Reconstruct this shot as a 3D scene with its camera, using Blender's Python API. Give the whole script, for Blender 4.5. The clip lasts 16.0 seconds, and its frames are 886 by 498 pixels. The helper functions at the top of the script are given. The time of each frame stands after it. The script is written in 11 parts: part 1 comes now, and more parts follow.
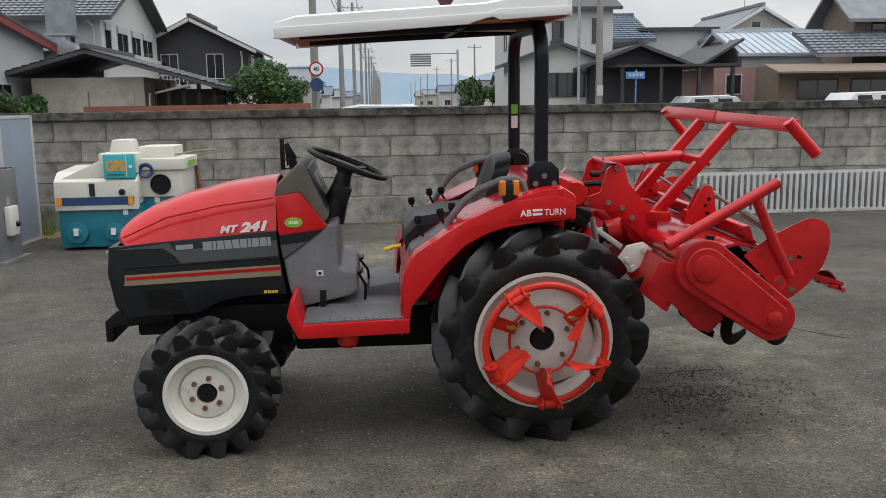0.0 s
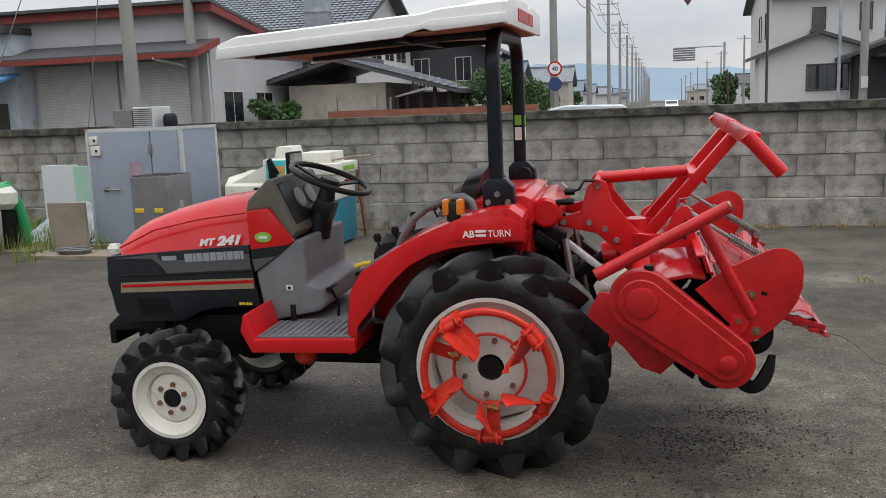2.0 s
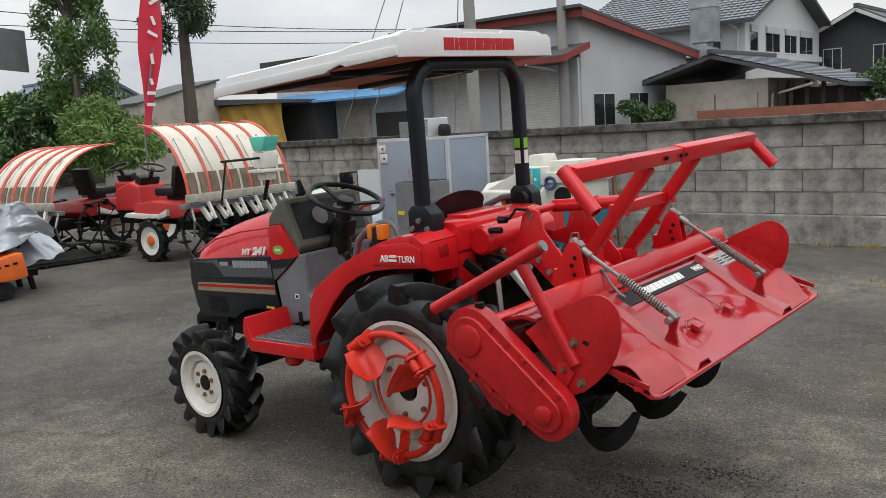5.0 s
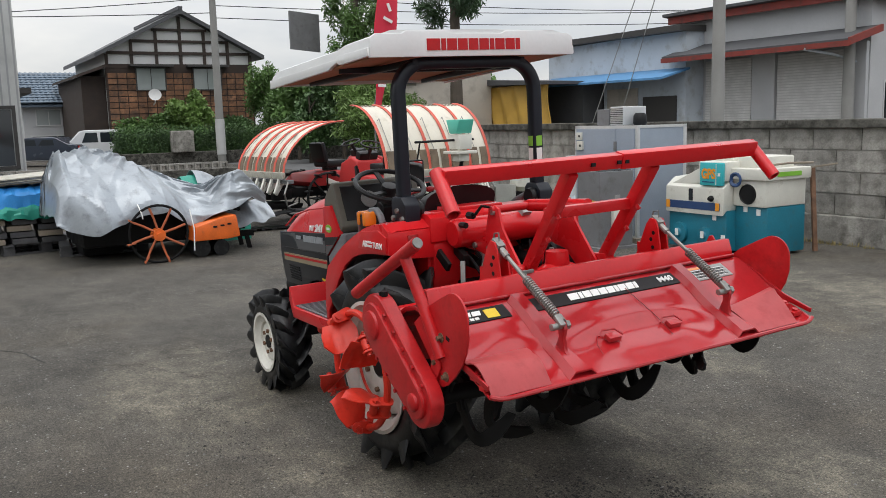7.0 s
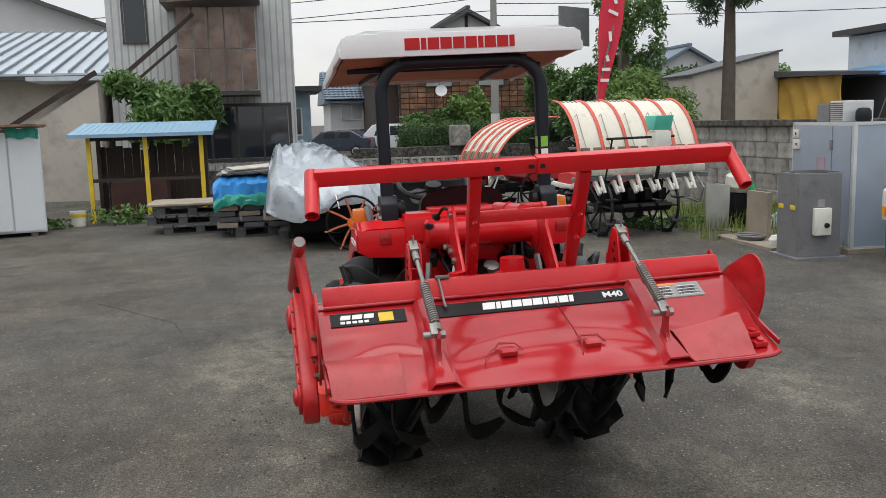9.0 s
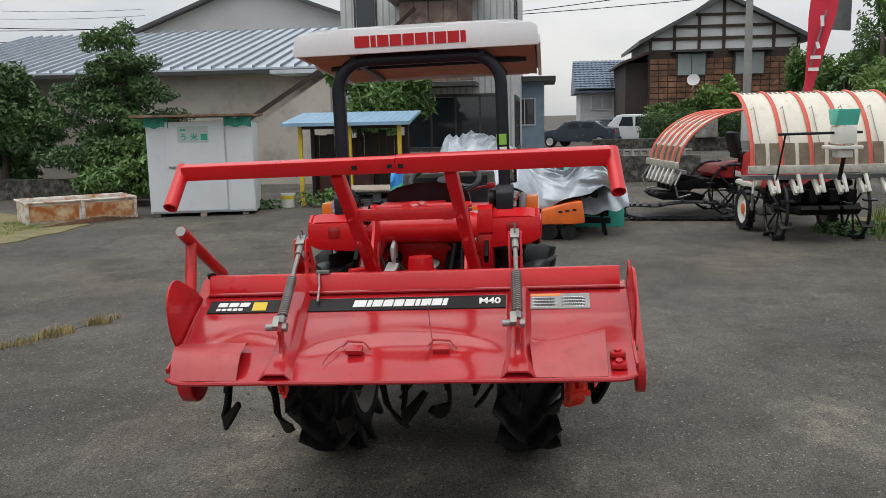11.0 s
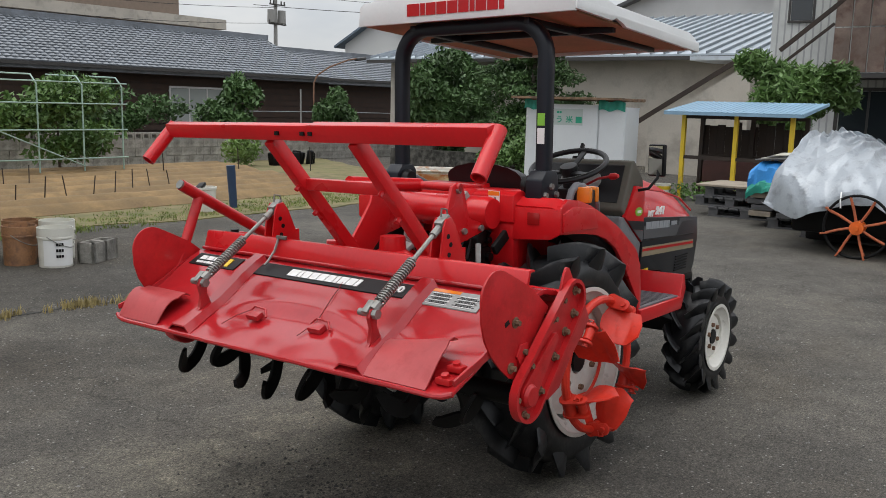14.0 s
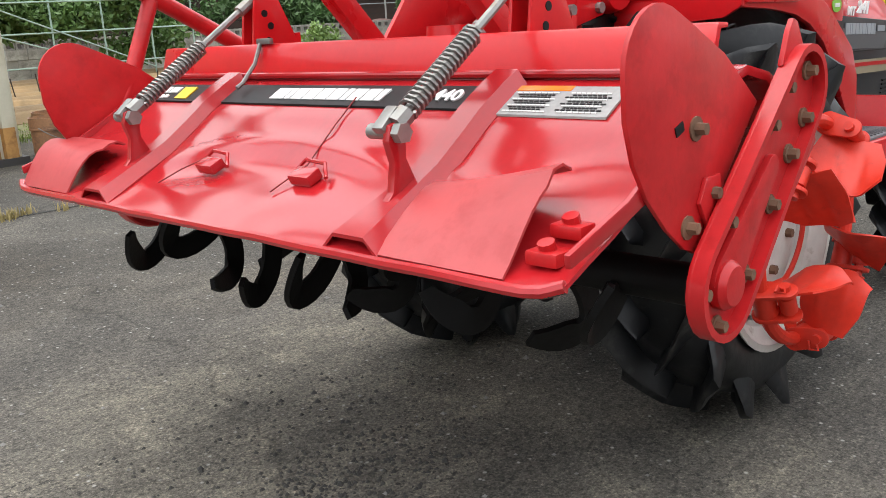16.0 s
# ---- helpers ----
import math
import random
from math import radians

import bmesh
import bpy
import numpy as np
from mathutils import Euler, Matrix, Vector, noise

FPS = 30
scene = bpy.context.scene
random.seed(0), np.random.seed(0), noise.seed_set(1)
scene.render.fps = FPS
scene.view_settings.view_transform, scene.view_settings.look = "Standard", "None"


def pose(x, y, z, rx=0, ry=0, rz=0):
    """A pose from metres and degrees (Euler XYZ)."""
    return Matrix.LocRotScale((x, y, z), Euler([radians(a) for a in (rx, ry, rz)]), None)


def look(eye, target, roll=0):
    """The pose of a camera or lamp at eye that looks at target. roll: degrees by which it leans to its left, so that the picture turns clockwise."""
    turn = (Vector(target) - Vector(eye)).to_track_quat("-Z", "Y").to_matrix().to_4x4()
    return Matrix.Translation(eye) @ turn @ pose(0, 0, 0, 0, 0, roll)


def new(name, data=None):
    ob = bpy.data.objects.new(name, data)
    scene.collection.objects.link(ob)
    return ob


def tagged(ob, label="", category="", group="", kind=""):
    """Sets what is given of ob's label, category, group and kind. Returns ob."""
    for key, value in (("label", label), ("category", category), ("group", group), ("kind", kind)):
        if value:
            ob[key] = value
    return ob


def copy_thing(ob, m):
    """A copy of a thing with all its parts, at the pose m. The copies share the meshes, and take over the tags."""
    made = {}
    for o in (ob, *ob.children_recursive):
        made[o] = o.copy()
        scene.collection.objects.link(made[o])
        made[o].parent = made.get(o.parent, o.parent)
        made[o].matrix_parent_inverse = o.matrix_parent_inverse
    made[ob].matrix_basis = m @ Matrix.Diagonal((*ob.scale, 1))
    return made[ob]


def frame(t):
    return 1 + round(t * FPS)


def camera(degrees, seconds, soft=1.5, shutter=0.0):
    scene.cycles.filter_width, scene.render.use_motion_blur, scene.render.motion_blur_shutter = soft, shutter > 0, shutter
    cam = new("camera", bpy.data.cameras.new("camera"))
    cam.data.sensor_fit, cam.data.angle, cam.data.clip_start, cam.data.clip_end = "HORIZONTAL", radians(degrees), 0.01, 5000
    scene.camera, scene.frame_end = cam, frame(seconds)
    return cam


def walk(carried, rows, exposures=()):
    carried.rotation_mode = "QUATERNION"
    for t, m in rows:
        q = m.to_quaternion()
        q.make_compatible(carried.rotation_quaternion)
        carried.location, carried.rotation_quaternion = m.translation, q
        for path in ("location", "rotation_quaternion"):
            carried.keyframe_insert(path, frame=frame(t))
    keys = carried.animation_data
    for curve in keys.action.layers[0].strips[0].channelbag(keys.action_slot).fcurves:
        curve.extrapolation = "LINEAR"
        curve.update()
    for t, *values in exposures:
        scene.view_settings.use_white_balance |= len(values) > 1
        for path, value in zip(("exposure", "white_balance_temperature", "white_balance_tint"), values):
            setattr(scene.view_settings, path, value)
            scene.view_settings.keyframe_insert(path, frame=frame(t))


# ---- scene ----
cam = camera(53.47, 16.0, soft=0.6)
PATH = [
    (0, (-0.749, -4.400, 1.548), (-0.593, -2.433, 1.220), -0.91),
    (0.5, (-0.421, -4.318, 1.572), (-0.356, -2.346, 1.245), -1.37),
    (1, (-0.019, -4.320, 1.585), (-0.050, -2.347, 1.260), -1.02),
    (1.5, (0.303, -4.246, 1.570), (0.061, -2.287, 1.248), -1.34),
    (2, (0.631, -4.144, 1.585), (0.189, -2.219, 1.268), -2.15),
    (2.5, (1.011, -4.078, 1.594), (0.477, -2.177, 1.278), -2.43),
    (3, (1.305, -3.913, 1.580), (0.637, -2.053, 1.273), -2.76),
    (3.2, (1.434, -3.858, 1.607), (0.683, -2.030, 1.303), -3.04),
    (5.3, (2.748, -3.174, 1.621), (1.403, -1.721, 1.340), -3.23),
    (5.5, (2.858, -3.088, 1.632), (1.478, -1.669, 1.347), -3.02),
    (6, (3.085, -2.827, 1.604), (1.642, -1.471, 1.320), -1.61),
    (6.5, (3.362, -2.587, 1.617), (1.783, -1.393, 1.328), -1.32),
    (7, (3.634, -2.344, 1.629), (1.929, -1.339, 1.337), -1.59),
    (7.5, (3.788, -2.010, 1.621), (2.036, -1.091, 1.327), -1.14),
    (8, (3.959, -1.678, 1.615), (2.127, -0.931, 1.317), -1.59),
    (8.2, (4.035, -1.531, 1.623), (2.172, -0.866, 1.328), -1.76),
    (10.3, (4.153, 0.002, 1.600), (2.176, 0.063, 1.304), -0.75),
    (10.5, (4.149, 0.153, 1.617), (2.172, 0.175, 1.319), -0.80),
    (11, (4.177, 0.536, 1.616), (2.213, 0.307, 1.320), -1.18),
    (11.5, (4.154, 0.900, 1.627), (2.224, 0.463, 1.336), -1.49),
    (12, (4.026, 1.248, 1.620), (2.135, 0.665, 1.331), -0.78),
    (12.5, (3.919, 1.594, 1.619), (2.140, 0.725, 1.336), -0.81),
    (13, (3.724, 1.867, 1.607), (1.999, 0.898, 1.316), -0.67),
    (13.5, (3.450, 2.076, 1.600), (1.789, 1.004, 1.299), -0.09),
    (14, (3.197, 2.246, 1.557), (1.625, 1.052, 1.234), 1.55),
    (14.5, (2.939, 2.194, 1.4770), (1.485, 0.879, 1.0820), 1.13),
    (15, (2.658, 1.965, 1.4100), (1.246, 0.632, 0.9290), 0.18),
    (15.5, (2.354, 1.689, 1.2975), (0.973, 0.339, 0.7785), -1.43),
    (16, (2.121, 1.445, 1.0955), (0.736, 0.106, 0.5565), -2.63),
]
EXPOSURES = [(0, -0.08), (3, 0.0), (5.5, -0.03), (8, 0.0), (10.5, -0.04), (11.5, -0.18), (12.5, -0.22), (14.5, 0.10), (16, 0.70)]
walk(cam, [(t, look(eye, target, roll)) for t, eye, target, roll in PATH], exposures=EXPOSURES)

# ---- sky and light: bright overcast ----
world = bpy.data.worlds.new("overcast")
scene.world = world
world.use_nodes = True
wn, wl = world.node_tree.nodes, world.node_tree.links
wn.clear()
w_out = wn.new("ShaderNodeOutputWorld")
w_bg = wn.new("ShaderNodeBackground")
w_sky = wn.new("ShaderNodeTexSky")
w_sky.sky_type = "NISHITA"
w_sky.sun_disc = False
SUN_ELEVATION, SUN_ROTATION = radians(72), radians(128)
w_sky.sun_elevation, w_sky.sun_rotation = SUN_ELEVATION, SUN_ROTATION
w_dim = wn.new("ShaderNodeMix")
w_dim.data_type, w_dim.blend_type = "RGBA", "MULTIPLY"
w_dim.inputs[0].default_value = 1.0
w_dim.inputs[7].default_value = (0.10, 0.10, 0.10, 1)
w_tc = wn.new("ShaderNodeTexCoord")
w_map = wn.new("ShaderNodeMapping")
w_map.inputs["Scale"].default_value = (1.6, 1.6, 5.0)
w_no = wn.new("ShaderNodeTexNoise")
w_no.inputs["Scale"].default_value = 1.7
w_no.inputs["Detail"].default_value = 5.0
w_no.inputs["Roughness"].default_value = 0.55
w_ramp = wn.new("ShaderNodeValToRGB")
w_ramp.color_ramp.elements[0].position = 0.32
w_ramp.color_ramp.elements[0].color = (0.495, 0.525, 0.570, 1)
w_ramp.color_ramp.elements[1].position = 0.68
w_ramp.color_ramp.elements[1].color = (0.815, 0.805, 0.785, 1)
w_mix = wn.new("ShaderNodeMix")
w_mix.data_type = "RGBA"
w_mix.inputs[0].default_value = 0.88
wl.new(w_tc.outputs["Generated"], w_map.inputs["Vector"])
wl.new(w_map.outputs["Vector"], w_no.inputs["Vector"])
wl.new(w_no.outputs["Fac"], w_ramp.inputs["Fac"])
wl.new(w_sky.outputs["Color"], w_dim.inputs[6])
wl.new(w_dim.outputs[2], w_mix.inputs[6])
wl.new(w_ramp.outputs["Color"], w_mix.inputs[7])
# an overcast sky is three times as bright overhead as at the horizon
w_sep = wn.new("ShaderNodeSeparateXYZ")
w_rise = wn.new("ShaderNodeMath")
w_rise.operation, w_rise.use_clamp = "MULTIPLY", True
w_rise.inputs[1].default_value = 1.0
w_up = wn.new("ShaderNodeMath")
w_up.operation = "MULTIPLY_ADD"
w_up.inputs[1].default_value, w_up.inputs[2].default_value = 1.8, 1.05
w_all = wn.new("ShaderNodeVectorMath")
w_all.operation = "SCALE"
wl.new(w_tc.outputs["Generated"], w_sep.inputs[0])
wl.new(w_sep.outputs["Z"], w_rise.inputs[0])
wl.new(w_rise.outputs[0], w_up.inputs[0])
wl.new(w_mix.outputs[2], w_all.inputs[0])
wl.new(w_up.outputs[0], w_all.inputs["Scale"])
wl.new(w_all.outputs[0], w_bg.inputs["Color"])
w_bg.inputs["Strength"].default_value = 0.97
wl.new(w_bg.outputs["Background"], w_out.inputs["Surface"])

sun = new("sun", bpy.data.lights.new("sun", "SUN"))
sun.data.energy, sun.data.angle, sun.data.color = 1.0, radians(50), (1.0, 0.97, 0.92)
sun.matrix_world = look((0, 0, 30), (0 - 30 * math.cos(SUN_ELEVATION) * math.sin(SUN_ROTATION), 0 - 30 * math.cos(SUN_ELEVATION) * math.cos(SUN_ROTATION), 30 - 30 * math.sin(SUN_ELEVATION)))

# ---- materials ----
def mat(name, col, rough=0.5, metal=0.0, var=0.18, scale=3.0, fine=60.0, bump=0.08, coat=0.0, dirt=None, dirt_at=0.62, piece=0.0, spec=0.5, dent=0.0):
    """Procedural surface: two scales of variation, a dirt or wear layer with a shape of its own, fine relief."""
    m = bpy.data.materials.new(name)
    m.use_nodes = True
    n, l = m.node_tree.nodes, m.node_tree.links
    b = n["Principled BSDF"]
    tc = n.new("ShaderNodeTexCoord")
    big, small = n.new("ShaderNodeTexNoise"), n.new("ShaderNodeTexNoise")
    big.inputs["Scale"].default_value, big.inputs["Detail"].default_value = scale, 6.0
    small.inputs["Scale"].default_value, small.inputs["Detail"].default_value = fine, 3.0
    for q in (big, small):
        l.new(tc.outputs["Object"], q.inputs["Vector"])
    add = n.new("ShaderNodeMath")
    add.operation = "MULTIPLY_ADD"
    l.new(small.outputs["Fac"], add.inputs[0])
    add.inputs[1].default_value = 0.35
    l.new(big.outputs["Fac"], add.inputs[2])
    ramp = n.new("ShaderNodeValToRGB")
    ramp.color_ramp.elements[0].position, ramp.color_ramp.elements[1].position = 0.42, 0.92
    ramp.color_ramp.elements[0].color = (*[c * (1 - var) for c in col], 1)
    ramp.color_ramp.elements[1].color = (*[min(1, c * (1 + var)) for c in col], 1)
    l.new(add.outputs[0], ramp.inputs["Fac"])
    colour = ramp.outputs["Color"]
    if dirt:
        spots = n.new("ShaderNodeTexNoise")
        spots.inputs["Scale"].default_value, spots.inputs["Detail"].default_value, spots.inputs["Roughness"].default_value = scale * 2.3, 8.0, 0.65
        off = n.new("ShaderNodeMapping")
        off.inputs["Location"].default_value = (3.1, 7.7, 1.3)
        l.new(tc.outputs["Object"], off.inputs["Vector"])
        l.new(off.outputs["Vector"], spots.inputs["Vector"])
        step = n.new("ShaderNodeMapRange")
        step.inputs["From Min"].default_value, step.inputs["From Max"].default_value = dirt_at - 0.1, dirt_at + 0.1
        l.new(spots.outputs["Fac"], step.inputs["Value"])
        mix = n.new("ShaderNodeMix")
        mix.data_type = "RGBA"
        l.new(step.outputs["Result"], mix.inputs[0])
        l.new(colour, mix.inputs[6])
        mix.inputs[7].default_value = (*dirt, 1)
        colour = mix.outputs[2]
    if piece:
        info = n.new("ShaderNodeObjectInfo")
        rng = n.new("ShaderNodeMapRange")
        rng.inputs["To Min"].default_value, rng.inputs["To Max"].default_value = 1 - piece, 1 + piece
        l.new(info.outputs["Random"], rng.inputs["Value"])
        mul = n.new("ShaderNodeVectorMath")
        mul.operation = "SCALE"
        l.new(colour, mul.inputs[0])
        l.new(rng.outputs["Result"], mul.inputs["Scale"])
        colour = mul.outputs[0]
    l.new(colour, b.inputs["Base Color"])
    rr = n.new("ShaderNodeMapRange")
    rr.inputs["To Min"].default_value, rr.inputs["To Max"].default_value = max(0.02, rough * 0.8), min(1, rough * 1.25)
    l.new(big.outputs["Fac"], rr.inputs["Value"])
    l.new(rr.outputs["Result"], b.inputs["Roughness"])
    b.inputs["Metallic"].default_value = metal
    b.inputs["Specular IOR Level"].default_value = spec
    b.inputs["Coat Weight"].default_value = coat
    b.inputs["Coat Roughness"].default_value = 0.12
    if bump:
        bp = n.new("ShaderNodeBump")
        bp.inputs["Strength"].default_value, bp.inputs["Distance"].default_value = bump, 0.01
        l.new(add.outputs[0], bp.inputs["Height"])
        l.new(bp.outputs["Normal"], b.inputs["Normal"])
        if dent:
            wave = n.new("ShaderNodeTexNoise")
            wave.inputs["Scale"].default_value, wave.inputs["Detail"].default_value = 2.6, 0.5
            l.new(tc.outputs["Object"], wave.inputs["Vector"])
            sheet_bump = n.new("ShaderNodeBump")
            sheet_bump.inputs["Strength"].default_value, sheet_bump.inputs["Distance"].default_value = 1.0, dent
            l.new(wave.outputs["Fac"], sheet_bump.inputs["Height"])
            l.new(bp.outputs["Normal"], sheet_bump.inputs["Normal"])
            l.new(sheet_bump.outputs["Normal"], b.inputs["Normal"])
            l.new(sheet_bump.outputs["Normal"], b.inputs["Coat Normal"])
    return m


def glass(name, tint=(0.02, 0.025, 0.03), rough=0.05):
    m = bpy.data.materials.new(name)
    m.use_nodes = True
    b = m.node_tree.nodes["Principled BSDF"]
    b.inputs["Base Color"].default_value = (*tint, 1)
    b.inputs["Roughness"].default_value = rough
    b.inputs["Specular IOR Level"].default_value = 0.8
    return m


def striped(name, col_a, col_b, period, axis=0, share=0.5, rough=0.6, bump=0.4, var=0.15):
    """Bands across one axis: ribbed sheet, boarding or roof battens."""
    m = mat(name, col_a, rough=rough, var=var, bump=0)
    n, l = m.node_tree.nodes, m.node_tree.links
    b = n["Principled BSDF"]
    tc = n.new("ShaderNodeTexCoord")
    sep = n.new("ShaderNodeSeparateXYZ")
    l.new(tc.outputs["Object"], sep.inputs[0])
    div = n.new("ShaderNodeMath")
    div.operation = "DIVIDE"
    l.new(sep.outputs[axis], div.inputs[0])
    div.inputs[1].default_value = period
    fr = n.new("ShaderNodeMath")
    fr.operation = "FRACT"
    l.new(div.outputs[0], fr.inputs[0])
    lt = n.new("ShaderNodeMath")
    lt.operation = "LESS_THAN"
    l.new(fr.outputs[0], lt.inputs[0])
    lt.inputs[1].default_value = share
    mix = n.new("ShaderNodeMix")
    mix.data_type = "RGBA"
    l.new(lt.outputs[0], mix.inputs[0])
    old = b.inputs["Base Color"].links[0].from_socket
    l.new(old, mix.inputs[6])
    mix.inputs[7].default_value = (*col_b, 1)
    l.new(mix.outputs[2], b.inputs["Base Color"])
    bp = n.new("ShaderNodeBump")
    bp.inputs["Strength"].default_value, bp.inputs["Distance"].default_value = bump, 0.02
    l.new(lt.outputs[0], bp.inputs["Height"])
    l.new(bp.outputs["Normal"], b.inputs["Normal"])
    return m


RED = mat("tractor_red_paint", (0.56, 0.010, 0.014), rough=0.28, var=0.12, scale=4, bump=0.02, coat=0.36, spec=0.30)
RED_FADED = mat("faded_red_paint", (0.38, 0.012, 0.016), rough=0.18, var=0.14, scale=3, bump=0.012, coat=0.62, spec=0.30, dirt=(0.31, 0.009, 0.012), dirt_at=0.66, dent=0.012)
RED_WORN = mat("worn_red_paint", (0.49, 0.013, 0.016), rough=0.36, var=0.20, scale=7, bump=0.10, coat=0.2, spec=0.35, dirt=(0.36, 0.006, 0.007), dirt_at=0.62)
ORANGE_RED = mat("orange_red_paint", (0.60, 0.030, 0.014), rough=0.42, var=0.18, scale=8, bump=0.10, spec=0.4, dirt=(0.38, 0.02, 0.012), dirt_at=0.66)
PANEL = mat("dark_grey_panel", (0.013, 0.015, 0.019), rough=0.32, var=0.2, bump=0.02, coat=0.1, spec=0.34)
PANEL_MID = mat("mid_grey_band", (0.085, 0.088, 0.093), rough=0.35, var=0.1, bump=0.02, coat=0.1)
GOLD = mat("tan_stripe", (0.27, 0.22, 0.14), rough=0.4, var=0.1, bump=0.0)
GREY_PLASTIC = mat("grey_plastic", (0.150, 0.155, 0.165), rough=0.55, var=0.35, scale=5, bump=0.12, dirt=(0.17, 0.17, 0.17), dirt_at=0.62)
OLIVE_PLASTIC = mat("olive_grey_plastic", (0.115, 0.108, 0.085), rough=0.6, var=0.15, bump=0.08)
RUBBER = mat("tyre_rubber", (0.0075, 0.0080, 0.0092), rough=0.40, var=0.5, scale=6, bump=0.14, dirt=(0.040, 0.0395, 0.038), dirt_at=0.62, spec=0.42)
BLACK = mat("black_paint", (0.005, 0.005, 0.0055), rough=0.45, var=0.3, bump=0.05, spec=0.30)
BLACK_IRON = mat("black_iron", (0.0045, 0.0044, 0.0044), rough=0.60, var=0.5, scale=9, bump=0.25, spec=0.20)
ROPS = mat("dark_blue_black_frame", (0.007, 0.009, 0.015), rough=0.36, var=0.15, bump=0.02, spec=0.35)
RIM = mat("cream_white_rim", (0.68, 0.66, 0.60), rough=0.5, var=0.12, scale=6, bump=0.06, dirt=(0.30, 0.27, 0.22), dirt_at=0.70)
RIM_GREY = mat("silver_grey_rim", (0.60, 0.585, 0.545), rough=0.45, var=0.14, scale=6, bump=0.06, dirt=(0.25, 0.20, 0.15), dirt_at=0.70)
STEEL = mat("zinc_steel", (0.27, 0.27, 0.255), rough=0.46, metal=0.7, var=0.25, scale=10, bump=0.15, dirt=(0.22, 0.17, 0.12), dirt_at=0.66)
RUSTY = mat("rusty_steel", (0.16, 0.085, 0.05), rough=0.8, var=0.4, scale=9, bump=0.3)
SILVER_BAR = mat("silver_painted_bar", (0.52, 0.52, 0.51), rough=0.4, metal=0.3, var=0.15, scale=8, bump=0.08)
BRASS = mat("yellow_passivated_steel", (0.45, 0.32, 0.12), rough=0.38, metal=0.8, var=0.25, scale=10, bump=0.1)
CANOPY = mat("white_canopy", (0.74, 0.745, 0.74), rough=0.4, var=0.06, bump=0.03)
CANOPY_IN = mat("tan_canopy_lining", (0.42, 0.22, 0.12), rough=0.8, var=0.25, bump=0.05)
SEAT = mat("black_vinyl", (0.009, 0.009, 0.010), rough=0.42, var=0.25, bump=0.12, spec=0.40)
AMBER = mat("amber_lens", (0.75, 0.20, 0.015), rough=0.2, var=0.1, bump=0.0, coat=0.5)
AMBER_DARK = mat("red_lens", (0.30, 0.008, 0.008), rough=0.2, var=0.1, bump=0.0, coat=0.5)
WHITE = mat("white_lettering", (0.78, 0.78, 0.76), rough=0.5, var=0.04, bump=0)
LETTER_RED = mat("tractor_red_paint", (0.46, 0.0045, 0.007), rough=0.30, var=0.12, scale=4, bump=0.02, coat=0.10, spec=0.35)
LETTER_GREY = mat("silver_lettering", (0.30, 0.32, 0.34), rough=0.4, var=0.05, bump=0)
GREEN_DECAL = mat("green_decal", (0.22, 0.50, 0.05), rough=0.4, var=0.05, bump=0)
YELLOW = mat("yellow_paint", (0.72, 0.50, 0.03), rough=0.5, var=0.12, bump=0.05, dirt=(0.30, 0.24, 0.10), dirt_at=0.68)
DECAL_BLACK = mat("black_paint", (0.005, 0.005, 0.0055), rough=0.45, var=0.3, bump=0.05, spec=0.30)
DECAL_GREY = mat("grey_decal", (0.30, 0.30, 0.29), rough=0.4, var=0.3, fine=90, bump=0)
MIRROR = mat("mirror_glass", (0.9, 0.9, 0.9), rough=0.02, metal=1.0, var=0.0, bump=0)
DARK_GLASS = glass("dark_window_glass")
PALE_GLASS = glass("curtained_window_glass", (0.30, 0.33, 0.32), 0.12)

# ---- mesh helpers ----
def finish(bm, name, material, smooth=35):
    bmesh.ops.recalc_face_normals(bm, faces=bm.faces)
    me = bpy.data.meshes.new(name)
    bm.to_mesh(me)
    bm.free()
    me.materials.append(material)
    if smooth:
        me.polygons.foreach_set("use_smooth", [True] * len(me.polygons))
        me.set_sharp_from_angle(angle=radians(smooth))
    return me


def thing(name, label, category, group="", kind="", at=None):
    e = new(name)
    e.empty_display_size = 0.1
    if at is not None:
        e.matrix_world = at
    return tagged(e, label, category, group, kind)


def part(name, bm, material, parent, label="", kind="", smooth=35):
    ob = new(name, finish(bm, name, material, smooth))
    ob.parent = parent
    return tagged(ob, label, kind=kind)


def solo(name, bm, material, label, category, kind="", at=None, smooth=35, group=""):
    ob = new(name, finish(bm, name, material, smooth))
    if at is not None:
        ob.matrix_world = at
    return tagged(ob, label, category, group, kind)


def B():
    return bmesh.new()


def frame_of(axis):
    z = Vector(axis).normalized()
    x = Vector((0, 0, 1)).cross(z)
    if x.length < 1e-4:
        x = Vector((1, 0, 0))
    x.normalize()
    y = z.cross(x)
    return Matrix((x, y, z)).transposed()


def soften(bm, r, seg=2):
    if r > 0:
        edges = [e for e in bm.edges if len(e.link_faces) == 2 and e.calc_face_angle(0) > 0.5]
        bmesh.ops.bevel(bm, geom=edges, offset=r, segments=seg, affect="EDGES", profile=0.6, clamp_overlap=True)
    return bm


def box(bm, c, s, m=None, bev=0.0):
    t = bmesh.new()
    bmesh.ops.create_cube(t, size=1.0)
    for v in t.verts:
        v.co = Vector((v.co.x * s[0], v.co.y * s[1], v.co.z * s[2]))
    soften(t, bev)
    for v in t.verts:
        v.co = (m @ v.co if m is not None else v.co) + Vector(c)
    join(bm, t)
    return bm


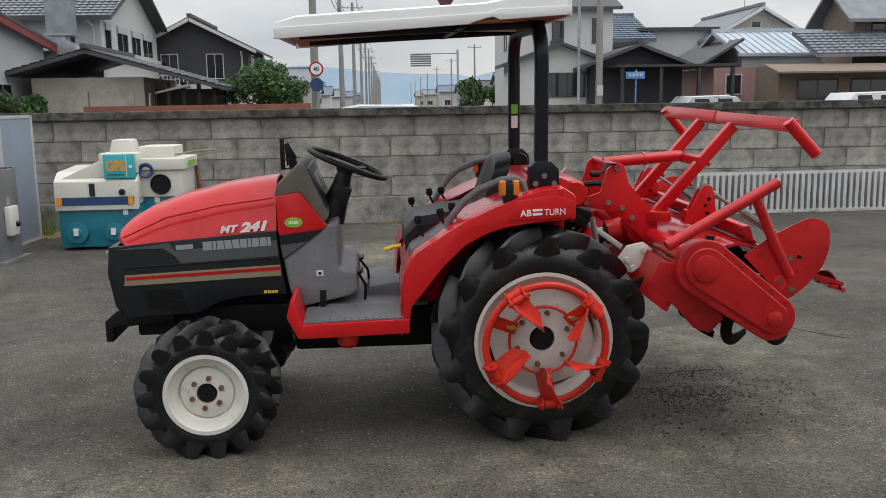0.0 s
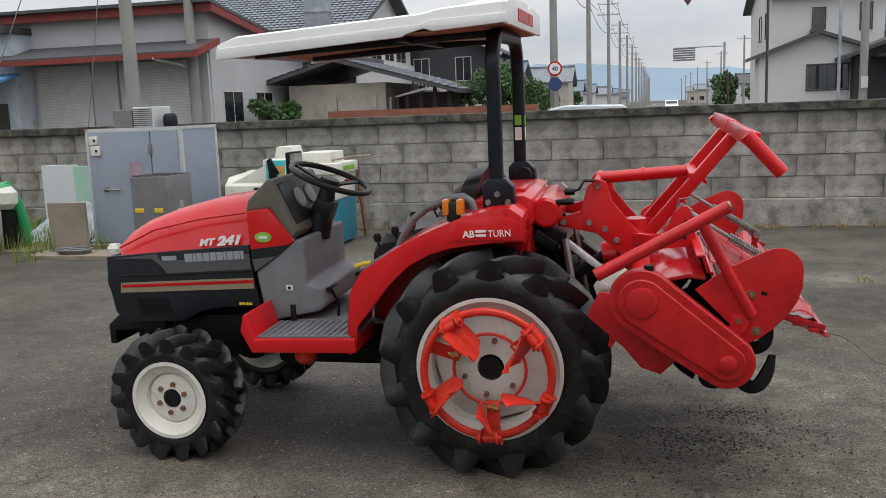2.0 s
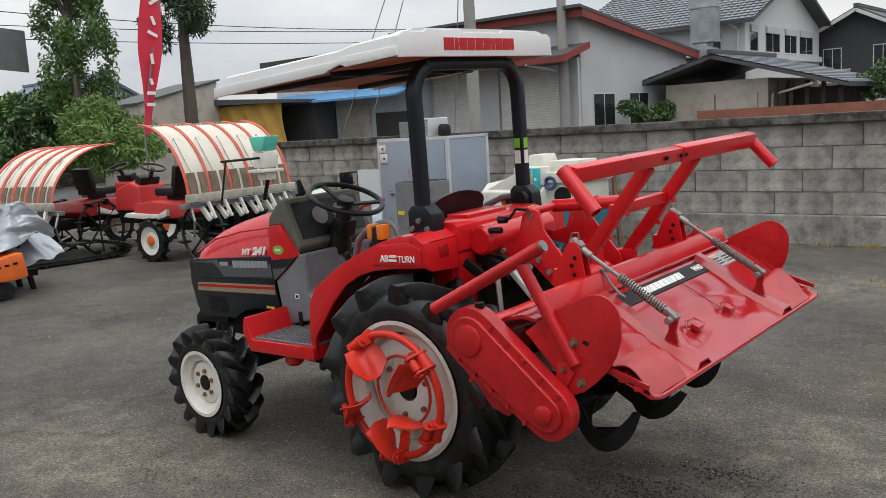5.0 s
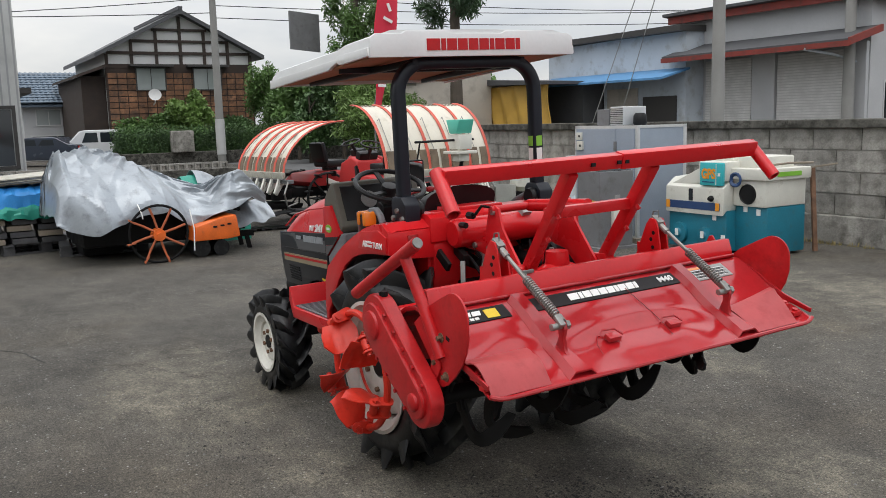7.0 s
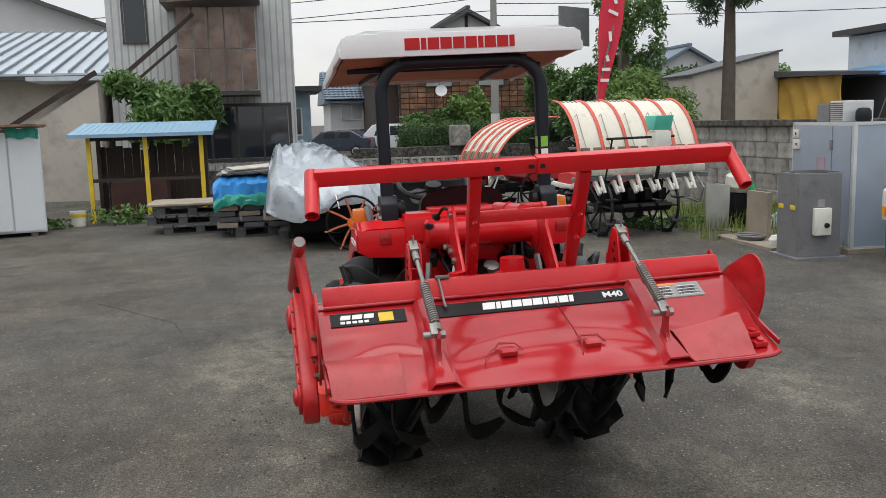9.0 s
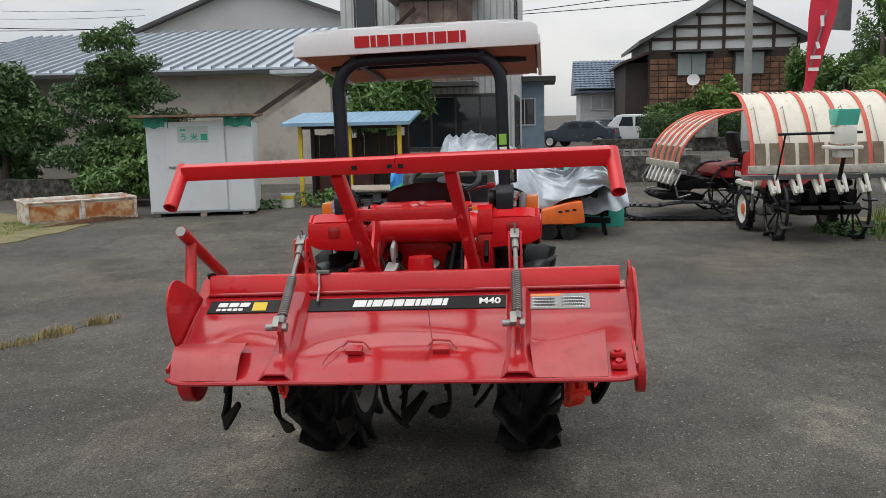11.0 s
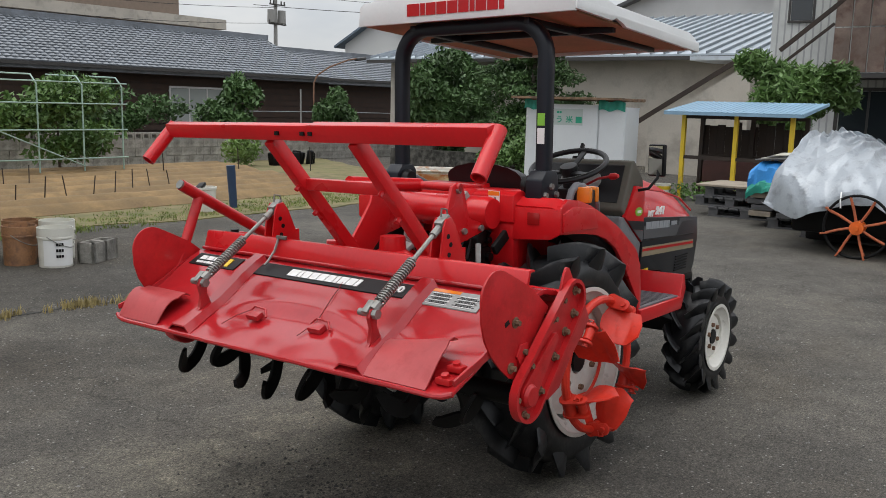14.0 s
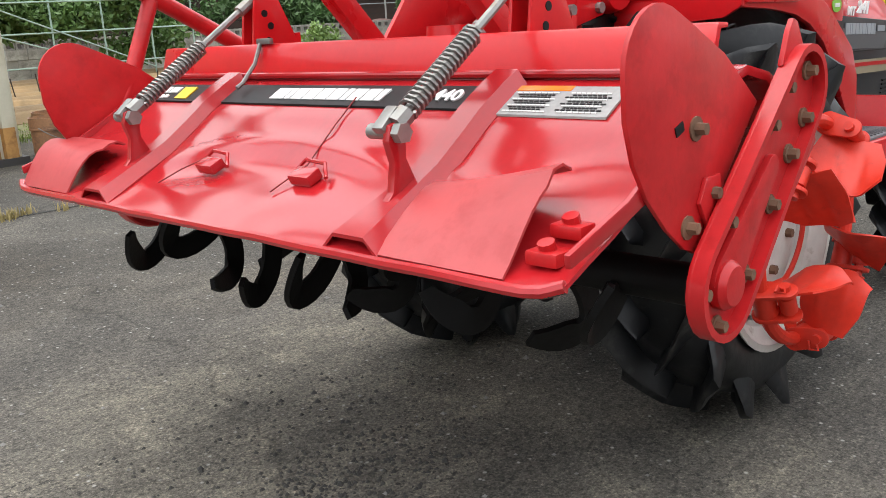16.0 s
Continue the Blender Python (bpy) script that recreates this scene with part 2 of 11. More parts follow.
def join(bm, t):
    at = [bm.verts.new(v.co) for v in t.verts]
    t.verts.index_update()
    for f in t.faces:
        try:
            bm.faces.new([at[v.index] for v in f.verts])
        except ValueError:
            pass
    t.free()


def span(bm, lo, hi, bev=0.0):
    return box(bm, [(a + b) / 2 for a, b in zip(lo, hi)], [abs(b - a) for a, b in zip(lo, hi)], None, bev)


def beam(bm, p0, p1, w, h, bev=0.0, up=(0, 0, 1)):
    """A bar of section w by h from p0 to p1."""
    p0, p1 = Vector(p0), Vector(p1)
    d = (p1 - p0)
    z = d.normalized()
    x = z.cross(Vector(up))
    if x.length < 1e-4:
        x = z.cross(Vector((0, 1, 0)))
    x.normalize()
    y = x.cross(z)
    return box(bm, (p0 + p1) / 2, (w, h, d.length), Matrix((x, y, z)).transposed(), bev)


def cyl(bm, p0, p1, r0, r1=None, seg=16):
    p0, p1 = Vector(p0), Vector(p1)
    r1 = r0 if r1 is None else r1
    m = frame_of(p1 - p0)
    a, b = [], []
    for i in range(seg):
        w = 2 * math.pi * i / seg
        o = m @ Vector((math.cos(w), math.sin(w), 0))
        a.append(bm.verts.new(p0 + o * r0))
        b.append(bm.verts.new(p1 + o * r1))
    for i in range(seg):
        j = (i + 1) % seg
        bm.faces.new((a[i], a[j], b[j], b[i]))
    bm.faces.new(a[::-1])
    bm.faces.new(b)
    return bm


def tube(bm, pts, r, seg=10, closed=False):
    pts = [Vector(p) for p in pts]
    n = len(pts)
    rings = []
    ref = None
    for i, p in enumerate(pts):
        if closed:
            d = pts[(i + 1) % n] - pts[i - 1]
        else:
            d = pts[min(i + 1, n - 1)] - pts[max(i - 1, 0)]
        d.normalize()
        if ref is None:
            ref = d.orthogonal().normalized()
        x = (ref - d * ref.dot(d)).normalized()
        ref = x
        y = d.cross(x)
        rr = r[i] if isinstance(r, (list, tuple)) else r
        rings.append([bm.verts.new(p + (x * math.cos(2 * math.pi * k / seg) + y * math.sin(2 * math.pi * k / seg)) * rr) for k in range(seg)])
    for i in range(n if closed else n - 1):
        a, b = rings[i], rings[(i + 1) % n]
        for k in range(seg):
            j = (k + 1) % seg
            bm.faces.new((a[k], a[j], b[j], b[k]))
    if not closed:
        bm.faces.new(rings[0][::-1])
        bm.faces.new(rings[-1])
    return bm


def lathe(bm, prof, c, axis, seg=32):
    """prof: (radius, height along axis), turned round axis through c; open ends at radius 0 close up."""
    c = Vector(c)
    m = frame_of(axis)
    rings = []
    for r, h in prof:
        if r < 1e-5:
            rings.append([bm.verts.new(c + m @ Vector((0, 0, h)))])
        else:
            rings.append([bm.verts.new(c + m @ Vector((r * math.cos(2 * math.pi * k / seg), r * math.sin(2 * math.pi * k / seg), h))) for k in range(seg)])
    for a, b in zip(rings, rings[1:]):
        for k in range(seg):
            j = (k + 1) % seg
            if len(a) == 1 and len(b) == 1:
                continue
            if len(a) == 1:
                bm.faces.new((a[0], b[j], b[k]))
            elif len(b) == 1:
                bm.faces.new((a[k], a[j], b[0]))
            else:
                bm.faces.new((a[k], a[j], b[j], b[k]))
    return bm


def prism(bm, pts, lo, hi, plane="xz", bev=0.0, seg=2):
    """A polygon in the given plane, thick from lo to hi along the third axis."""
    t = bmesh.new()
    def at(p, h):
        return {"xz": (p[0], h, p[1]), "yz": (h, p[0], p[1]), "xy": (p[0], p[1], h)}[plane]
    a = [t.verts.new(at(p, lo)) for p in pts]
    b = [t.verts.new(at(p, hi)) for p in pts]
    t.faces.new(a)
    t.faces.new(b[::-1])
    for i in range(len(pts)):
        j = (i + 1) % len(pts)
        t.faces.new((a[j], a[i], b[i], b[j]))
    bmesh.ops.recalc_face_normals(t, faces=t.faces)
    soften(t, bev, seg)
    join(bm, t)
    return bm


def sheet(bm, rows, thick):
    """A thick sheet through rows of points; thick: a vector or a length along the surface normal."""
    nr, nc = len(rows), len(rows[0])
    g = [[Vector(p) for p in row] for row in rows]
    top = [[bm.verts.new(p) for p in row] for row in g]
    low = []
    for i in range(nr):
        line = []
        for j in range(nc):
            if isinstance(thick, (int, float)):
                du = g[min(i + 1, nr - 1)][j] - g[max(i - 1, 0)][j]
                dv = g[i][min(j + 1, nc - 1)] - g[i][max(j - 1, 0)]
                o = du.cross(dv).normalized() * thick
            else:
                o = Vector(thick)
            line.append(bm.verts.new(g[i][j] + o))
        low.append(line)
    for i in range(nr - 1):
        for j in range(nc - 1):
            bm.faces.new((top[i][j], top[i][j + 1], top[i + 1][j + 1], top[i + 1][j]))
            bm.faces.new((low[i][j], low[i + 1][j], low[i + 1][j + 1], low[i][j + 1]))
    edge = [(0, j) for j in range(nc)] + [(i, nc - 1) for i in range(1, nr)] + [(nr - 1, j) for j in range(nc - 2, -1, -1)] + [(i, 0) for i in range(nr - 2, 0, -1)]
    for k in range(len(edge)):
        a, b = edge[k], edge[(k + 1) % len(edge)]
        bm.faces.new((top[a[0]][a[1]], low[a[0]][a[1]], low[b[0]][b[1]], top[b[0]][b[1]]))
    return bm


def arc(cx, cy, r, a0, a1, n):
    return [(cx + r * math.cos(radians(a0 + (a1 - a0) * i / n)), cy + r * math.sin(radians(a0 + (a1 - a0) * i / n))) for i in range(n + 1)]


def letters(text, size, m, material, parent, name="lettering", shear=0.0, wide=1.0, thick=0.002, bold=0.0):
    cu = bpy.data.curves.new(name, "FONT")
    cu.body, cu.size, cu.shear, cu.extrude, cu.offset = text, size, shear, thick, bold
    cu.align_x = "CENTER"
    tmp = bpy.data.objects.new(name, cu)
    scene.collection.objects.link(tmp)
    me = bpy.data.meshes.new_from_object(tmp.evaluated_get(bpy.context.evaluated_depsgraph_get()))
    bpy.data.objects.remove(tmp)
    me.transform(Matrix.Diagonal((wide, 1, 1, 1)))
    me.materials.clear()
    me.materials.append(material)
    ob = new(name, me)
    ob.parent = parent
    ob.matrix_local = m
    return ob


def bars(n, length, height, m, material, parent, name="lettering", gap=0.22, thick=0.002, lean=0.0, widths=None):
    """A row of plain blocks in place of a word."""
    bm = B()
    widths = widths or [1.0] * n
    unit = length / sum(widths)
    at = -length / 2
    for w in widths:
        x0, x1 = at, at + w * unit - gap * length / n
        at += w * unit
        prism(bm, [(x0, -height / 2), (x1, -height / 2), (x1 + lean * height, height / 2), (x0 + lean * height, height / 2)], -thick, thick, "xy")
    ob = part(name, bm, material, parent, smooth=0)
    ob.matrix_local = m
    return ob


WORD = [1.35, 0.55, 1.05, 1.05, 1.05, 1.05, 0.55, 1.05, 1.05, 0.55]


def facing(c, right, up):
    """A frame whose x runs along right and y along up, at c."""
    x = Vector(right).normalized()
    y = Vector(up)
    y = (y - x * y.dot(x)).normalized()
    z = x.cross(y)
    return Matrix.Translation(c) @ Matrix((x, y, z)).transposed().to_4x4()

# ---- the tractor; its nose points to -x, the rear axle stands over the origin ----
LEAN = pose(0, 0, 0, 1.5, 0, 0)
tractor = thing("tractor", "red compact farm tractor with white canopy parked on worn asphalt", "tractor", at=LEAN)


def mirrored(pts, side):
    return [(p[0], p[1] * side, p[2]) for p in pts]


# engine hood: red crowned shell
bm = B()
crown = [(-1.965, 0.945), (-1.95, 0.985), (-1.90, 1.030), (-1.80, 1.085), (-1.64, 1.138), (-1.43, 1.187), (-1.20, 1.215)]
rows = []
for i, (x, z) in enumerate(crown):
    base = 0.925 + (x + 1.965) / 0.765 * 0.055
    half = 0.275 if i else 0.24
    row = []
    for k in range(13):
        u = -1 + k / 6
        a = abs(u)
        row.append((x + (0.055 * a ** 3 if i < 3 else 0), half * (u if a < 0.8 else math.copysign(0.8 + (a - 0.8) * 0.85, u)), base + (z - base) * max(0.0, 1 - a ** 4.2)))
    rows.append(row)
sheet(bm, rows, -0.012)
hood = part("hood", bm, RED, tractor, "glossy red engine hood")
# pressed crease along each side of the hood
for s in (-1, 1):
    bm = B()
    tube(bm, [(-1.90, 0.262 * s, 0.966), (-1.70, 0.268 * s, 1.055), (-1.45, 0.269 * s, 1.107), (-1.21, 0.269 * s, 1.135)], 0.006, 6)
    part("hood_crease", bm, RED, hood)

for s in (-1, 1):
    ya, yb = 0.27 * s, 0.285 * s
    side = B()
    prism(side, [(-1.965, 0.925), (-1.20, 0.982), (-1.185, 0.82), (-1.165, 0.68), (-1.36, 0.675), (-1.47, 0.655), (-1.58, 0.60), (-1.90, 0.590), (-1.935, 0.64), (-1.975, 0.79)], ya, yb, bev=0.006)
    panel = part("side_panel", side, PANEL, tractor, "dark grey engine side panel with tan and red stripes")
    yo = 0.2875 * s
    bm = B()
    prism(bm, [(-1.93, 0.912), (-1.69, 0.938), (-1.665, 0.900), (-1.20, 0.938), (-1.195, 0.865), (-1.64, 0.842), (-1.67, 0.880), (-1.72, 0.915)], yo - 0.002 * s, yo + 0.001 * s)
    part("grey_band", bm, PANEL_MID, panel)
    bm = B()
    prism(bm, [(-1.90, 0.792), (-1.188, 0.822), (-1.186, 0.770), (-1.905, 0.742)], yo - 0.002 * s, yo + 0.001 * s)
    part("tan_stripe", bm, GOLD, panel)
    bm = B()
    prism(bm, [(-1.895, 0.782), (-1.188, 0.812), (-1.188, 0.798), (-1.895, 0.768)], yo - 0.001 * s, yo + 0.0025 * s)
    part("red_stripe", bm, LETTER_RED, panel)
    for k in range(6):
        bm = B()
        box(bm, (-1.735 + 0.004 * k, yo, 0.715 - 0.016 * k), (0.17, 0.006, 0.007))
        part("vent_slot", bm, BLACK, panel)
    bm = B()
    tube(bm, [(-1.90, yo, 0.828), (-1.19, yo, 0.856)], 0.003, 6)
    part("seam", bm, BLACK, panel)
    bars(10, 0.315, 0.040, facing((-1.380, yo + 0.001 * s, 0.927), (1, 0, 0.05) if s < 0 else (-1, 0, -0.05), (0, 0, 1)), LETTER_GREY, panel, gap=0.14, widths=WORD)
    bars(1, 0.10, 0.022, facing((-1.61, yo + 0.001 * s, 0.918), (1, 0, 0.05) if s < 0 else (-1, 0, -0.05), (0, 0, 1)), LETTER_GREY, panel)
    bars(4, 0.07, 0.012, facing((-1.235, yo + 0.001 * s, 0.694), (1, 0, 0) if s < 0 else (-1, 0, 0), (0, 0, 1)), YELLOW, panel)
    way = (1, 0, 0.06) if s < 0 else (-1, 0, -0.06)
    letters("MT", 0.043, facing((-1.421 if s < 0 else -1.300, 0.2775 * s, 0.980), way, (0, -0.06 * s, 1)), WHITE, hood, shear=0.3, wide=1.25, bold=0.0022)
    letters("241", 0.058, facing((-1.303 if s < 0 else -1.418, 0.2785 * s, 0.984), way, (0, -0.06 * s, 1)), WHITE, hood, shear=0.3, wide=1.40, bold=0.0034)

bm = B()
prism(bm, [(-1.985, 0.80), (-1.965, 0.925), (-1.93, 0.93), (-1.93, 0.60), (-1.96, 0.64)], -0.268, 0.268, bev=0.012)
grille = part("grille", bm, PANEL, tractor, "dark grey front grille")
for s in (-1, 1):
    bm = B()
    box(bm, (-1.978, 0.17 * s, 0.865), (0.02, 0.15, 0.07), pose(0, 0, 0, 0, -9, 0).to_3x3(), 0.008)
    part("headlight", bm, STEEL, grille, "clear headlight")
for k in range(7):
    bm = B()
    box(bm, (-1.972, 0, 0.66 + 0.02 * k), (0.012, 0.34, 0.007))
    part("grille_slat", bm, BLACK, grille)

bm = B()
prism(bm, [(-2.02, 0.465), (-2.02, 0.565), (-1.96, 0.615), (-1.70, 0.60), (-1.70, 0.55), (-1.985, 0.535), (-1.985, 0.465)], -0.25, 0.25, bev=0.006)
for s in (-1, 1):
    cyl(bm, (-2.024, 0.12 * s, 0.52), (-2.015, 0.12 * s, 0.52), 0.012, seg=8)
part("front_bumper", bm, BLACK, tractor, "black front bracket")

# chassis: engine, frame rails, gearbox, axles
bm = B()
span(bm, (-1.88, -0.22, 0.48), (-1.05, 0.22, 0.62), 0.02)
part("frame", bm, BLACK_IRON, tractor)
bm = B()
span(bm, (-1.60, -0.2, 0.55), (-1.10, 0.2, 0.92), 0.03)
part("engine", bm, BLACK_IRON, tractor)
bm = B()
span(bm, (-1.15, -0.16, 0.36), (-0.25, 0.16, 0.60), 0.03)
span(bm, (-0.28, -0.20, 0.36), (0.16, 0.20, 0.86), 0.03)
cyl(bm, (0, -0.40, 0.49), (0, 0.40, 0.49), 0.085, seg=20)
part("gearbox", bm, BLACK_IRON, tractor)
bm = B()
prism(bm, [(-0.45, 0.30), (0.45, 0.30), (0.42, 0.36), (0.12, 0.42), (-0.12, 0.42), (-0.42, 0.36)], -1.60, -1.50, "yz", 0.01)
for s in (-1, 1):
    cyl(bm, (-1.55, 0.42 * s, 0.20), (-1.55, 0.42 * s, 0.44), 0.05)
    cyl(bm, (-1.55, 0.30 * s, 0.285), (-1.55, 0.52 * s, 0.285), 0.055)
part("front_axle", bm, BLACK_IRON, tractor)
bm = B()
tube(bm, [(-1.05, -0.30, 0.53), (-0.95, -0.33, 0.50), (-0.80, -0.33, 0.52), (-0.60, -0.34, 0.50)], 0.012, 6)
box(bm, (-0.72, -0.36, 0.515), (0.16, 0.05, 0.035), None, 0.008)
part("pedal_rod", bm, BLACK, tractor)
bm = B()
lathe(bm, [(0, 0.46), (0.03, 0.462), (0.048, 0.48), (0.05, 0.51), (0.045, 0.535), (0, 0.535)], (-0.88, -0.45, 0), (0, 0, 1), 20)
part("orange_cap", bm, ORANGE_RED, tractor, "orange-red round cap under the step")


# wheels
def wheel(name, x, y, z, R, width, rim_r, side, lugs, rim_mat, label, paddles):
    h = width / 2
    o = side                       # outer side sign along y
    hole = 0.19 if paddles else 0.26
    bm = B()
    prof = [(rim_r + 0.012, o * h * 0.98), (rim_r + 0.014, o * h * 1.03), (rim_r - 0.004, o * h * 1.03), (rim_r - 0.016, o * h * 0.86), (rim_r - 0.045, o * h * 0.74), (rim_r - 0.052, o * h * 0.45), (rim_r * 0.72, o * h * 0.50), (rim_r * 0.66, o * h * 0.64), (rim_r * 0.40, o * h * 0.70), (rim_r * hole, o * h * 0.70), (rim_r * hole, o * h * 0.1), (rim_r * 0.4, o * h * 0.1)]
    if paddles:
        lathe(bm, prof[:6], (0, 0, 0), (0, 1, 0), 48)
        # pressed disc whose flat sides leave four openings to the barrel
        rings = []
        for q in range(48):
            w0 = 2 * math.pi * q / 48
            edge = min(rim_r - 0.050, 0.93 * (rim_r - 0.05) / max(abs(math.cos(w0 - 0.30)), abs(math.sin(w0 - 0.30))))
            rings.append([bm.verts.new((r * math.cos(w0), yy, r * math.sin(w0))) for r, yy in ((edge, o * h * 0.46), (min(edge - 0.012, rim_r * 0.76), o * h * 0.50), (rim_r * 0.66, o * h * 0.64), (rim_r * 0.40, o * h * 0.70), (rim_r * hole, o * h * 0.70), (rim_r * hole, o * h * 0.1))])
        for ra, rb in zip(rings, rings[1:] + rings[:1]):
            for k in range(5):
                bm.faces.new((ra[k], rb[k], rb[k + 1], ra[k + 1]))
    else:
        lathe(bm, prof, (0, 0, 0), (0, 1, 0), 48)
    lathe(bm, [(rim_r - 0.052, o * h * 0.45), (rim_r - 0.05, -o * h * 0.6), (rim_r + 0.01, -o * h * 1.0), (rim_r + 0.014, -o * h * 0.98)], (0, 0, 0), (0, 1, 0), 48)
    w = part(name, bm, rim_mat, tractor, label)
    w.location = (x, y, z)
    bm = B()
    body = R - (0.062 if paddles else 0.043)
    sweep, crest = (0.44, 0.42) if paddles else (0.36, 0.62)
    prof = [(rim_r - 0.012, -h * 0.80), (rim_r + 0.03, -h * 0.98), (body - 0.06, -h * 1.0), (body - 0.018, -h * 0.80), (body, -h * 0.3), (body, h * 0.3), (body - 0.018, h * 0.80), (body - 0.06, h * 1.0), (rim_r + 0.03, h * 0.98), (rim_r - 0.012, h * 0.80), (rim_r - 0.012, -h * 0.80)]
    lathe(bm, prof, (0, 0, 0), (0, 1, 0), 48)
    part("tyre", bm, RUBBER, w, "black rubber tyre with deep tread bars", smooth=50)
    # angled tread bars, two rows meeting at the middle; each ends in a broad pad on the shoulder
    skirt = (0.50 if paddles else 0.47) * (body - rim_r)
    for row in (-1, 1):
        bm = B()
        ring = []
        for q in range(10):
            f = min(1.0, q / 5)
            d = max(0, q - 5) / 4
            yy = row * (0.006 + f * (h * 1.02 - 0.006)) * (1.0 - 0.03 * d)
            ang = -sweep * f ** 1.25 - 0.03 * d
            top = R - 0.003 - 0.030 * max(0.0, f - 0.55) ** 1.2 * 2.0 - skirt * d ** 1.15
            foot = body - 0.012 - 0.045 * max(0, f - 0.55) - skirt * d
            wd = (0.017 + (0.040 if paddles else 0.034) * f ** 2.4) * (1.0 + 0.62 * math.sin(math.pi * min(1.0, d * 1.15))) * (1.0 - 0.60 * d ** 3) * (R / 0.5) ** 0.8
            out = row * (0.020 if paddles else 0.010) * (1 if q > 4 else 0) * (1 - 0.7 * d)
            vs = []
            for rad, off, yo in ((foot - 0.012 * (q > 4), -wd * 1.25, -out * 2), (top - 0.004, -wd * crest, out * 0.5), (top + 0.003 * (q < 6), 0.0, out), (top - 0.004, wd * crest, out * 0.5), (foot - 0.012 * (q > 4), wd * 1.25, -out * 2)):
                aa = ang + off / R
                vs.append(bm.verts.new((rad * math.sin(aa), yy + yo, rad * math.cos(aa))))
            ring.append(vs)
        for ra, rb in zip(ring, ring[1:]):
            for i in range(4):
                bm.faces.new((ra[i], ra[i + 1], rb[i + 1], rb[i]))
        bm.faces.new(ring[0])
        bm.faces.new(ring[-1])
        first = part("tread_bar", bm, RUBBER, w, smooth=50)
        first.matrix_local = Matrix.Rotation(math.pi / lugs if row > 0 else 0, 4, "Y")
        for k in range(1, lugs):
            bar = new("tread_bar", first.data)
            bar.parent = w
            bar.matrix_local = Matrix.Rotation(2 * math.pi * (k + (0.5 if row > 0 else 0)) / lugs, 4, "Y")
    bm = B()
    cyl(bm, (0, o * h * 0.3, 0), (0, o * h * 0.76, 0), rim_r * (hole - 0.012), rim_r * (hole - 0.03), 24)
    part("hub", bm, BLACK, w)
    for k in range(6):
        a = math.pi / 3 * k + 0.35
        c = (rim_r * 0.40 * math.cos(a), 0, rim_r * 0.40 * math.sin(a))
        bm = B()
        cyl(bm, (c[0], o * h * 0.68, c[2]), (c[0], o * h * 0.82, c[2]), 0.013, 0.012, 6)
        part("bolt", bm, RUSTY, w)
    if paddles:
        ring_y = o * (h + 0.055)
        bm = B()
        rr = 0.270
        tube(bm, [(rr * math.cos(2 * math.pi * k / 40), ring_y, rr * math.sin(2 * math.pi * k / 40)) for k in range(40)], 0.017, 10, True)
        ring_part = part("paddle_ring", bm, ORANGE_RED, w, "orange-red tubular ring for mud paddles")
        bm = B()
        tube(bm, [(0.155 * math.cos(2 * math.pi * k / 32), o * (h * 0.9), 0.155 * math.sin(2 * math.pi * k / 32)) for k in range(32)], 0.007, 8, True)
        part("inner_ring", bm, ORANGE_RED, w)
        for k in range(3):
            a = radians((155, 39, -86)[k])
            bm = B()
            c = Vector((0.165 * math.cos(a), 0, 0.165 * math.sin(a)))
            cyl(bm, c + Vector((0, o * h * 0.6, 0)), c + Vector((0, o * (h + 0.03), 0)), 0.009, seg=8)
            cyl(bm, c + Vector((0, o * (h * 0.95), 0)), c + Vector((0, o * (h * 0.95 + 0.012), 0)), 0.020, 0.016, 6)
            cyl(bm, c + Vector((-0.022, o * (h + 0.012), 0.004)), c + Vector((0.022, o * (h + 0.012), -0.004)), 0.008, seg=8)
            part("clamp_bolt", bm, BRASS, w, "yellow-passivated clamp bolt")
            # flat strap that ties the ring to the bolt
            bm = B()
            u = Vector((math.cos(a), 0, math.sin(a)))
            beam(bm, u * (rr + 0.004) + Vector((0, ring_y - o * 0.012, 0)), u * 0.135 + Vector((0, o * h * 0.92, 0)), 0.056, 0.007, 0.002, up=(0, 1, 0))
            part("ring_strap", bm, ORANGE_RED, w)
        for k, deg in enumerate((-88, -26, 41, 121, -154)):
            a = radians(deg)
            p = Matrix.Rotation(-a, 4, "Y")
            # saddle and two rounded ears that hold the hinge pin on the ring
            bm = B()
            cyl(bm, (rr, o * 0.006, -0.036), (rr, o * 0.006, 0.036), 0.027, seg=14)
            for zz in (-0.036, 0.036):
                ear = arc(rr, o * 0.002, 0.031, 180 if o > 0 else 0, 360 if o > 0 else 180, 8) + arc(rr - 0.012, o * 0.058, 0.025, 0 if o > 0 else 180, 180 if o > 0 else 360, 8)
                prism(bm, ear, zz - 0.005, zz + 0.005, "xy", 0.002)
            cyl(bm, (rr - 0.012, o * 0.056, -0.054), (rr - 0.012, o * 0.056, 0.054), 0.012, seg=10)
            cyl(bm, (rr - 0.012, o * 0.056, -0.022), (rr - 0.012, o * 0.056, 0.022), 0.019, seg=12)
            tube(bm, [(rr - 0.012, o * 0.056, 0.050), (rr + 0.012, o * 0.066, 0.054), (rr + 0.014, o * 0.044, 0.054), (rr - 0.008, o * 0.040, 0.052)], 0.0032, 6)
            for v in bm.verts:
                v.co = p @ v.co + Vector((0, ring_y, 0))
            part("paddle_hinge", bm, ORANGE_RED, w)
            # broad curved blade with two pressed ridges, folded inward over the rim
            bm = B()
            rows = []
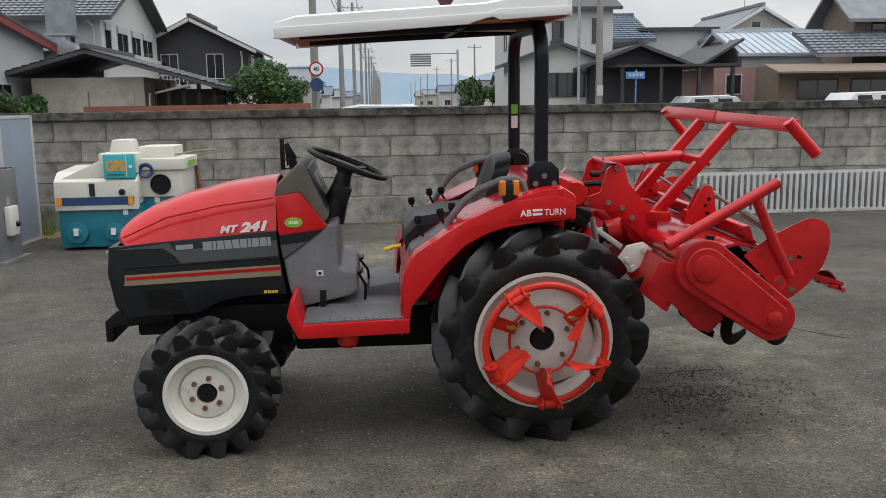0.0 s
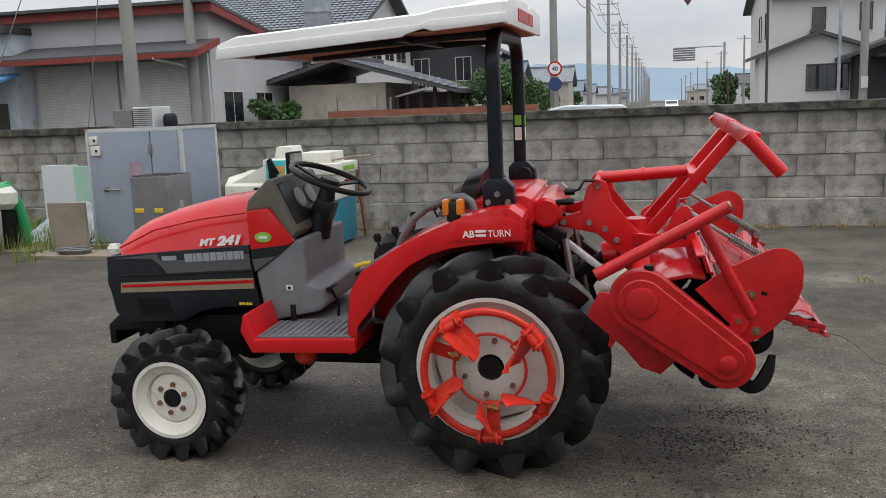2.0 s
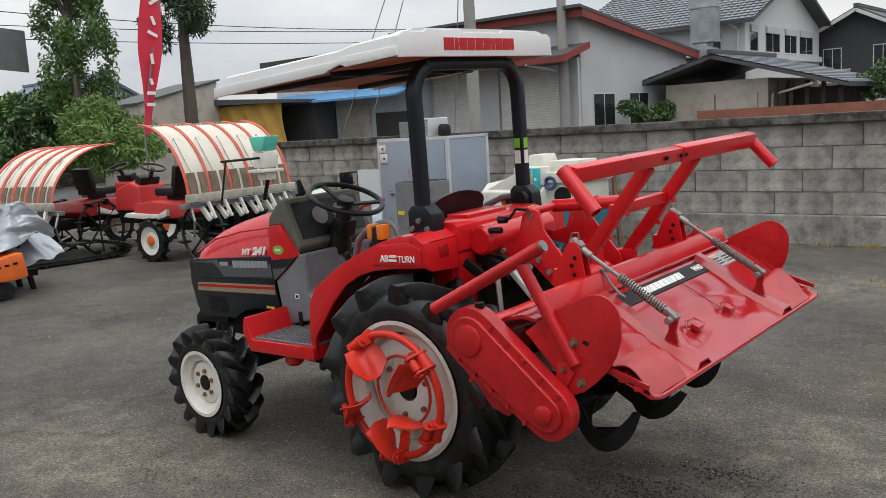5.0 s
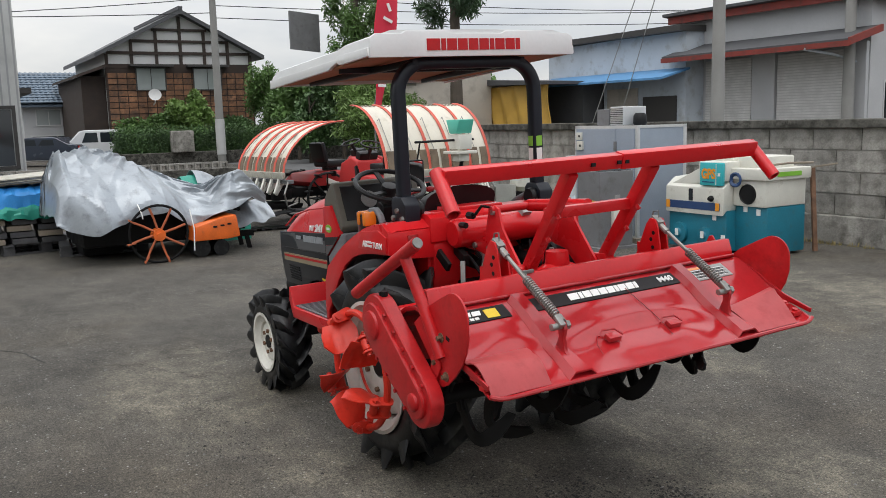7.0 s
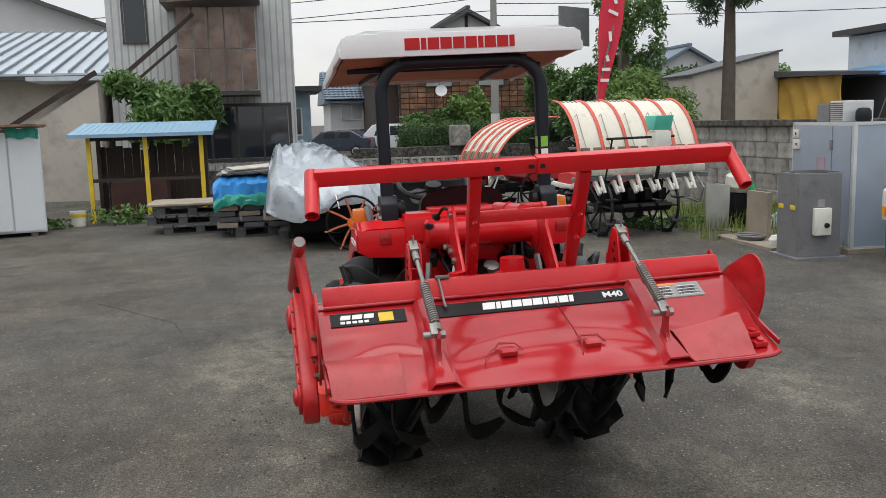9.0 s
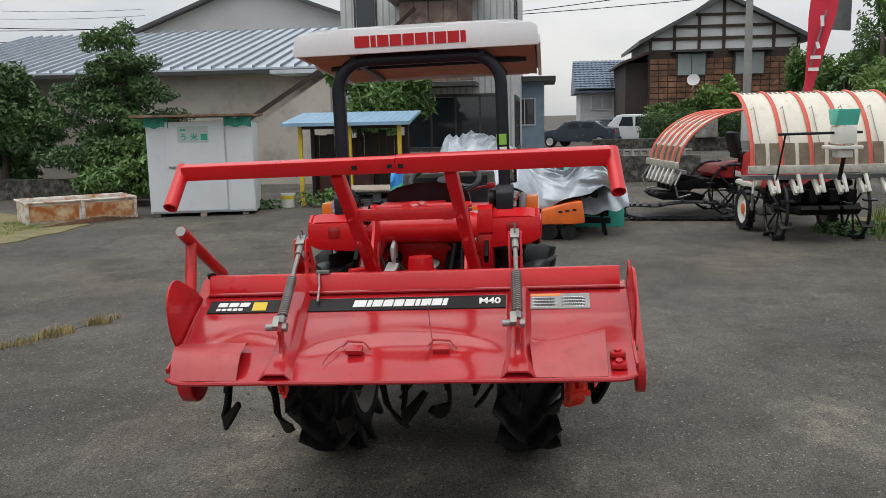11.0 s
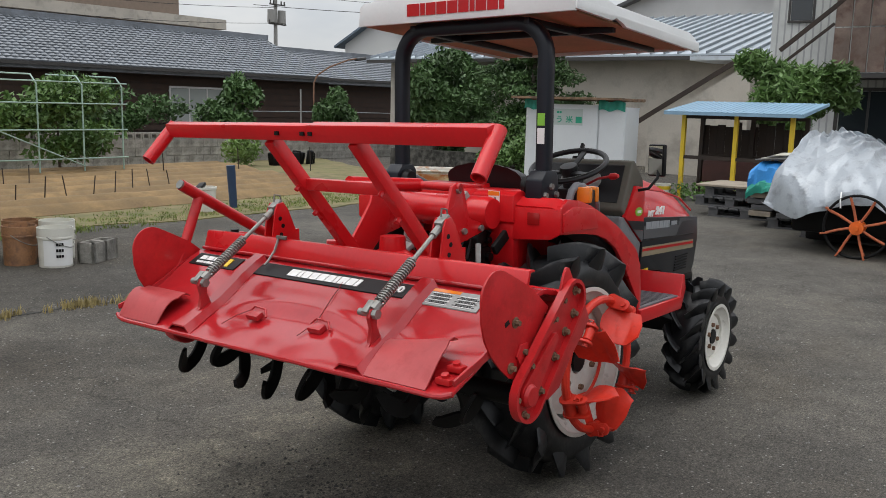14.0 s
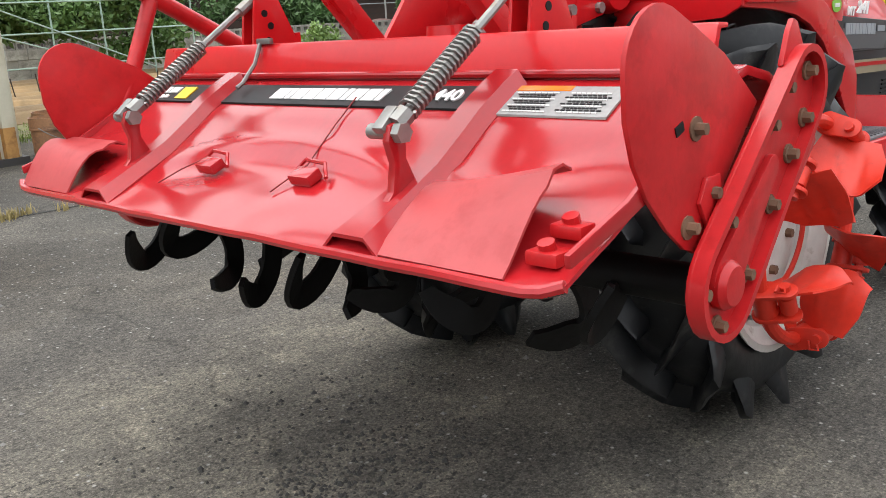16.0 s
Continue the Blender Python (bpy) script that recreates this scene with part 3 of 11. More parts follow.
            for i in range(11):
                f = i / 10
                reach = 0.172 * f
                row = []
                for j in range(13):
                    g = j / 12
                    e = abs(g - 0.5) * 2
                    trim = 0.050 * max(0.0, e - 0.45) / 0.55 * f ** 4 + 0.010 * (1 - g) * f ** 2
                    bow = 0.020 * math.sin(math.pi * g) * (0.35 + 0.65 * f) + 0.016 * f * f + (0.0055 if j in (4, 8) and 2 < i < 9 else 0)
                    wide = 0.165 * (0.72 + 0.28 * min(1.0, f * 3.0))
                    row.append((rr - 0.024 - (reach - trim) * 0.93, o * (0.052 + wide * (g - 0.50) + 0.12 * reach), -0.34 * reach + 0.066 * (g - 0.45) * (1 - 0.70 * f) + bow))
                rows.append(row)
            sheet(bm, rows, 0.005)
            for v in bm.verts:
                v.co = p @ v.co + Vector((0, ring_y, 0))
            part("paddle_blade", bm, ORANGE_RED, w, "orange-red curved mud paddle", smooth=50)
    return w


front_label = "front wheel with cream-white steel rim"
for s in (-1, 1):
    wheel("front_wheel", -1.505, 0.515 * s, 0.312, 0.322, 0.190, 0.172, s, 15, RIM, front_label, False)
    wheel("rear_wheel", 0.0, 0.465 * s, 0.500, 0.503, 0.265, 0.302, s, 13, RIM_GREY, "rear wheel with silver-grey rim and orange mud paddles", True)

# red scuttle panel behind the hood with a round green decal
for s in (-1, 1):
    bm = B()
    prism(bm, [(-1.195, 1.145), (-1.085, 1.158), (-0.965, 1.000), (-1.175, 0.850), (-1.190, 0.98)], 0.265 * s, 0.290 * s, bev=0.006)
    cowl = part("scuttle_panel", bm, RED, tractor)
    bm = B()
    prism(bm, [(-1.186, 0.962), (-0.985, 0.985), (-1.0, 0.975), (-1.055, 0.930), (-1.182, 0.915)], 0.290 * s, 0.2935 * s)
    part("dark_band", bm, PANEL, cowl)
    bm = B()
    prism(bm, [(-1.182, 0.913), (-1.058, 0.928), (-1.172, 0.852)], 0.290 * s, 0.2930 * s)
    part("grey_band", bm, PANEL_MID, cowl)
    bm = B()
    ring_pts = [(-1.118 + 0.042 * math.cos(q * math.pi / 12), 1.020 + 0.024 * math.sin(q * math.pi / 12)) for q in range(24)]
    prism(bm, ring_pts, 0.290 * s, 0.2935 * s)
    decal = part("round_decal", bm, GREEN_DECAL, cowl, "green oval decal with pale marks")
    bars(4, 0.045, 0.014, facing((-1.118, 0.2945 * s, 1.02), (-s * -1 if s < 0 else -1, 0, 0), (0, 0, 1)), WHITE, decal)

# dashboard hood and lower cowling in grey plastic
bm = B()
prism(bm, [(-1.205, 1.140), (-1.19, 1.195), (-1.085, 1.292), (-1.06, 1.285), (-0.955, 1.040), (-0.985, 1.000), (-1.085, 1.155)], -0.275, 0.275, bev=0.014, seg=3)
dash = part("dashboard", bm, OLIVE_PLASTIC, tractor, "olive-grey dashboard hood with dark instrument face")
bm = B()
prism(bm, [(-1.060, 1.272), (-1.045, 1.262), (-0.965, 1.075), (-0.975, 1.070)], -0.235, 0.235, bev=0.004)
part("instrument_face", bm, SEAT, dash)
for y, r in ((-0.07, 0.05), (0.07, 0.05)):
    bm = B()
    cyl(bm, (-1.012, y, 1.18), (-1.002, y, 1.184), r, seg=24)
    part("gauge", bm, DECAL_GREY, dash)
bm = B()
prism(bm, [(-1.175, 0.850), (-0.965, 1.005), (-0.915, 1.010), (-0.915, 0.795), (-0.835, 0.775), (-0.825, 0.690), (-0.86, 0.660), (-1.03, 0.625), (-1.12, 0.605), (-1.15, 0.70)], -0.285, 0.285, bev=0.02, seg=3)
cowling = part("lower_cowling", bm, GREY_PLASTIC, tractor, "scuffed grey plastic cowling over the pedals")
for s in (-1, 1):
    bm = B()
    box(bm, (-1.006, 0.2865 * s, 0.775), (0.032, 0.004, 0.026))
    st = part("switch_label", bm, WHITE, cowling)
    bm = B()
    box(bm, (-1.006, 0.289 * s, 0.775), (0.014, 0.004, 0.014))
    part("switch_mark", bm, BLACK, st)
    bm = B()
    box(bm, (-0.995, 0.286 * s, 0.645), (0.028, 0.01, 0.095), None, 0.003)
    part("pedal_slot", bm, BLACK, cowling)

# steering wheel and column
wheel_tilt = pose(-0.868, 0.0, 1.262, 0, 22, 0)
bm = B()
tube(bm, [(0.198 * math.cos(2 * math.pi * k / 40), 0.198 * math.sin(2 * math.pi * k / 40), 0) for k in range(40)], 0.0145, 10, True)
for k in range(3):
    a = 2 * math.pi * k / 3 + math.pi
    beam(bm, (0.03 * math.cos(a), 0.03 * math.sin(a), -0.03), (0.195 * math.cos(a), 0.195 * math.sin(a), 0), 0.032, 0.010, 0.003)
lathe(bm, [(0, 0.004), (0.045, 0.0), (0.05, -0.02), (0.04, -0.05), (0, -0.05)], (0, 0, 0), (0, 0, 1), 24)
for v in bm.verts:
    v.co = wheel_tilt @ v.co
part("steering_wheel", bm, SEAT, tractor, "black steering wheel")
bm = B()
tube(bm, [(-0.878, 0, 1.235), (-0.90, 0, 1.16), (-0.93, 0, 1.08), (-0.96, 0, 0.98)], [0.035, 0.045, 0.06, 0.07], 12)
box(bm, (-0.905, 0, 1.11), (0.09, 0.11, 0.10), pose(0, 0, 0, 0, 20, 0).to_3x3(), 0.015)
part("steering_column", bm, SEAT, tractor)
bm = B()
tube(bm, [(-0.93, 0.05, 1.15), (-0.90, 0.16, 1.20), (-0.87, 0.24, 1.215)], 0.007, 6)
lathe(bm, [(0, 0), (0.016, 0.005), (0.018, 0.03), (0.010, 0.05), (0, 0.052)], (-0.87, 0.24, 1.215), (0.1, 1, 0.1), 12)
part("shuttle_lever", bm, RED_WORN, tractor, "lever with red knob")
bm = B()
tube(bm, [(-1.12, -0.10, 1.25), (-1.13, -0.10, 1.30)], 0.02, 8)
prism(bm, [(-1.155, 1.26), (-1.165, 1.365), (-1.145, 1.375), (-1.105, 1.30)], -0.08, -0.065, bev=0.004)
part("exhaust_guard", bm, BLACK, tractor)
# mirror on an arm at the far side
bm = B()
tube(bm, [(-1.10, 0.27, 1.13), (-1.12, 0.34, 1.145), (-1.16, 0.37, 1.20), (-1.185, 0.36, 1.24)], 0.008, 8)
mirror_arm = part("mirror_arm", bm, BLACK, tractor)
mm = facing((-1.185, 0.345, 1.29), (0.35, 0.94, 0), (0, 0, 1))
bm = B()
box(bm, (0, 0, -0.012), (0.115, 0.17, 0.025), None, 0.012)
for v in bm.verts:
    v.co = mm @ v.co
mirror_case = part("mirror", bm, BLACK, tractor, "black rear-view mirror")
bm = B()
box(bm, (0, 0, 0.0015), (0.095, 0.15, 0.002), None, 0.0)
for v in bm.verts:
    v.co = mm @ v.co
part("mirror_glass", bm, MIRROR, mirror_case)

# step plates: red edge, grey ribbed mat
for s in (-1, 1):
    bm = B()
    prism(bm, [(-1.145, 0.635), (-1.125, 0.712), (-1.105, 0.715), (-1.075, 0.600), (-0.60, 0.612), (-0.60, 0.545), (-1.095, 0.535)], 0.26 * s, 0.56 * s, bev=0.008)
    step = part("step", bm, RED, tractor, "red step with grey mat")
    bm = B()
    prism(bm, [(-1.072, 0.602), (-0.605, 0.613), (-0.605, 0.620), (-1.072, 0.609)], 0.27 * s, 0.545 * s)
    part("step_mat", bm, GREY_PLASTIC, step)
    for k in range(14):
        bm = B()
        box(bm, (-1.05 + 0.032 * k, 0.405 * s, 0.611 + 0.0008 * k), (0.008, 0.25, 0.006))
        part("mat_rib", bm, GREY_PLASTIC, step)
bm = B()
span(bm, (-1.02, -0.27, 0.600), (-0.50, 0.27, 0.618), 0.004)
prism(bm, [(-0.80, 0.61), (-0.55, 0.61), (-0.50, 0.70), (-0.78, 0.66)], -0.10, 0.10, bev=0.01)
part("floor_plate", bm, GREY_PLASTIC, tractor)
for p0, p1 in (((-0.80, -0.20, 0.62), (-0.83, -0.21, 0.76)), ((-0.78, 0.20, 0.62), (-0.83, 0.22, 0.74))):
    bm = B()
    tube(bm, [p0, ((p0[0] + p1[0]) / 2 + 0.02, p0[1], (p0[2] + p1[2]) / 2), p1], 0.007, 6)
    box(bm, p1, (0.05, 0.09, 0.014), pose(0, 0, 0, 0, -25, 0).to_3x3(), 0.004)
    part("pedal", bm, BLACK, tractor)

# fenders
FENDER = [(-0.632, 0.548), (-0.628, 0.70), (-0.612, 0.825), (-0.565, 0.905), (-0.43, 0.993), (-0.36, 1.034), (-0.23, 1.095), (-0.10, 1.146), (0.0, 1.172), (0.095, 1.182), (0.145, 1.150)]
UNDER = [(-0.600, 0.548), (-0.590, 0.66), (-0.520, 0.745), (-0.44, 0.845), (-0.345, 0.935), (-0.25, 0.985), (-0.16, 1.012), (-0.06, 1.026), (0.02, 1.034), (0.09, 1.038), (0.145, 1.042)]
for s in (-1, 1):
    bm = B()
    prism(bm, FENDER + UNDER[::-1], 0.525 * s, 0.545 * s, bev=0.007)
    fender = part("fender", bm, RED, tractor, "glossy red rear fender")
    bm = B()
    rows = [[(x, y * s, z - 0.006) for y in (0.20, 0.30, 0.42, 0.50, 0.535)] for x, z in FENDER]
    rows = [[(p[0], p[1], p[2] - (0.012 if j == 4 else 0)) for j, p in enumerate(r)] for r in rows]
    sheet(bm, rows, 0.008 * s)
    part("fender_top", bm, RED, fender)
    bm = B()
    prism(bm, [(-0.62, 0.60), (-0.59, 0.85), (-0.40, 0.99), (0.14, 1.13), (0.14, 0.80), (0.05, 0.62)], 0.195 * s, 0.21 * s)
    part("inner_panel", bm, RED, fender)
    # pressed box at the rear of the fender
    bm = B()
    prism(bm, [(-0.16, 1.045), (-0.12, 1.130), (0.06, 1.150), (0.135, 1.125), (0.135, 1.05)], 0.543 * s, 0.553 * s, bev=0.005)
    lamp_panel = part("badge_panel", bm, RED, fender)
    way = (1, 0, 0.03) if s < 0 else (-1, 0, -0.03)
    if s < 0:
        letters("AB", 0.040, facing((-0.075, 0.5545 * s, 1.062), way, (0, 0, 1)), WHITE, lamp_panel, bold=0.001)
        letters("TURN", 0.040, facing((0.055, 0.5545 * s, 1.065), way, (0, 0, 1)), WHITE, lamp_panel, wide=0.9)
        bars(1, 0.055, 0.010, facing((-0.018, 0.5545 * s, 1.088), way, (0, 0, 1)), WHITE, lamp_panel)
        bars(1, 0.055, 0.010, facing((-0.018, 0.5545 * s, 1.070), way, (0, 0, 1)), WHITE, lamp_panel)
    # rear face of fender
    bm = B()
    prism(bm, [(0.20 * s, 1.145), (0.545 * s, 1.145), (0.545 * s, 1.045), (0.50 * s, 1.020), (0.22 * s, 1.00)], 0.135, 0.152, "yz", 0.006)
    rear_face = part("rear_face", bm, RED, fender)
    bm = B()
    box(bm, (0.154, 0.42 * s, 1.10), (0.008, 0.055, 0.05), None, 0.003)
    part("reflector", bm, AMBER_DARK, rear_face)
    # grab rail
    bm = B()
    tube(bm, [(-0.42, 0.40 * s, 1.00), (-0.385, 0.42 * s, 1.06), (-0.33, 0.45 * s, 1.13), (-0.27, 0.46 * s, 1.175), (-0.17, 0.465 * s, 1.215), (-0.11, 0.465 * s, 1.222), (-0.075, 0.465 * s, 1.20), (-0.065, 0.46 * s, 1.165)], 0.0165, 10)
    part("grab_rail", bm, GREY_PLASTIC, tractor, "grey tubular grab rail")
    # turn lamp
    bm = B()
    box(bm, (-0.145, 0.505 * s, 1.165), (0.055, 0.05, 0.085), None, 0.01)
    lamp = part("turn_lamp", bm, SEAT, tractor)
    for dx in (-0.03, 0.03):
        bm = B()
        box(bm, (-0.145 + dx, 0.505 * s, 1.185), (0.03, 0.066, 0.068), None, 0.012)
        part("lens", bm, AMBER, lamp, "amber lamp lens")

# seat
bm = B()
rows = []
for i in range(9):
    f = i / 8
    x = -0.60 + 0.42 * f
    row = []
    for j in range(9):
        g = j / 4 - 1
        row.append((x, 0.235 * g * (0.86 + 0.14 * math.sin(math.pi * min(1, f * 1.2 + 0.15))), 0.985 + 0.06 * f + 0.035 * abs(g) ** 2 - 0.05 * (1 if abs(g) > 0.98 else 0) - (0.045 if i in (0,) else 0)))
    rows.append(row)
sheet(bm, rows, (0, 0, -0.075))
soften(bm, 0.012)
seat = part("seat_cushion", bm, SEAT, tractor, "black vinyl seat cushion")
bm = B()
rows = []
for i in range(16):
    f = i / 15
    z = 1.03 + 0.262 * f
    hw = 0.22 * (1 - 0.10 * f) * (1 if f < 0.75 else math.sqrt(max(0.05, 1 - ((f - 0.75) / 0.26) ** 2)))
    rows.append([(-0.255 + 0.095 * f + 0.015 * abs(g), hw * g, z) for g in [k / 7 - 1 for k in range(15)]])
sheet(bm, rows, (0.075, 0, 0.012))
soften(bm, 0.014, 3)
part("seat_back", bm, SEAT, tractor, "black vinyl seat back", smooth=70)
bm = B()
span(bm, (-0.52, -0.18, 0.86), (-0.12, 0.18, 0.97), 0.02)
part("seat_base", bm, BLACK, tractor)
for s in (-1, 1):
    bm = B()
    prism(bm, [(-0.60, 0.83), (-0.585, 0.905), (-0.43, 1.00), (-0.22, 1.075), (-0.2, 1.03), (-0.45, 0.93), (-0.56, 0.83)], 0.27 * s, 0.44 * s, bev=0.012)
    console = part("side_console", bm, GREY_PLASTIC, tractor, "grey lever console beside the seat")
    for x, y, hgt in ((-0.52, 0.33, 0.055), (-0.42, 0.38, 0.045), (-0.36, 0.31, 0.03)):
        z0 = 0.93 + (x + 0.55) * 0.5
        bm = B()
        tube(bm, [(x, y * s, z0), (x - 0.02, y * s, z0 + hgt)], 0.006, 6)
        lathe(bm, [(0, 0), (0.014, 0.004), (0.019, 0.022), (0.014, 0.042), (0, 0.046)], (x - 0.02, y * s, z0 + hgt), (-0.1, 0, 1), 12)
        part("lever", bm, BLACK, console)
bm = B()
tube(bm, [(-0.70, -0.20, 0.86), (-0.66, -0.20, 0.875), (-0.62, -0.20, 0.88)], 0.011, 8)
part("yellow_lever", bm, YELLOW, tractor, "yellow-tipped lever")
bm = B()
prism(bm, [(-0.60, 0.62), (-0.62, 0.80), (-0.56, 0.88), (-0.10, 0.90), (-0.10, 0.62)], -0.20, 0.20, bev=0.02)
part("seat_pedestal", bm, RED, tractor)

# roll bar
bm = B()
hoop = [(0.028, -0.385, 1.17)]
hoop += [(0.022, -0.385, z) for z in (1.3, 1.5, 1.7)]
hoop += [(0.020, -0.385 + 0.14 * (1 - math.cos(a)), 1.755 + 0.14 * math.sin(a)) for a in [math.pi / 2 * k / 8 for k in range(9)]]
full = hoop + [(p[0], -p[1], p[2]) for p in hoop[::-1]]
ring = []
for i, q in enumerate(full):
    d = (Vector(full[min(i + 1, len(full) - 1)]) - Vector(full[max(i - 1, 0)])).normalized()
    e = d.cross(Vector((1, 0, 0))).normalized()
    ring.append([bm.verts.new(Vector(q) + Vector((1, 0, 0)) * u + e * v) for u, v in ((-0.029, -0.021), (-0.023, -0.0275), (0.023, -0.0275), (0.029, -0.021), (0.029, 0.021), (0.023, 0.0275), (-0.023, 0.0275), (-0.029, 0.021))])
for ra, rb in zip(ring, ring[1:]):
    for k in range(8):
        bm.faces.new((ra[k], ra[(k + 1) % 8], rb[(k + 1) % 8], rb[k]))
bm.faces.new(ring[0])
bm.faces.new(ring[-1])
part("roll_bar", bm, ROPS, tractor, "dark blue-black roll bar hoop", smooth=50)
for s in (-1, 1):
    bm = B()
    prism(bm, [(-0.035, 1.165), (-0.035, 1.265), (-0.01, 1.29), (0.065, 1.29), (0.098, 1.255), (0.105, 1.165)], 0.345 * s, 0.425 * s, bev=0.008)
    foot = part("roll_bar_foot", bm, ROPS, tractor)
    for x, z in ((0.03, 1.225), (-0.01, 1.19), (0.075, 1.19)):
        bm = B()
        cyl(bm, (x, 0.424 * s, z), (x, 0.437 * s, z), 0.014, 0.012, 8)
        part("bolt", bm, STEEL, foot)
    bm = B()
    lathe(bm, [(0.0, 0.02), (0.035, 0.02), (0.045, 0.0), (0.04, -0.02), (0.0, -0.02)], (0.045, 0.33 * s, 1.225), (0, 1, 0), 16)
    part("pivot_knob", bm, BLACK, foot)
for z0, z1, ml in ((1.475, 1.525, GREEN_DECAL), (1.40, 1.465, WHITE)):
    bm = B()
    box(bm, (0.0515, 0.385, (z0 + z1) / 2), (0.003, 0.034, z1 - z0))
    box(bm, (0.02, 0.3555, (z0 + z1) / 2), (0.034, 0.003, z1 - z0))
    part("post_label", bm, ml, tractor)

# canopy: white moulded roof, lower at the nose
bm = B()
rows = []
for i in range(15):
    f = i / 14
    x = -1.135 + 1.245 * f
    edge = 1.880 + 0.075 * f + (0.012 if f > 0.72 else 0)
    row = []
    for u in (-1, -0.988, -0.955, -0.80, -0.66, -0.625, -0.59, -0.28, -0.25, -0.22, 0, 0.22, 0.25, 0.28, 0.59, 0.625, 0.66, 0.80, 0.955, 0.988, 1):
        a = abs(u)
        rise = (0.0 if a == 1 else 0.038 if a == 0.988 else 0.046 if a == 0.955 else 0.048) + 0.004 * (1 - a * a) + (0.020 if f > 0.86 and a < 0.95 else 0.0)
        if i == 0:
            rise *= 0.5
        ridge = 0.008 if a in (0.25, 0.625) and 0 < i < 13 else 0.0
        row.append((x, 0.565 * u * (1 - (0.01 if i in (0, 14) else 0)), edge + rise + ridge))
    rows.append(row)
sheet(bm, rows, (0, 0, -0.022))
canopy = part("canopy", bm, CANOPY, tractor, "white moulded sun canopy", smooth=24)
bm = B()
for s in (-1, 1):
    prism(bm, [(-1.135, 1.882), (-0.24, 1.935), (-0.20, 1.950), (0.11, 1.962), (0.115, 1.925), (-0.19, 1.905), (-0.225, 1.918), (-0.30, 1.898), (-0.32, 1.888), (-1.14, 1.835)], 0.553 * s, 0.572 * s, bev=0.004)
prism(bm, [(-0.566, 1.918), (0.566, 1.918), (0.560, 2.004), (0.53, 2.022), (0.40, 2.022), (0.38, 2.033), (0.16, 2.033), (0.14, 2.022), (-0.14, 2.022), (-0.16, 2.033), (-0.38, 2.033), (-0.40, 2.022), (-0.53, 2.022), (-0.560, 2.004)], 0.098, 0.118, "yz", 0.005)
prism(bm, [(-0.50, 1.846), (0.50, 1.846), (0.49, 1.885), (-0.49, 1.885)], -1.146, -1.130, "yz", 0.005)
part("canopy_edge", bm, CANOPY, canopy)
bm = B()
rows = []
for i in range(9):
    f = i / 8
    rows.append([(-1.12 + 1.21 * f, 0.545 * (k / 4 - 1), 1.846 + 0.072 * f + 0.02 * (1 - (k / 4 - 1) ** 2)) for k in range(9)])
sheet(bm, rows, (0, 0, 0.01))
part("canopy_lining", bm, CANOPY_IN, canopy, "tan canopy lining")
for s in (-1, 1):
    bm = B()
    beam(bm, (0.05, 0.30 * s, 1.90), (-1.05, 0.36 * s, 1.855), 0.03, 0.03, 0.004)
    part("canopy_rail", bm, ROPS, canopy)
    bm = B()
    beam(bm, (0.02, 0.12 * s, 1.895), (-0.25, 0.20 * s, 1.905), 0.02, 0.012, 0.002)
    part("canopy_stay", bm, CANOPY, canopy)
bm = B()
beam(bm, (-0.35, -0.5, 1.888), (-0.35, 0.5, 1.888), 0.03, 0.03, 0.004)
part("canopy_cross", bm, ROPS, canopy)
bars(10, 0.52, 0.052, facing((0.1195, -0.015, 1.972), (0, 1, 0), (0, 0, 1)), LETTER_RED, canopy, gap=0.13, thick=0.002, widths=WORD)

# housing behind the seat with lift cylinder
bm = B()
prism(bm, [(-0.10, 0.86), (-0.10, 1.18), (0.00, 1.205), (0.13, 1.205), (0.165, 1.19), (0.165, 1.08), (0.12, 1.05), (0.12, 0.86)], -0.33, 0.33, bev=0.010)
housing = part("rear_housing", bm, RED, tractor, "red housing behind the seat")
bm = B()
span(bm, (0.00, -0.20, 1.200), (0.12, 0.10, 1.222), 0.006)
part("housing_lid", bm, RED, housing)
bm = B()
lathe(bm, [(0, -0.27), (0.055, -0.27), (0.068, -0.255), (0.070, 0.22), (0.062, 0.245), (0, 0.25)], (0.215, 0.02, 1.115), (0, 1, 0), 24)
span(bm, (0.12, -0.22, 1.06), (0.21, 0.22, 1.17), 0.01)
cyl_part = part("lift_cylinder", bm, RED, tractor, "red lift cylinder")
bm = B()
box(bm, (0.252, 0.135, 1.178), (0.035, 0.05, 0.045), pose(0, 0, 0, 0, 45, 0).to_3x3())
part("cylinder_label", bm, DECAL_GREY, cyl_part)
bm = B()
box(bm, (0.168, 0.235, 1.168), (0.004, 0.055, 0.075))
sticker = part("warning_sticker", bm, WHITE, housing, "white warning sticker")
bm = B()
box(bm, (0.1705, 0.235, 1.195), (0.003, 0.055, 0.018))
part("sticker_top", bm, AMBER, sticker)
bm = B()
box(bm, (0.1705, 0.235, 1.163), (0.003, 0.028, 0.026), pose(0, 0, 0, 20, 0, 0).to_3x3())
part("sticker_mark", bm, BLACK, sticker)

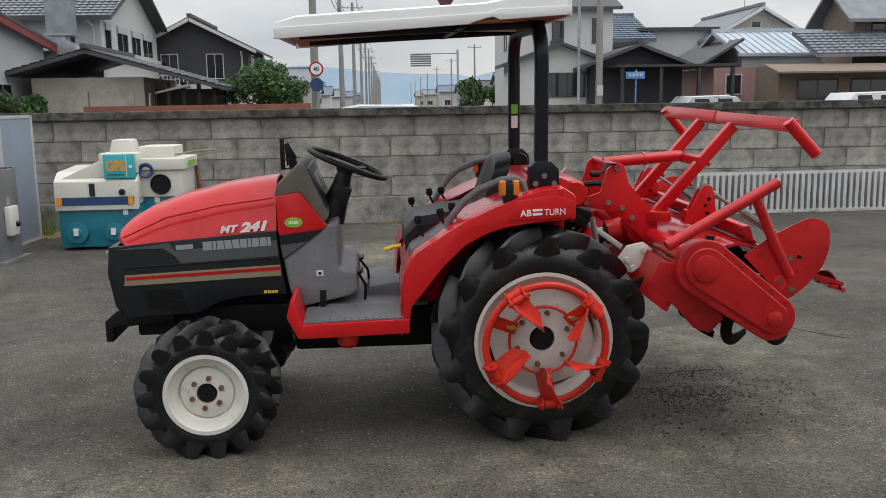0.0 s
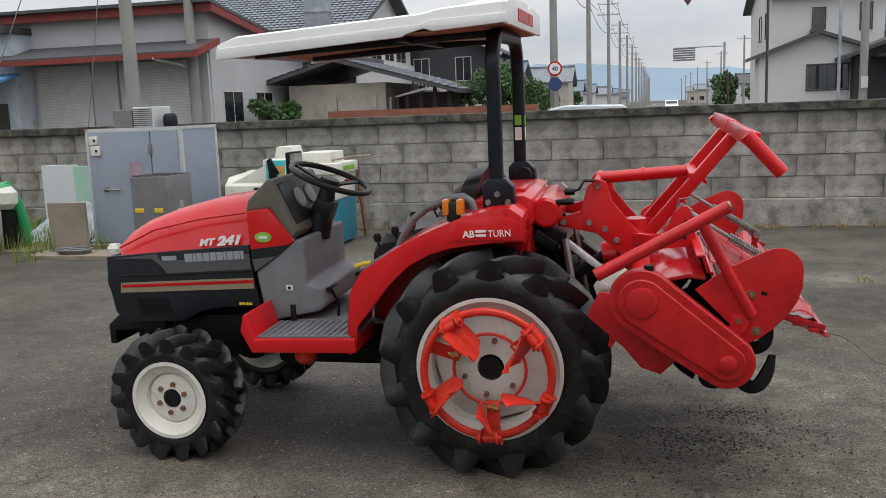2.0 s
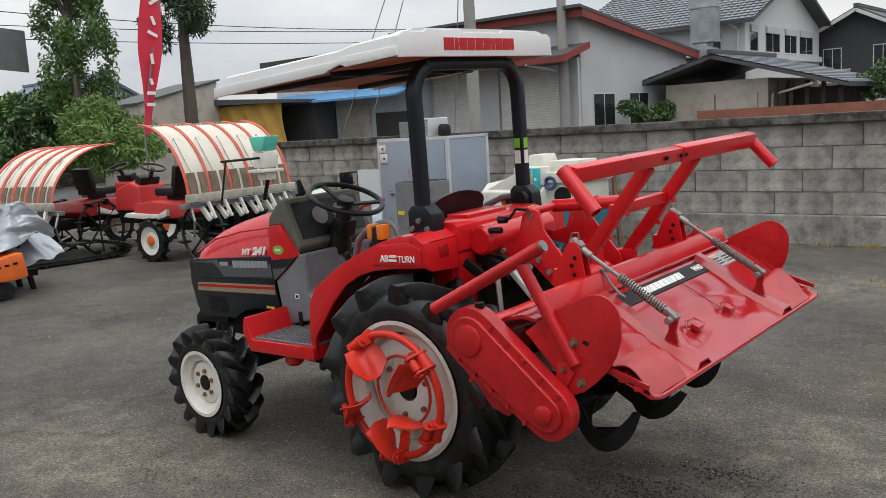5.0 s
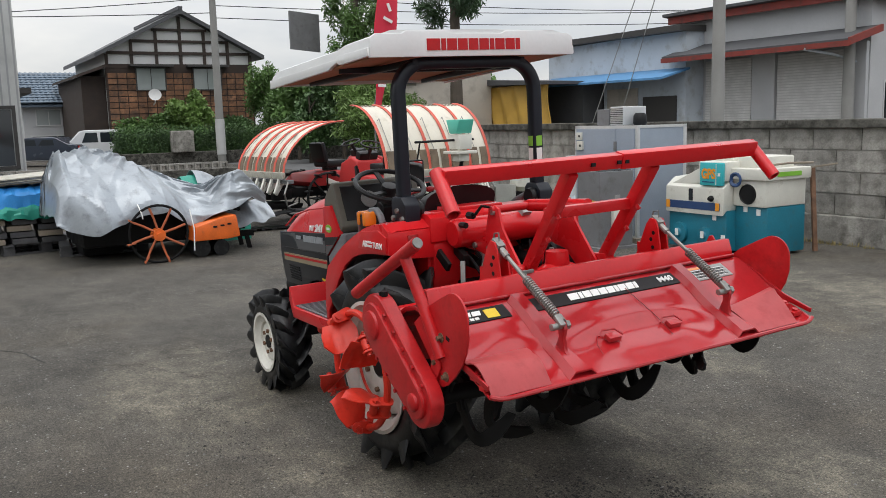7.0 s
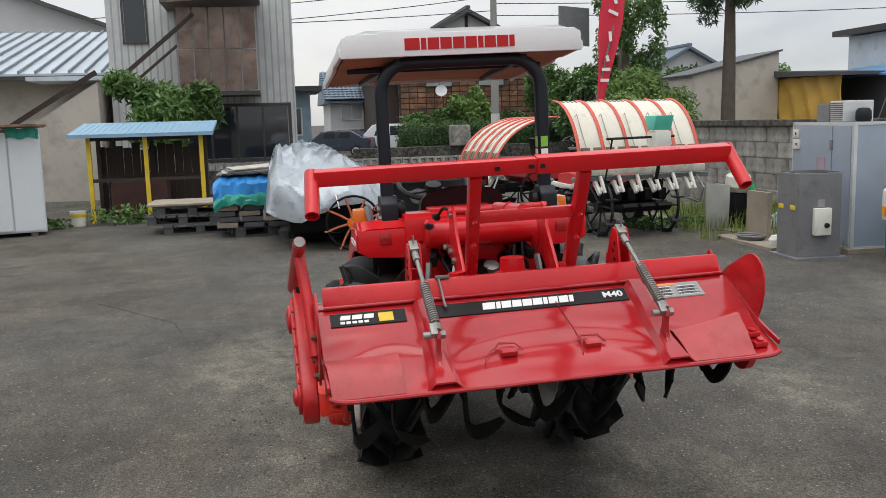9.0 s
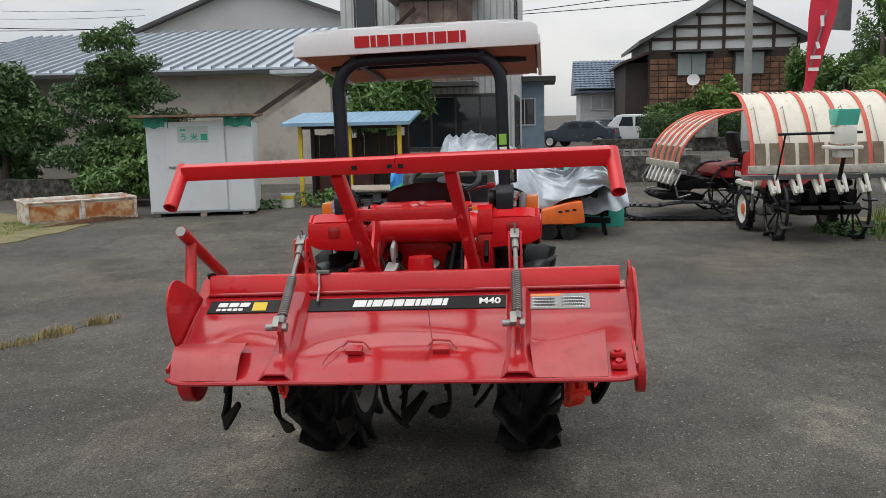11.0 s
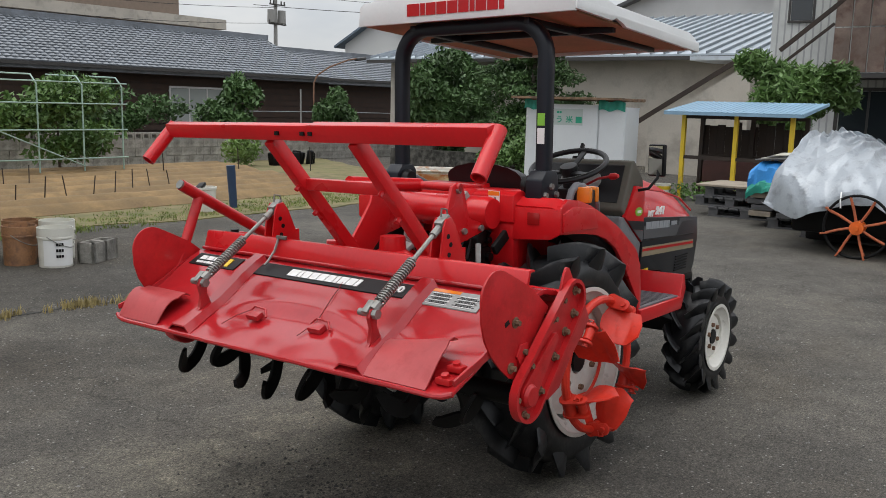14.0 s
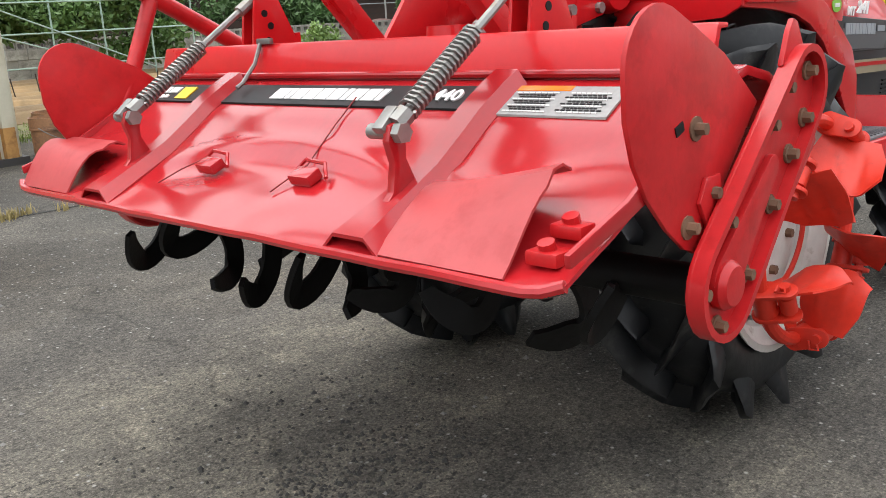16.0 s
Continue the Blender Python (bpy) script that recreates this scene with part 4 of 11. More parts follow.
# hydraulics and couplings below
bm = B()
for y, z, r in ((-0.13, 0.98, 0.035), (0.14, 0.97, 0.04), (0.03, 0.93, 0.05)):
    cyl(bm, (0.12, y, z), (0.26, y, z - 0.02), r, r * 0.8, 14)
span(bm, (0.10, -0.18, 0.62), (0.20, 0.18, 0.88), 0.015)
span(bm, (0.16, 0.16, 0.80), (0.26, 0.22, 0.97), 0.008)
part("hydraulic_block", bm, BLACK_IRON, tractor)
bm = B()
prism(bm, [(0.02, 0.84), (0.02, 1.07), (0.155, 1.07), (0.150, 0.92), (0.125, 0.85)], -0.315, 0.325, bev=0.012)
part("gear_cover", bm, RED, tractor, "red gear housing cover below the lift cylinder")
bm = B()
for y in (0.150, 0.205):
    prism(bm, [(0.165, 0.72), (0.16, 0.90), (0.175, 1.015), (0.205, 1.025), (0.225, 0.93), (0.23, 0.72)], y - 0.005, y + 0.005, bev=0.003)
cyl(bm, (0.19, 0.13, 1.00), (0.19, 0.235, 1.00), 0.014, seg=10)
cyl(bm, (0.19, 0.12, 0.93), (0.19, 0.24, 0.93), 0.018, seg=10)
cyl(bm, (0.20, 0.178, 0.76), (0.185, 0.178, 0.98), 0.020, seg=12)
box(bm, (0.20, 0.178, 0.90), (0.05, 0.05, 0.03), None, 0.005)
tube(bm, [(0.185, 0.16, 1.00), (0.195, 0.12, 1.05), (0.185, 0.095, 1.085), (0.18, 0.10, 1.10)], 0.006, 6)
part("control_linkage", bm, BLACK, tractor, "black hydraulic control linkage")
for k, (y0, y1) in enumerate(((-0.20, -0.10), (-0.16, 0.02), (0.18, 0.10), (0.22, 0.16))):
    bm = B()
    tube(bm, [(0.17, y0, 1.03), (0.25, y0 * 0.9, 1.00 + 0.02 * k), (0.29, (y0 + y1) / 2, 0.93), (0.24, y1, 0.86), (0.18, y1, 0.84)], 0.009, 8)
    part("hydraulic_hose", bm, BLACK, tractor)
bm = B()
lathe(bm, [(0, 0), (0.035, 0.0), (0.04, 0.04), (0.036, 0.09), (0, 0.10)], (0.20, 0.05, 0.88), (0.6, 0, 1), 16)
part("filter_cup", bm, STEEL, tractor)
# lift arms and lower links
for s in (-1, 1):
    bm = B()
    beam(bm, (0.14, 0.19 * s, 1.04), (0.30, 0.23 * s, 1.00), 0.03, 0.05, 0.006)
    beam(bm, (0.17, 0.30 * s, 1.03), (0.26, 0.30 * s, 0.97), 0.02, 0.045, 0.005)
    part("lift_arm", bm, BLACK_IRON, tractor)
    bm = B()
    beam(bm, (0.30, 0.25 * s, 1.00), (0.36, 0.30 * s, 0.60), 0.022, 0.022, 0.004)
    part("lift_rod", bm, STEEL, tractor)
    bm = B()
    beam(bm, (0.10, 0.28 * s, 0.50), (0.62, 0.38 * s, 0.74), 0.022, 0.055, 0.005)
    part("lower_link", bm, BLACK_IRON, tractor)
    ly = 0.24
    if s < 0:
        bm = B()
        prism(bm, [(0.195, 1.060), (0.235, 1.085), (0.320, 1.045), (0.325, 1.000), (0.255, 0.930), (0.215, 0.965)], -0.125, -0.109, bev=0.004)
        beam(bm, (0.290, -0.117, 0.965), (0.470, -0.17, 0.835), 0.026, 0.052, 0.006, up=(0, 1, 0))
        part("link_casting", bm, SILVER_BAR, tractor, "white-painted cast link")
    bm = B()
    prism(bm, [(0.44, 0.73), (0.42, 0.79), (0.47, 0.86), (0.55, 0.875), (0.60, 0.84), (0.56, 0.77), (0.50, 0.725)], (ly + 0.010) * s, (ly + 0.026) * s, bev=0.004)
    for x, z in ((0.47, 0.79), (0.55, 0.84), (0.50, 0.75)):
        cyl(bm, (x, (ly + 0.026) * s, z), (x, (ly + 0.040) * s, z), 0.014, seg=8)
    part("link_plate", bm, RIM, tractor, "cream-white link plate")
bm = B()
tube(bm, [(0.22, -0.20, 1.15), (0.30, -0.25, 1.165), (0.34, -0.25, 1.165)], 0.014, 8)
part("lever_grip", bm, BLACK, tractor)

RED_SEAM = mat("dark_red_seam", (0.20, 0.006, 0.008), rough=0.6, var=0.2, bump=0.05)
RED_CHALK = mat("chalky_red_paint", (0.40, 0.050, 0.052), rough=0.42, var=0.12, scale=6, bump=0.03, dirt=(0.34, 0.030, 0.032), dirt_at=0.62)
# ---- the rotary tiller raised behind the tractor ----
tiller = thing("rotary_tiller", "red rotary tiller raised on the linkage with curved black blades", "tiller", at=Matrix.Translation((0, 0.021, 0)) @ LEAN)
Y0, Y1 = -0.80, 0.842           # ends of the cover


def flap_z(x):
    """Height of the rear cover along x."""
    k = [(0.88, 0.948), (0.93, 0.925), (1.00, 0.886), (1.06, 0.843), (1.12, 0.803), (1.18, 0.774), (1.24, 0.748), (1.305, 0.720)]
    for (xa, za), (xb, zb) in zip(k, k[1:]):
        if x <= xb:
            return za + (zb - za) * (x - xa) / (xb - xa)
    return k[-1][1]


# fixed cover over the rotor and its beam
bm = B()
prism(bm, [(0.60, 0.83), (0.64, 0.900), (0.72, 0.945), (0.80, 0.962), (0.862, 0.950), (0.862, 0.935), (0.80, 0.945), (0.73, 0.930), (0.66, 0.885), (0.62, 0.82)], Y0, Y1, bev=0.004)
part("rotor_cover", bm, RED_FADED, tiller, "red sheet cover over the rotor")
bm = B()
prism(bm, [(0.826, 1.020), (0.828, 1.027), (0.856, 1.029), (0.861, 1.024), (0.880, 0.962), (0.866, 0.958), (0.850, 1.019)], Y0 + 0.02, Y1 - 0.02, bev=0.002)
part("cover_flange", bm, RED, tiller, "upright red flange along the cover")
bm = B()
cyl(bm, (0.884, Y0 + 0.02, 0.957), (0.884, Y1 - 0.02, 0.957), 0.0075, seg=10)
part("hinge_rail", bm, RED_FADED, tiller)

# rear flap: dented sheet with a rolled lower edge
bm = B()
rows = []
NX, NY = 34, 84


def flap_end_x(y):
    """Lower edge of the flap, drawn in at both ends."""
    q = max(0.0, (Y0 + 0.035 - y) / 0.035, (y - Y1 + 0.035) / 0.035)
    return 1.300 - 0.012 * min(1.0, q) ** 1.2


for i in range(NX):
    row = []
    for j in range(NY):
        y = Y0 + (Y1 - Y0) * j / (NY - 1)
        x = 0.885 + (flap_end_x(y) - 0.885) * i / (NX - 1)
        low = max(0.0, (x - 0.985) / 0.25)
        dent = 0.010 * noise.noise(Vector((x * 5, y * 2.2, 0.3))) + 0.003 * noise.noise(Vector((x * 12, y * 7, 4.0)))
        # long pressed swage that arches over the latches between the ribs
        mid = (y - 0.02) / 0.40
        if abs(mid) < 1:
            arch = 1.065 + 0.075 * mid * mid
            dent += 0.020 * (1 - mid ** 4) * math.exp(-((x - arch) / 0.022) ** 2) - 0.010 * (1 - mid ** 4) * math.exp(-((x - arch - 0.060) / 0.035) ** 2)
        else:
            dent += 0.012 * math.exp(-((x - 1.085 - 0.03 * math.sin(y * 14)) / 0.020) ** 2)
        q = max(0.0, (Y0 + 0.085 - y) / 0.085, (y - Y1 + 0.085) / 0.085)
        row.append((x, y, flap_z(x) + dent * min(1.0, low) + 0.008 * q ** 2.2 * min(1.0, low)))
    rows.append(row)
sheet(bm, rows, -0.006)
flap = part("rear_flap", bm, RED_FADED, tiller, "dented glossy red rear flap")
bm = B()
ys = [Y0 + (Y1 - Y0) * j / 60 for j in range(61)]
tube(bm, [(flap_end_x(y), y, flap_z(flap_end_x(y)) - 0.001 + 0.008 * max(0.0, (Y0 + 0.085 - y) / 0.085, (y - Y1 + 0.085) / 0.085) ** 2.2 + 0.003 * noise.noise(Vector((0, y * 7, 9)))) for y in ys], 0.009, 8)
part("rolled_edge", bm, RED_FADED, flap)
for s, y in ((-1, Y0), (1, Y1)):
    bm = B()
    prism(bm, [(0.88, 0.945), (0.99, 0.90), (1.07, 0.855), (1.15, 0.815), (1.284, 0.773), (1.282, 0.754), (1.15, 0.788), (1.07, 0.815), (0.98, 0.855), (0.88, 0.90)], y - 0.005, y + 0.005, bev=0.003)
    part("flap_end", bm, RED_FADED, flap)
# black decal band, lettering blocks
def on_flap(x, y, lift=0.004):
    return Vector((x, y, flap_z(x) + lift + 0.002))


def band(bm, xa, xb, ya, yb, lift):
    rows = [[on_flap(xa + (xb - xa) * i / 4, ya + (yb - ya) * j / 8, lift + 0.001) for j in range(9)] for i in range(5)]
    sheet(bm, rows, (0, 0, -0.004))
    return bm


for ya, yb in ((-0.76, -0.48), (-0.36, 0.395)):
    bm = B()
    band(bm, 0.912, 0.975, ya, yb, 0.002)
    part("decal_band", bm, DECAL_BLACK, flap)
down = Vector((-1, 0, 0.62))
bars(10, 0.365, 0.036, facing(on_flap(0.945, -0.005, 0.0040), (0, 1, 0), down), WHITE, flap, gap=0.13, lean=0.15, widths=WORD)
letters("M40", 0.042, facing(on_flap(0.956, 0.335, 0.0040), (0, 1, 0), down), WHITE, flap, wide=1.1, bold=0.001)
bars(3, 0.13, 0.022, facing(on_flap(0.938, -0.66, 0.0040), (0, 1, 0), down), WHITE, flap, gap=0.15, lean=0.2)
bars(5, 0.11, 0.012, facing(on_flap(0.962, -0.67, 0.0040), (0, 1, 0), down), WHITE, flap, gap=0.25)
bars(1, 0.055, 0.045, facing(on_flap(0.948, -0.555, 0.0040), (0, 1, 0), down), YELLOW, flap, gap=0.0)
bm = B()
band(bm, 0.912, 0.985, 0.485, 0.705, 0.002)
note = part("instruction_label", bm, DECAL_GREY, flap, "grey instruction label with rows of fine print")
bm = B()
band(bm, 0.912, 0.926, 0.487, 0.60, 0.003)
part("label_heading", bm, AMBER, note)
for k in range(10):
    for c in range(2):
        bars(7 + (k * 3 + c) % 4, 0.090 - 0.012 * ((k + c) % 3), 0.0026, facing(on_flap(0.933 + 0.0050 * k, 0.540 + 0.106 * c, 0.0042), (0, 1, 0), down), DECAL_BLACK if k % 3 else WHITE, note, "print_line", gap=0.25, thick=0.0006)

# two raised ribs that carry the spring brackets
for y in (-0.405, 0.445):
    bm = B()
    rows = []
    for i in range(12):
        x = 0.90 + 0.395 * i / 11
        w = 0.045 + 0.020 * max(0, (x - 1.18) / 0.12)
        rows.append([on_flap(x, y - w, 0.0), on_flap(x, y - w * 0.55, 0.026), on_flap(x, y + w * 0.55, 0.026), on_flap(x, y + w, 0.0)])
    sheet(bm, rows, (0, 0, -0.006))
    part("flap_rib", bm, RED_FADED, flap)
    bm = B()
    prism(bm, [(1.145, flap_z(1.145) + 0.015), (1.166, 0.850), (1.164, 0.895), (1.178, 0.911), (1.196, 0.905), (1.202, 0.880), (1.192, 0.845), (1.200, 0.800), (1.235, flap_z(1.235) + 0.015)], y - 0.008, y + 0.008, bev=0.003)
    part("spring_lug", bm, RED_FADED, flap)
    bm = B()
    cyl(bm, (1.183, y - 0.052, 0.893), (1.183, y + 0.014, 0.893), 0.0125, seg=12)
    cyl(bm, (1.183, y + 0.010, 0.893), (1.183, y + 0.026, 0.893), 0.017, seg=6)
    box(bm, (1.183, y - 0.014, 0.912), (0.016, 0.026, 0.050), pose(0, 0, 0, 0, -50, 0).to_3x3(), 0.005)
    part("spring_pin", bm, STEEL, flap)
# hooks, riveted repair seam
for y in (-0.145, 0.170):
    bm = B()
    box(bm, on_flap(1.155, y, 0.010), (0.035, 0.060, 0.022), pose(0, 0, 0, 0, 24, 0).to_3x3(), 0.005)
    tube(bm, [on_flap(1.135, y - 0.05, 0.006), on_flap(1.125, y - 0.03, 0.020), on_flap(1.13, y + 0.03, 0.020), on_flap(1.15, y + 0.055, 0.008)], 0.004, 6)
    part("latch", bm, RED_FADED, flap)
for pts in ([(0.955, 0.10), (1.03, 0.115), (1.12, 0.135), (1.20, 0.12)], [(1.13, -0.20), (1.17, -0.235), (1.22, -0.25)]):
    bm = B()
    tube(bm, [on_flap(x, y, 0.006) for x, y in pts], 0.0016, 5)
    part("repair_seam", bm, RED_SEAM, flap)
# lifted tongues of sheet at both lower corners, open on one side over bolted clamps
for s, ya, yb in ((-1, -0.790, -0.545), (1, 0.500, 0.745)):
    bm = B()
    rows = []
    for i in range(8):
        f = i / 7
        x = 1.292 - 0.130 * f
        row = []
        for j in range(7):
            g = j / 6
            lift = 0.004 + (0.062 * (1 - 0.25 * g) * math.sin(f * 0.80 * math.pi) / max(0.05, math.sin(min(1.0, f * 1.1) * math.pi / 2) ** 1.3) if s < 0 else 0.020 + 0.036 * g ** 1.4) * math.sin(min(1.0, f * 1.1) * math.pi / 2) ** 1.3
            row.append((x + 0.012 * g * f, ya + (yb - ya) * g - 0.015 * f * (1 - g), flap_z(x) + lift + (0.012 * g if i == 7 else 0)))
        rows.append(row)
    # curl of the upper edge
    rows.append([(q[0] - 0.022, q[1], q[2] + 0.004) for q in rows[-1]])
    rows.append([(q[0] - 0.020, q[1], q[2] - 0.010) for q in rows[-1]])
    sheet(bm, rows, 0.004)
    guard = part("corner_guard", bm, RED_CHALK, flap, "lifted chalky red corner sheet")
    for k in range(2):
        bm = B()
        q = on_flap(1.245 - 0.055 * k, yb + 0.040 if s > 0 else ya + 0.012, 0.0)
        span(bm, q - Vector((0.018, 0.026, 0.004)), q + Vector((0.018, 0.026, 0.016)), 0.005)
        cyl(bm, q + Vector((0, 0, 0.015)), q + Vector((0.004, 0, 0.027)), 0.012, seg=10)
        part("guard_bolt", bm, RED_WORN, guard)

# chain case on the near side
bm = B()
top_c, low_c = Vector((0.628, 0.872)), Vector((0.935, 0.645))
axis2 = (low_c - top_c).normalized()
ang = math.degrees(math.atan2(axis2.y, axis2.x))
outline = arc(top_c.x, top_c.y, 0.121, ang + 90, ang + 270, 14) + arc(low_c.x, low_c.y, 0.102, ang - 90, ang + 90, 14)
prism(bm, outline, -0.885, -0.825, bev=0.012, seg=3)
case = part("chain_case", bm, RED_WORN, tiller, "red oval chain case")
bm = B()
inner = arc(top_c.x, top_c.y, 0.088, ang + 90, ang + 270, 14) + arc(low_c.x, low_c.y, 0.066, ang - 90, ang + 90, 14)
prism(bm, inner, -0.900, -0.880, bev=0.012, seg=3)
part("case_cover", bm, RED_WORN, case)
for c, r in ((top_c, 0.062), (low_c, 0.036)):
    bm = B()
    lathe(bm, [(0, 0.016), (r * 0.5, 0.015), (r * 0.9, 0.008), (r, -0.01), (0, -0.01)], (c.x, -0.902, c.y), (0, -1, 0), 24)
    part("bearing_boss", bm, RED_WORN, case)
for k in range(10):
    f = k / 9
    for sgn in (-1, 1):
        q = top_c.lerp(low_c, f) + Vector((-axis2.y, axis2.x)) * sgn * (0.100 - 0.010 * f)
        if (k + (sgn > 0)) % 2:
            continue
        bm = B()
        cyl(bm, (q.x, -0.886, q.y), (q.x, -0.896, q.y), 0.008, seg=6)
        part("case_bolt", bm, RED_WORN, case)
bm = B()
cyl(bm, (0.655, -0.855, 0.985), (0.655, -0.855, 1.005), 0.018, seg=10)
part("filler_plug", bm, BLACK, case)
# bearing arm on the far side
a_top, a_low = Vector((0.688, 0.915)), Vector((0.952, 0.655))
a_dir = (a_low - a_top).normalized()
a_deg = math.degrees(math.atan2(a_dir.y, a_dir.x))
a_side = Vector((-a_dir.y, a_dir.x))


def stadium(r0, r1):
    return arc(a_top.x, a_top.y, r0, a_deg + 90, a_deg + 270, 12) + arc(a_low.x, a_low.y, r1, a_deg - 90, a_deg + 90, 12)


bm = B()
prism(bm, stadium(0.070, 0.086), 0.866, 0.876, bev=0.003)
prism(bm, [(0.655, 0.955), (0.700, 1.022), (0.716, 1.026), (0.730, 1.008), (0.752, 0.955)], 0.866, 0.876, bev=0.003)
arm = part("bearing_arm", bm, RED_WORN, tiller, "red bearing arm plate with bolted rim")
bm = B()
rim_out, rim_in = stadium(0.070, 0.086), stadium(0.058, 0.074)
n = len(rim_out)
va = [[bm.verts.new((q[0], yy, q[1])) for q in ring_] for ring_, yy in ((rim_out, 0.874), (rim_out, 0.896), (rim_in, 0.896), (rim_in, 0.874))]
for k in range(n):
    for r0, r1 in ((0, 1), (1, 2), (2, 3), (3, 0)):
        bm.faces.new((va[r0][k], va[r0][(k + 1) % n], va[r1][(k + 1) % n], va[r1][k]))
part("arm_rim", bm, RED_WORN, arm)
bm = B()
c0, c1 = a_top.lerp(a_low, 0.42), a_top.lerp(a_low, 0.98)
prism(bm, arc(c0.x, c0.y, 0.020, a_deg + 90, a_deg + 270, 8) + arc(c1.x, c1.y, 0.044, a_deg - 90, a_deg + 90, 8), 0.874, 0.888, bev=0.005)
lathe(bm, [(0, 0.016), (0.030, 0.014), (0.038, 0.004), (0.038, -0.01), (0, -0.01)], (a_low.x, 0.888, a_low.y), (0, 1, 0), 20)
part("bearing_boss", bm, RED_WORN, arm)
for f, sd in ((-0.10, 0.0), (0.10, 0.046), (0.06, -0.046), (0.30, 0.046), (0.26, -0.046), (0.52, -0.050), (0.80, 0.056), (0.86, -0.056), (1.12, 0.045), (1.14, -0.035)):
    q = a_top.lerp(a_low, f) + a_side * sd
    bm = B()
    cyl(bm, (q.x, 0.874, q.y), (q.x, 0.894, q.y), 0.0105, 0.009, 6)
    cyl(bm, (q.x, 0.874, q.y), (q.x, 0.880, q.y), 0.016, seg=10)
    part("bolt", bm, RUSTY, arm)

# side plates
for s, y, dx in ((-1, -0.815, 0.032), (1, 0.850, 0.0)):
    bm = B()
    fan = [(0.790, 0.905), (0.900, 0.985), (1.000, 1.033)] + arc(1.083, 0.977, 0.085, 112, 0, 8) + [(1.166, 0.917), (1.148, 0.860), (1.115, 0.808), (1.065, 0.757), (1.015, 0.718)] + arc(0.975, 0.744, 0.040, -50, -170, 6) + [(0.915, 0.775)]
    prism(bm, [(x + dx, z) for x, z in fan], y - 0.004, y + 0.004, bev=0.002)
    plate = part("side_plate", bm, RED_WORN, tiller, "red fan-shaped side plate")
    for x, z in ((0.988, 0.888), (0.945, 0.790), (1.010, 0.750)):
        bm = B()
        cyl(bm, (x + dx, y, z), (x + dx, y + 0.022 * s, z), 0.010, 0.009, 6)
        cyl(bm, (x + dx, y, z), (x + dx, y + 0.007 * s, z), 0.018, seg=12)
        part("bolt", bm, RUSTY, plate)
    bm = B()
    box(bm, (1.034 + dx, y + 0.0045 * s, 0.893), (0.022, 0.003, 0.014), pose(0, 0, 0, 0, 20, 0).to_3x3())
    part("slot", bm, BLACK, plate)
    bm = B()
    prism(bm, [(0.905 + dx, 0.735), (0.925 + dx, 0.815), (0.965 + dx, 0.815), (0.985 + dx, 0.780), (0.945 + dx, 0.715)], y + 0.004 * s, y + 0.012 * s, bev=0.002)
    part("bracket", bm, RED_WORN, plate)

# rotor with curved blades
bm = B()
cyl(bm, (0.935, Y0 + 0.02, 0.640), (0.935, Y1 - 0.0, 0.640), 0.034, seg=14)
rotor = part("rotor_shaft", bm, BLACK_IRON, tiller, "black rotor shaft")
TINES = 28
for k in range(TINES):
    y = -0.765 + 1.465 * k / (TINES - 1)
    a = radians((k * 137.5 + 20) % 360)
    turn = (1 if y < 0.05 else -1) * (-1 if k % 4 == 3 else 1)
    bm = B()
    pts = []
    for i in range(14):
        f = i / 13
        g = max(0.0, f - 0.42) / 0.58
        rad = 0.03 + (0.172 if y < 0.12 else 0.108) * math.sin(min(1.0, f * 1.45) * math.pi / 2)
        bend = a - 0.95 * f ** 1.9
        pts.append((Vector((0.935 + rad * math.sin(bend), y + turn * (0.105 if y < 0.12 else 0.060) * g ** 1.5, 0.640 + rad * math.cos(bend))), 0.024 + 0.006 * f - 0.016 * max(0.0, f - 0.8) / 0.2, g * 0.55))
    rows = []
    for i, (q, w, tw) in enumerate(pts):
        d = pts[min(i + 1, 13)][0] - pts[max(i - 1, 0)][0]
        side = Vector((0, 1, 0)).cross(d).normalized()
        side = (side * math.cos(tw * turn) + Vector((0, 1, 0)) * math.sin(tw * turn)).normalized()
        rows.append([q - side * w, q, q + side * w])
    sheet(bm, rows, 0.012)
    box(bm, (0.935 + 0.045 * math.sin(a), y, 0.640 + 0.045 * math.cos(a)), (0.036, 0.022, 0.045), pose(0, 0, 0, 0, math.degrees(a), 0).to_3x3(), 0.004)
    part("tine", bm, BLACK_IRON, rotor, "curved black tiller blade")
# front skirts
for s, y in ((-1, -0.78), (1, 0.80)):
    bm = B()
    prism(bm, [(0.47, 0.885), (0.42, 0.790), (0.56, 0.665), (0.625, 0.585), (0.70, 0.560), (0.76, 0.62), (0.66, 0.86)], y - 0.006, y + 0.006, bev=0.003)
    part("front_skirt", bm, RED_WORN, tiller)
bm = B()
prism(bm, [(0.57, 0.84), (0.50, 0.66), (0.515, 0.655), (0.60, 0.83)], -0.76, 0.78)
part("front_sheet", bm, RED_WORN, tiller)
# main cross tube with gearbox and mast
bm = B()
cyl(bm, (0.63, -0.82, 0.885), (0.63, 0.86, 0.885), 0.045, seg=20)
part("cross_tube", bm, RED, tiller)
bm = B()
lathe(bm, [(0, -0.12), (0.07, -0.11), (0.095, -0.05), (0.095, 0.05), (0.07, 0.11), (0, 0.12)], (0.60, 0.03, 0.90), (0, 1, 0), 20)
cyl(bm, (0.45, 0.03, 0.87), (0.58, 0.03, 0.89), 0.06, 0.08, 18)
lathe(bm, [(0, 0.06), (0.03, 0.06), (0.05, 0.06), (0.055, 0), (0, 0)], (0.60, 0.03, 0.985), (0, 0, 1), 14)
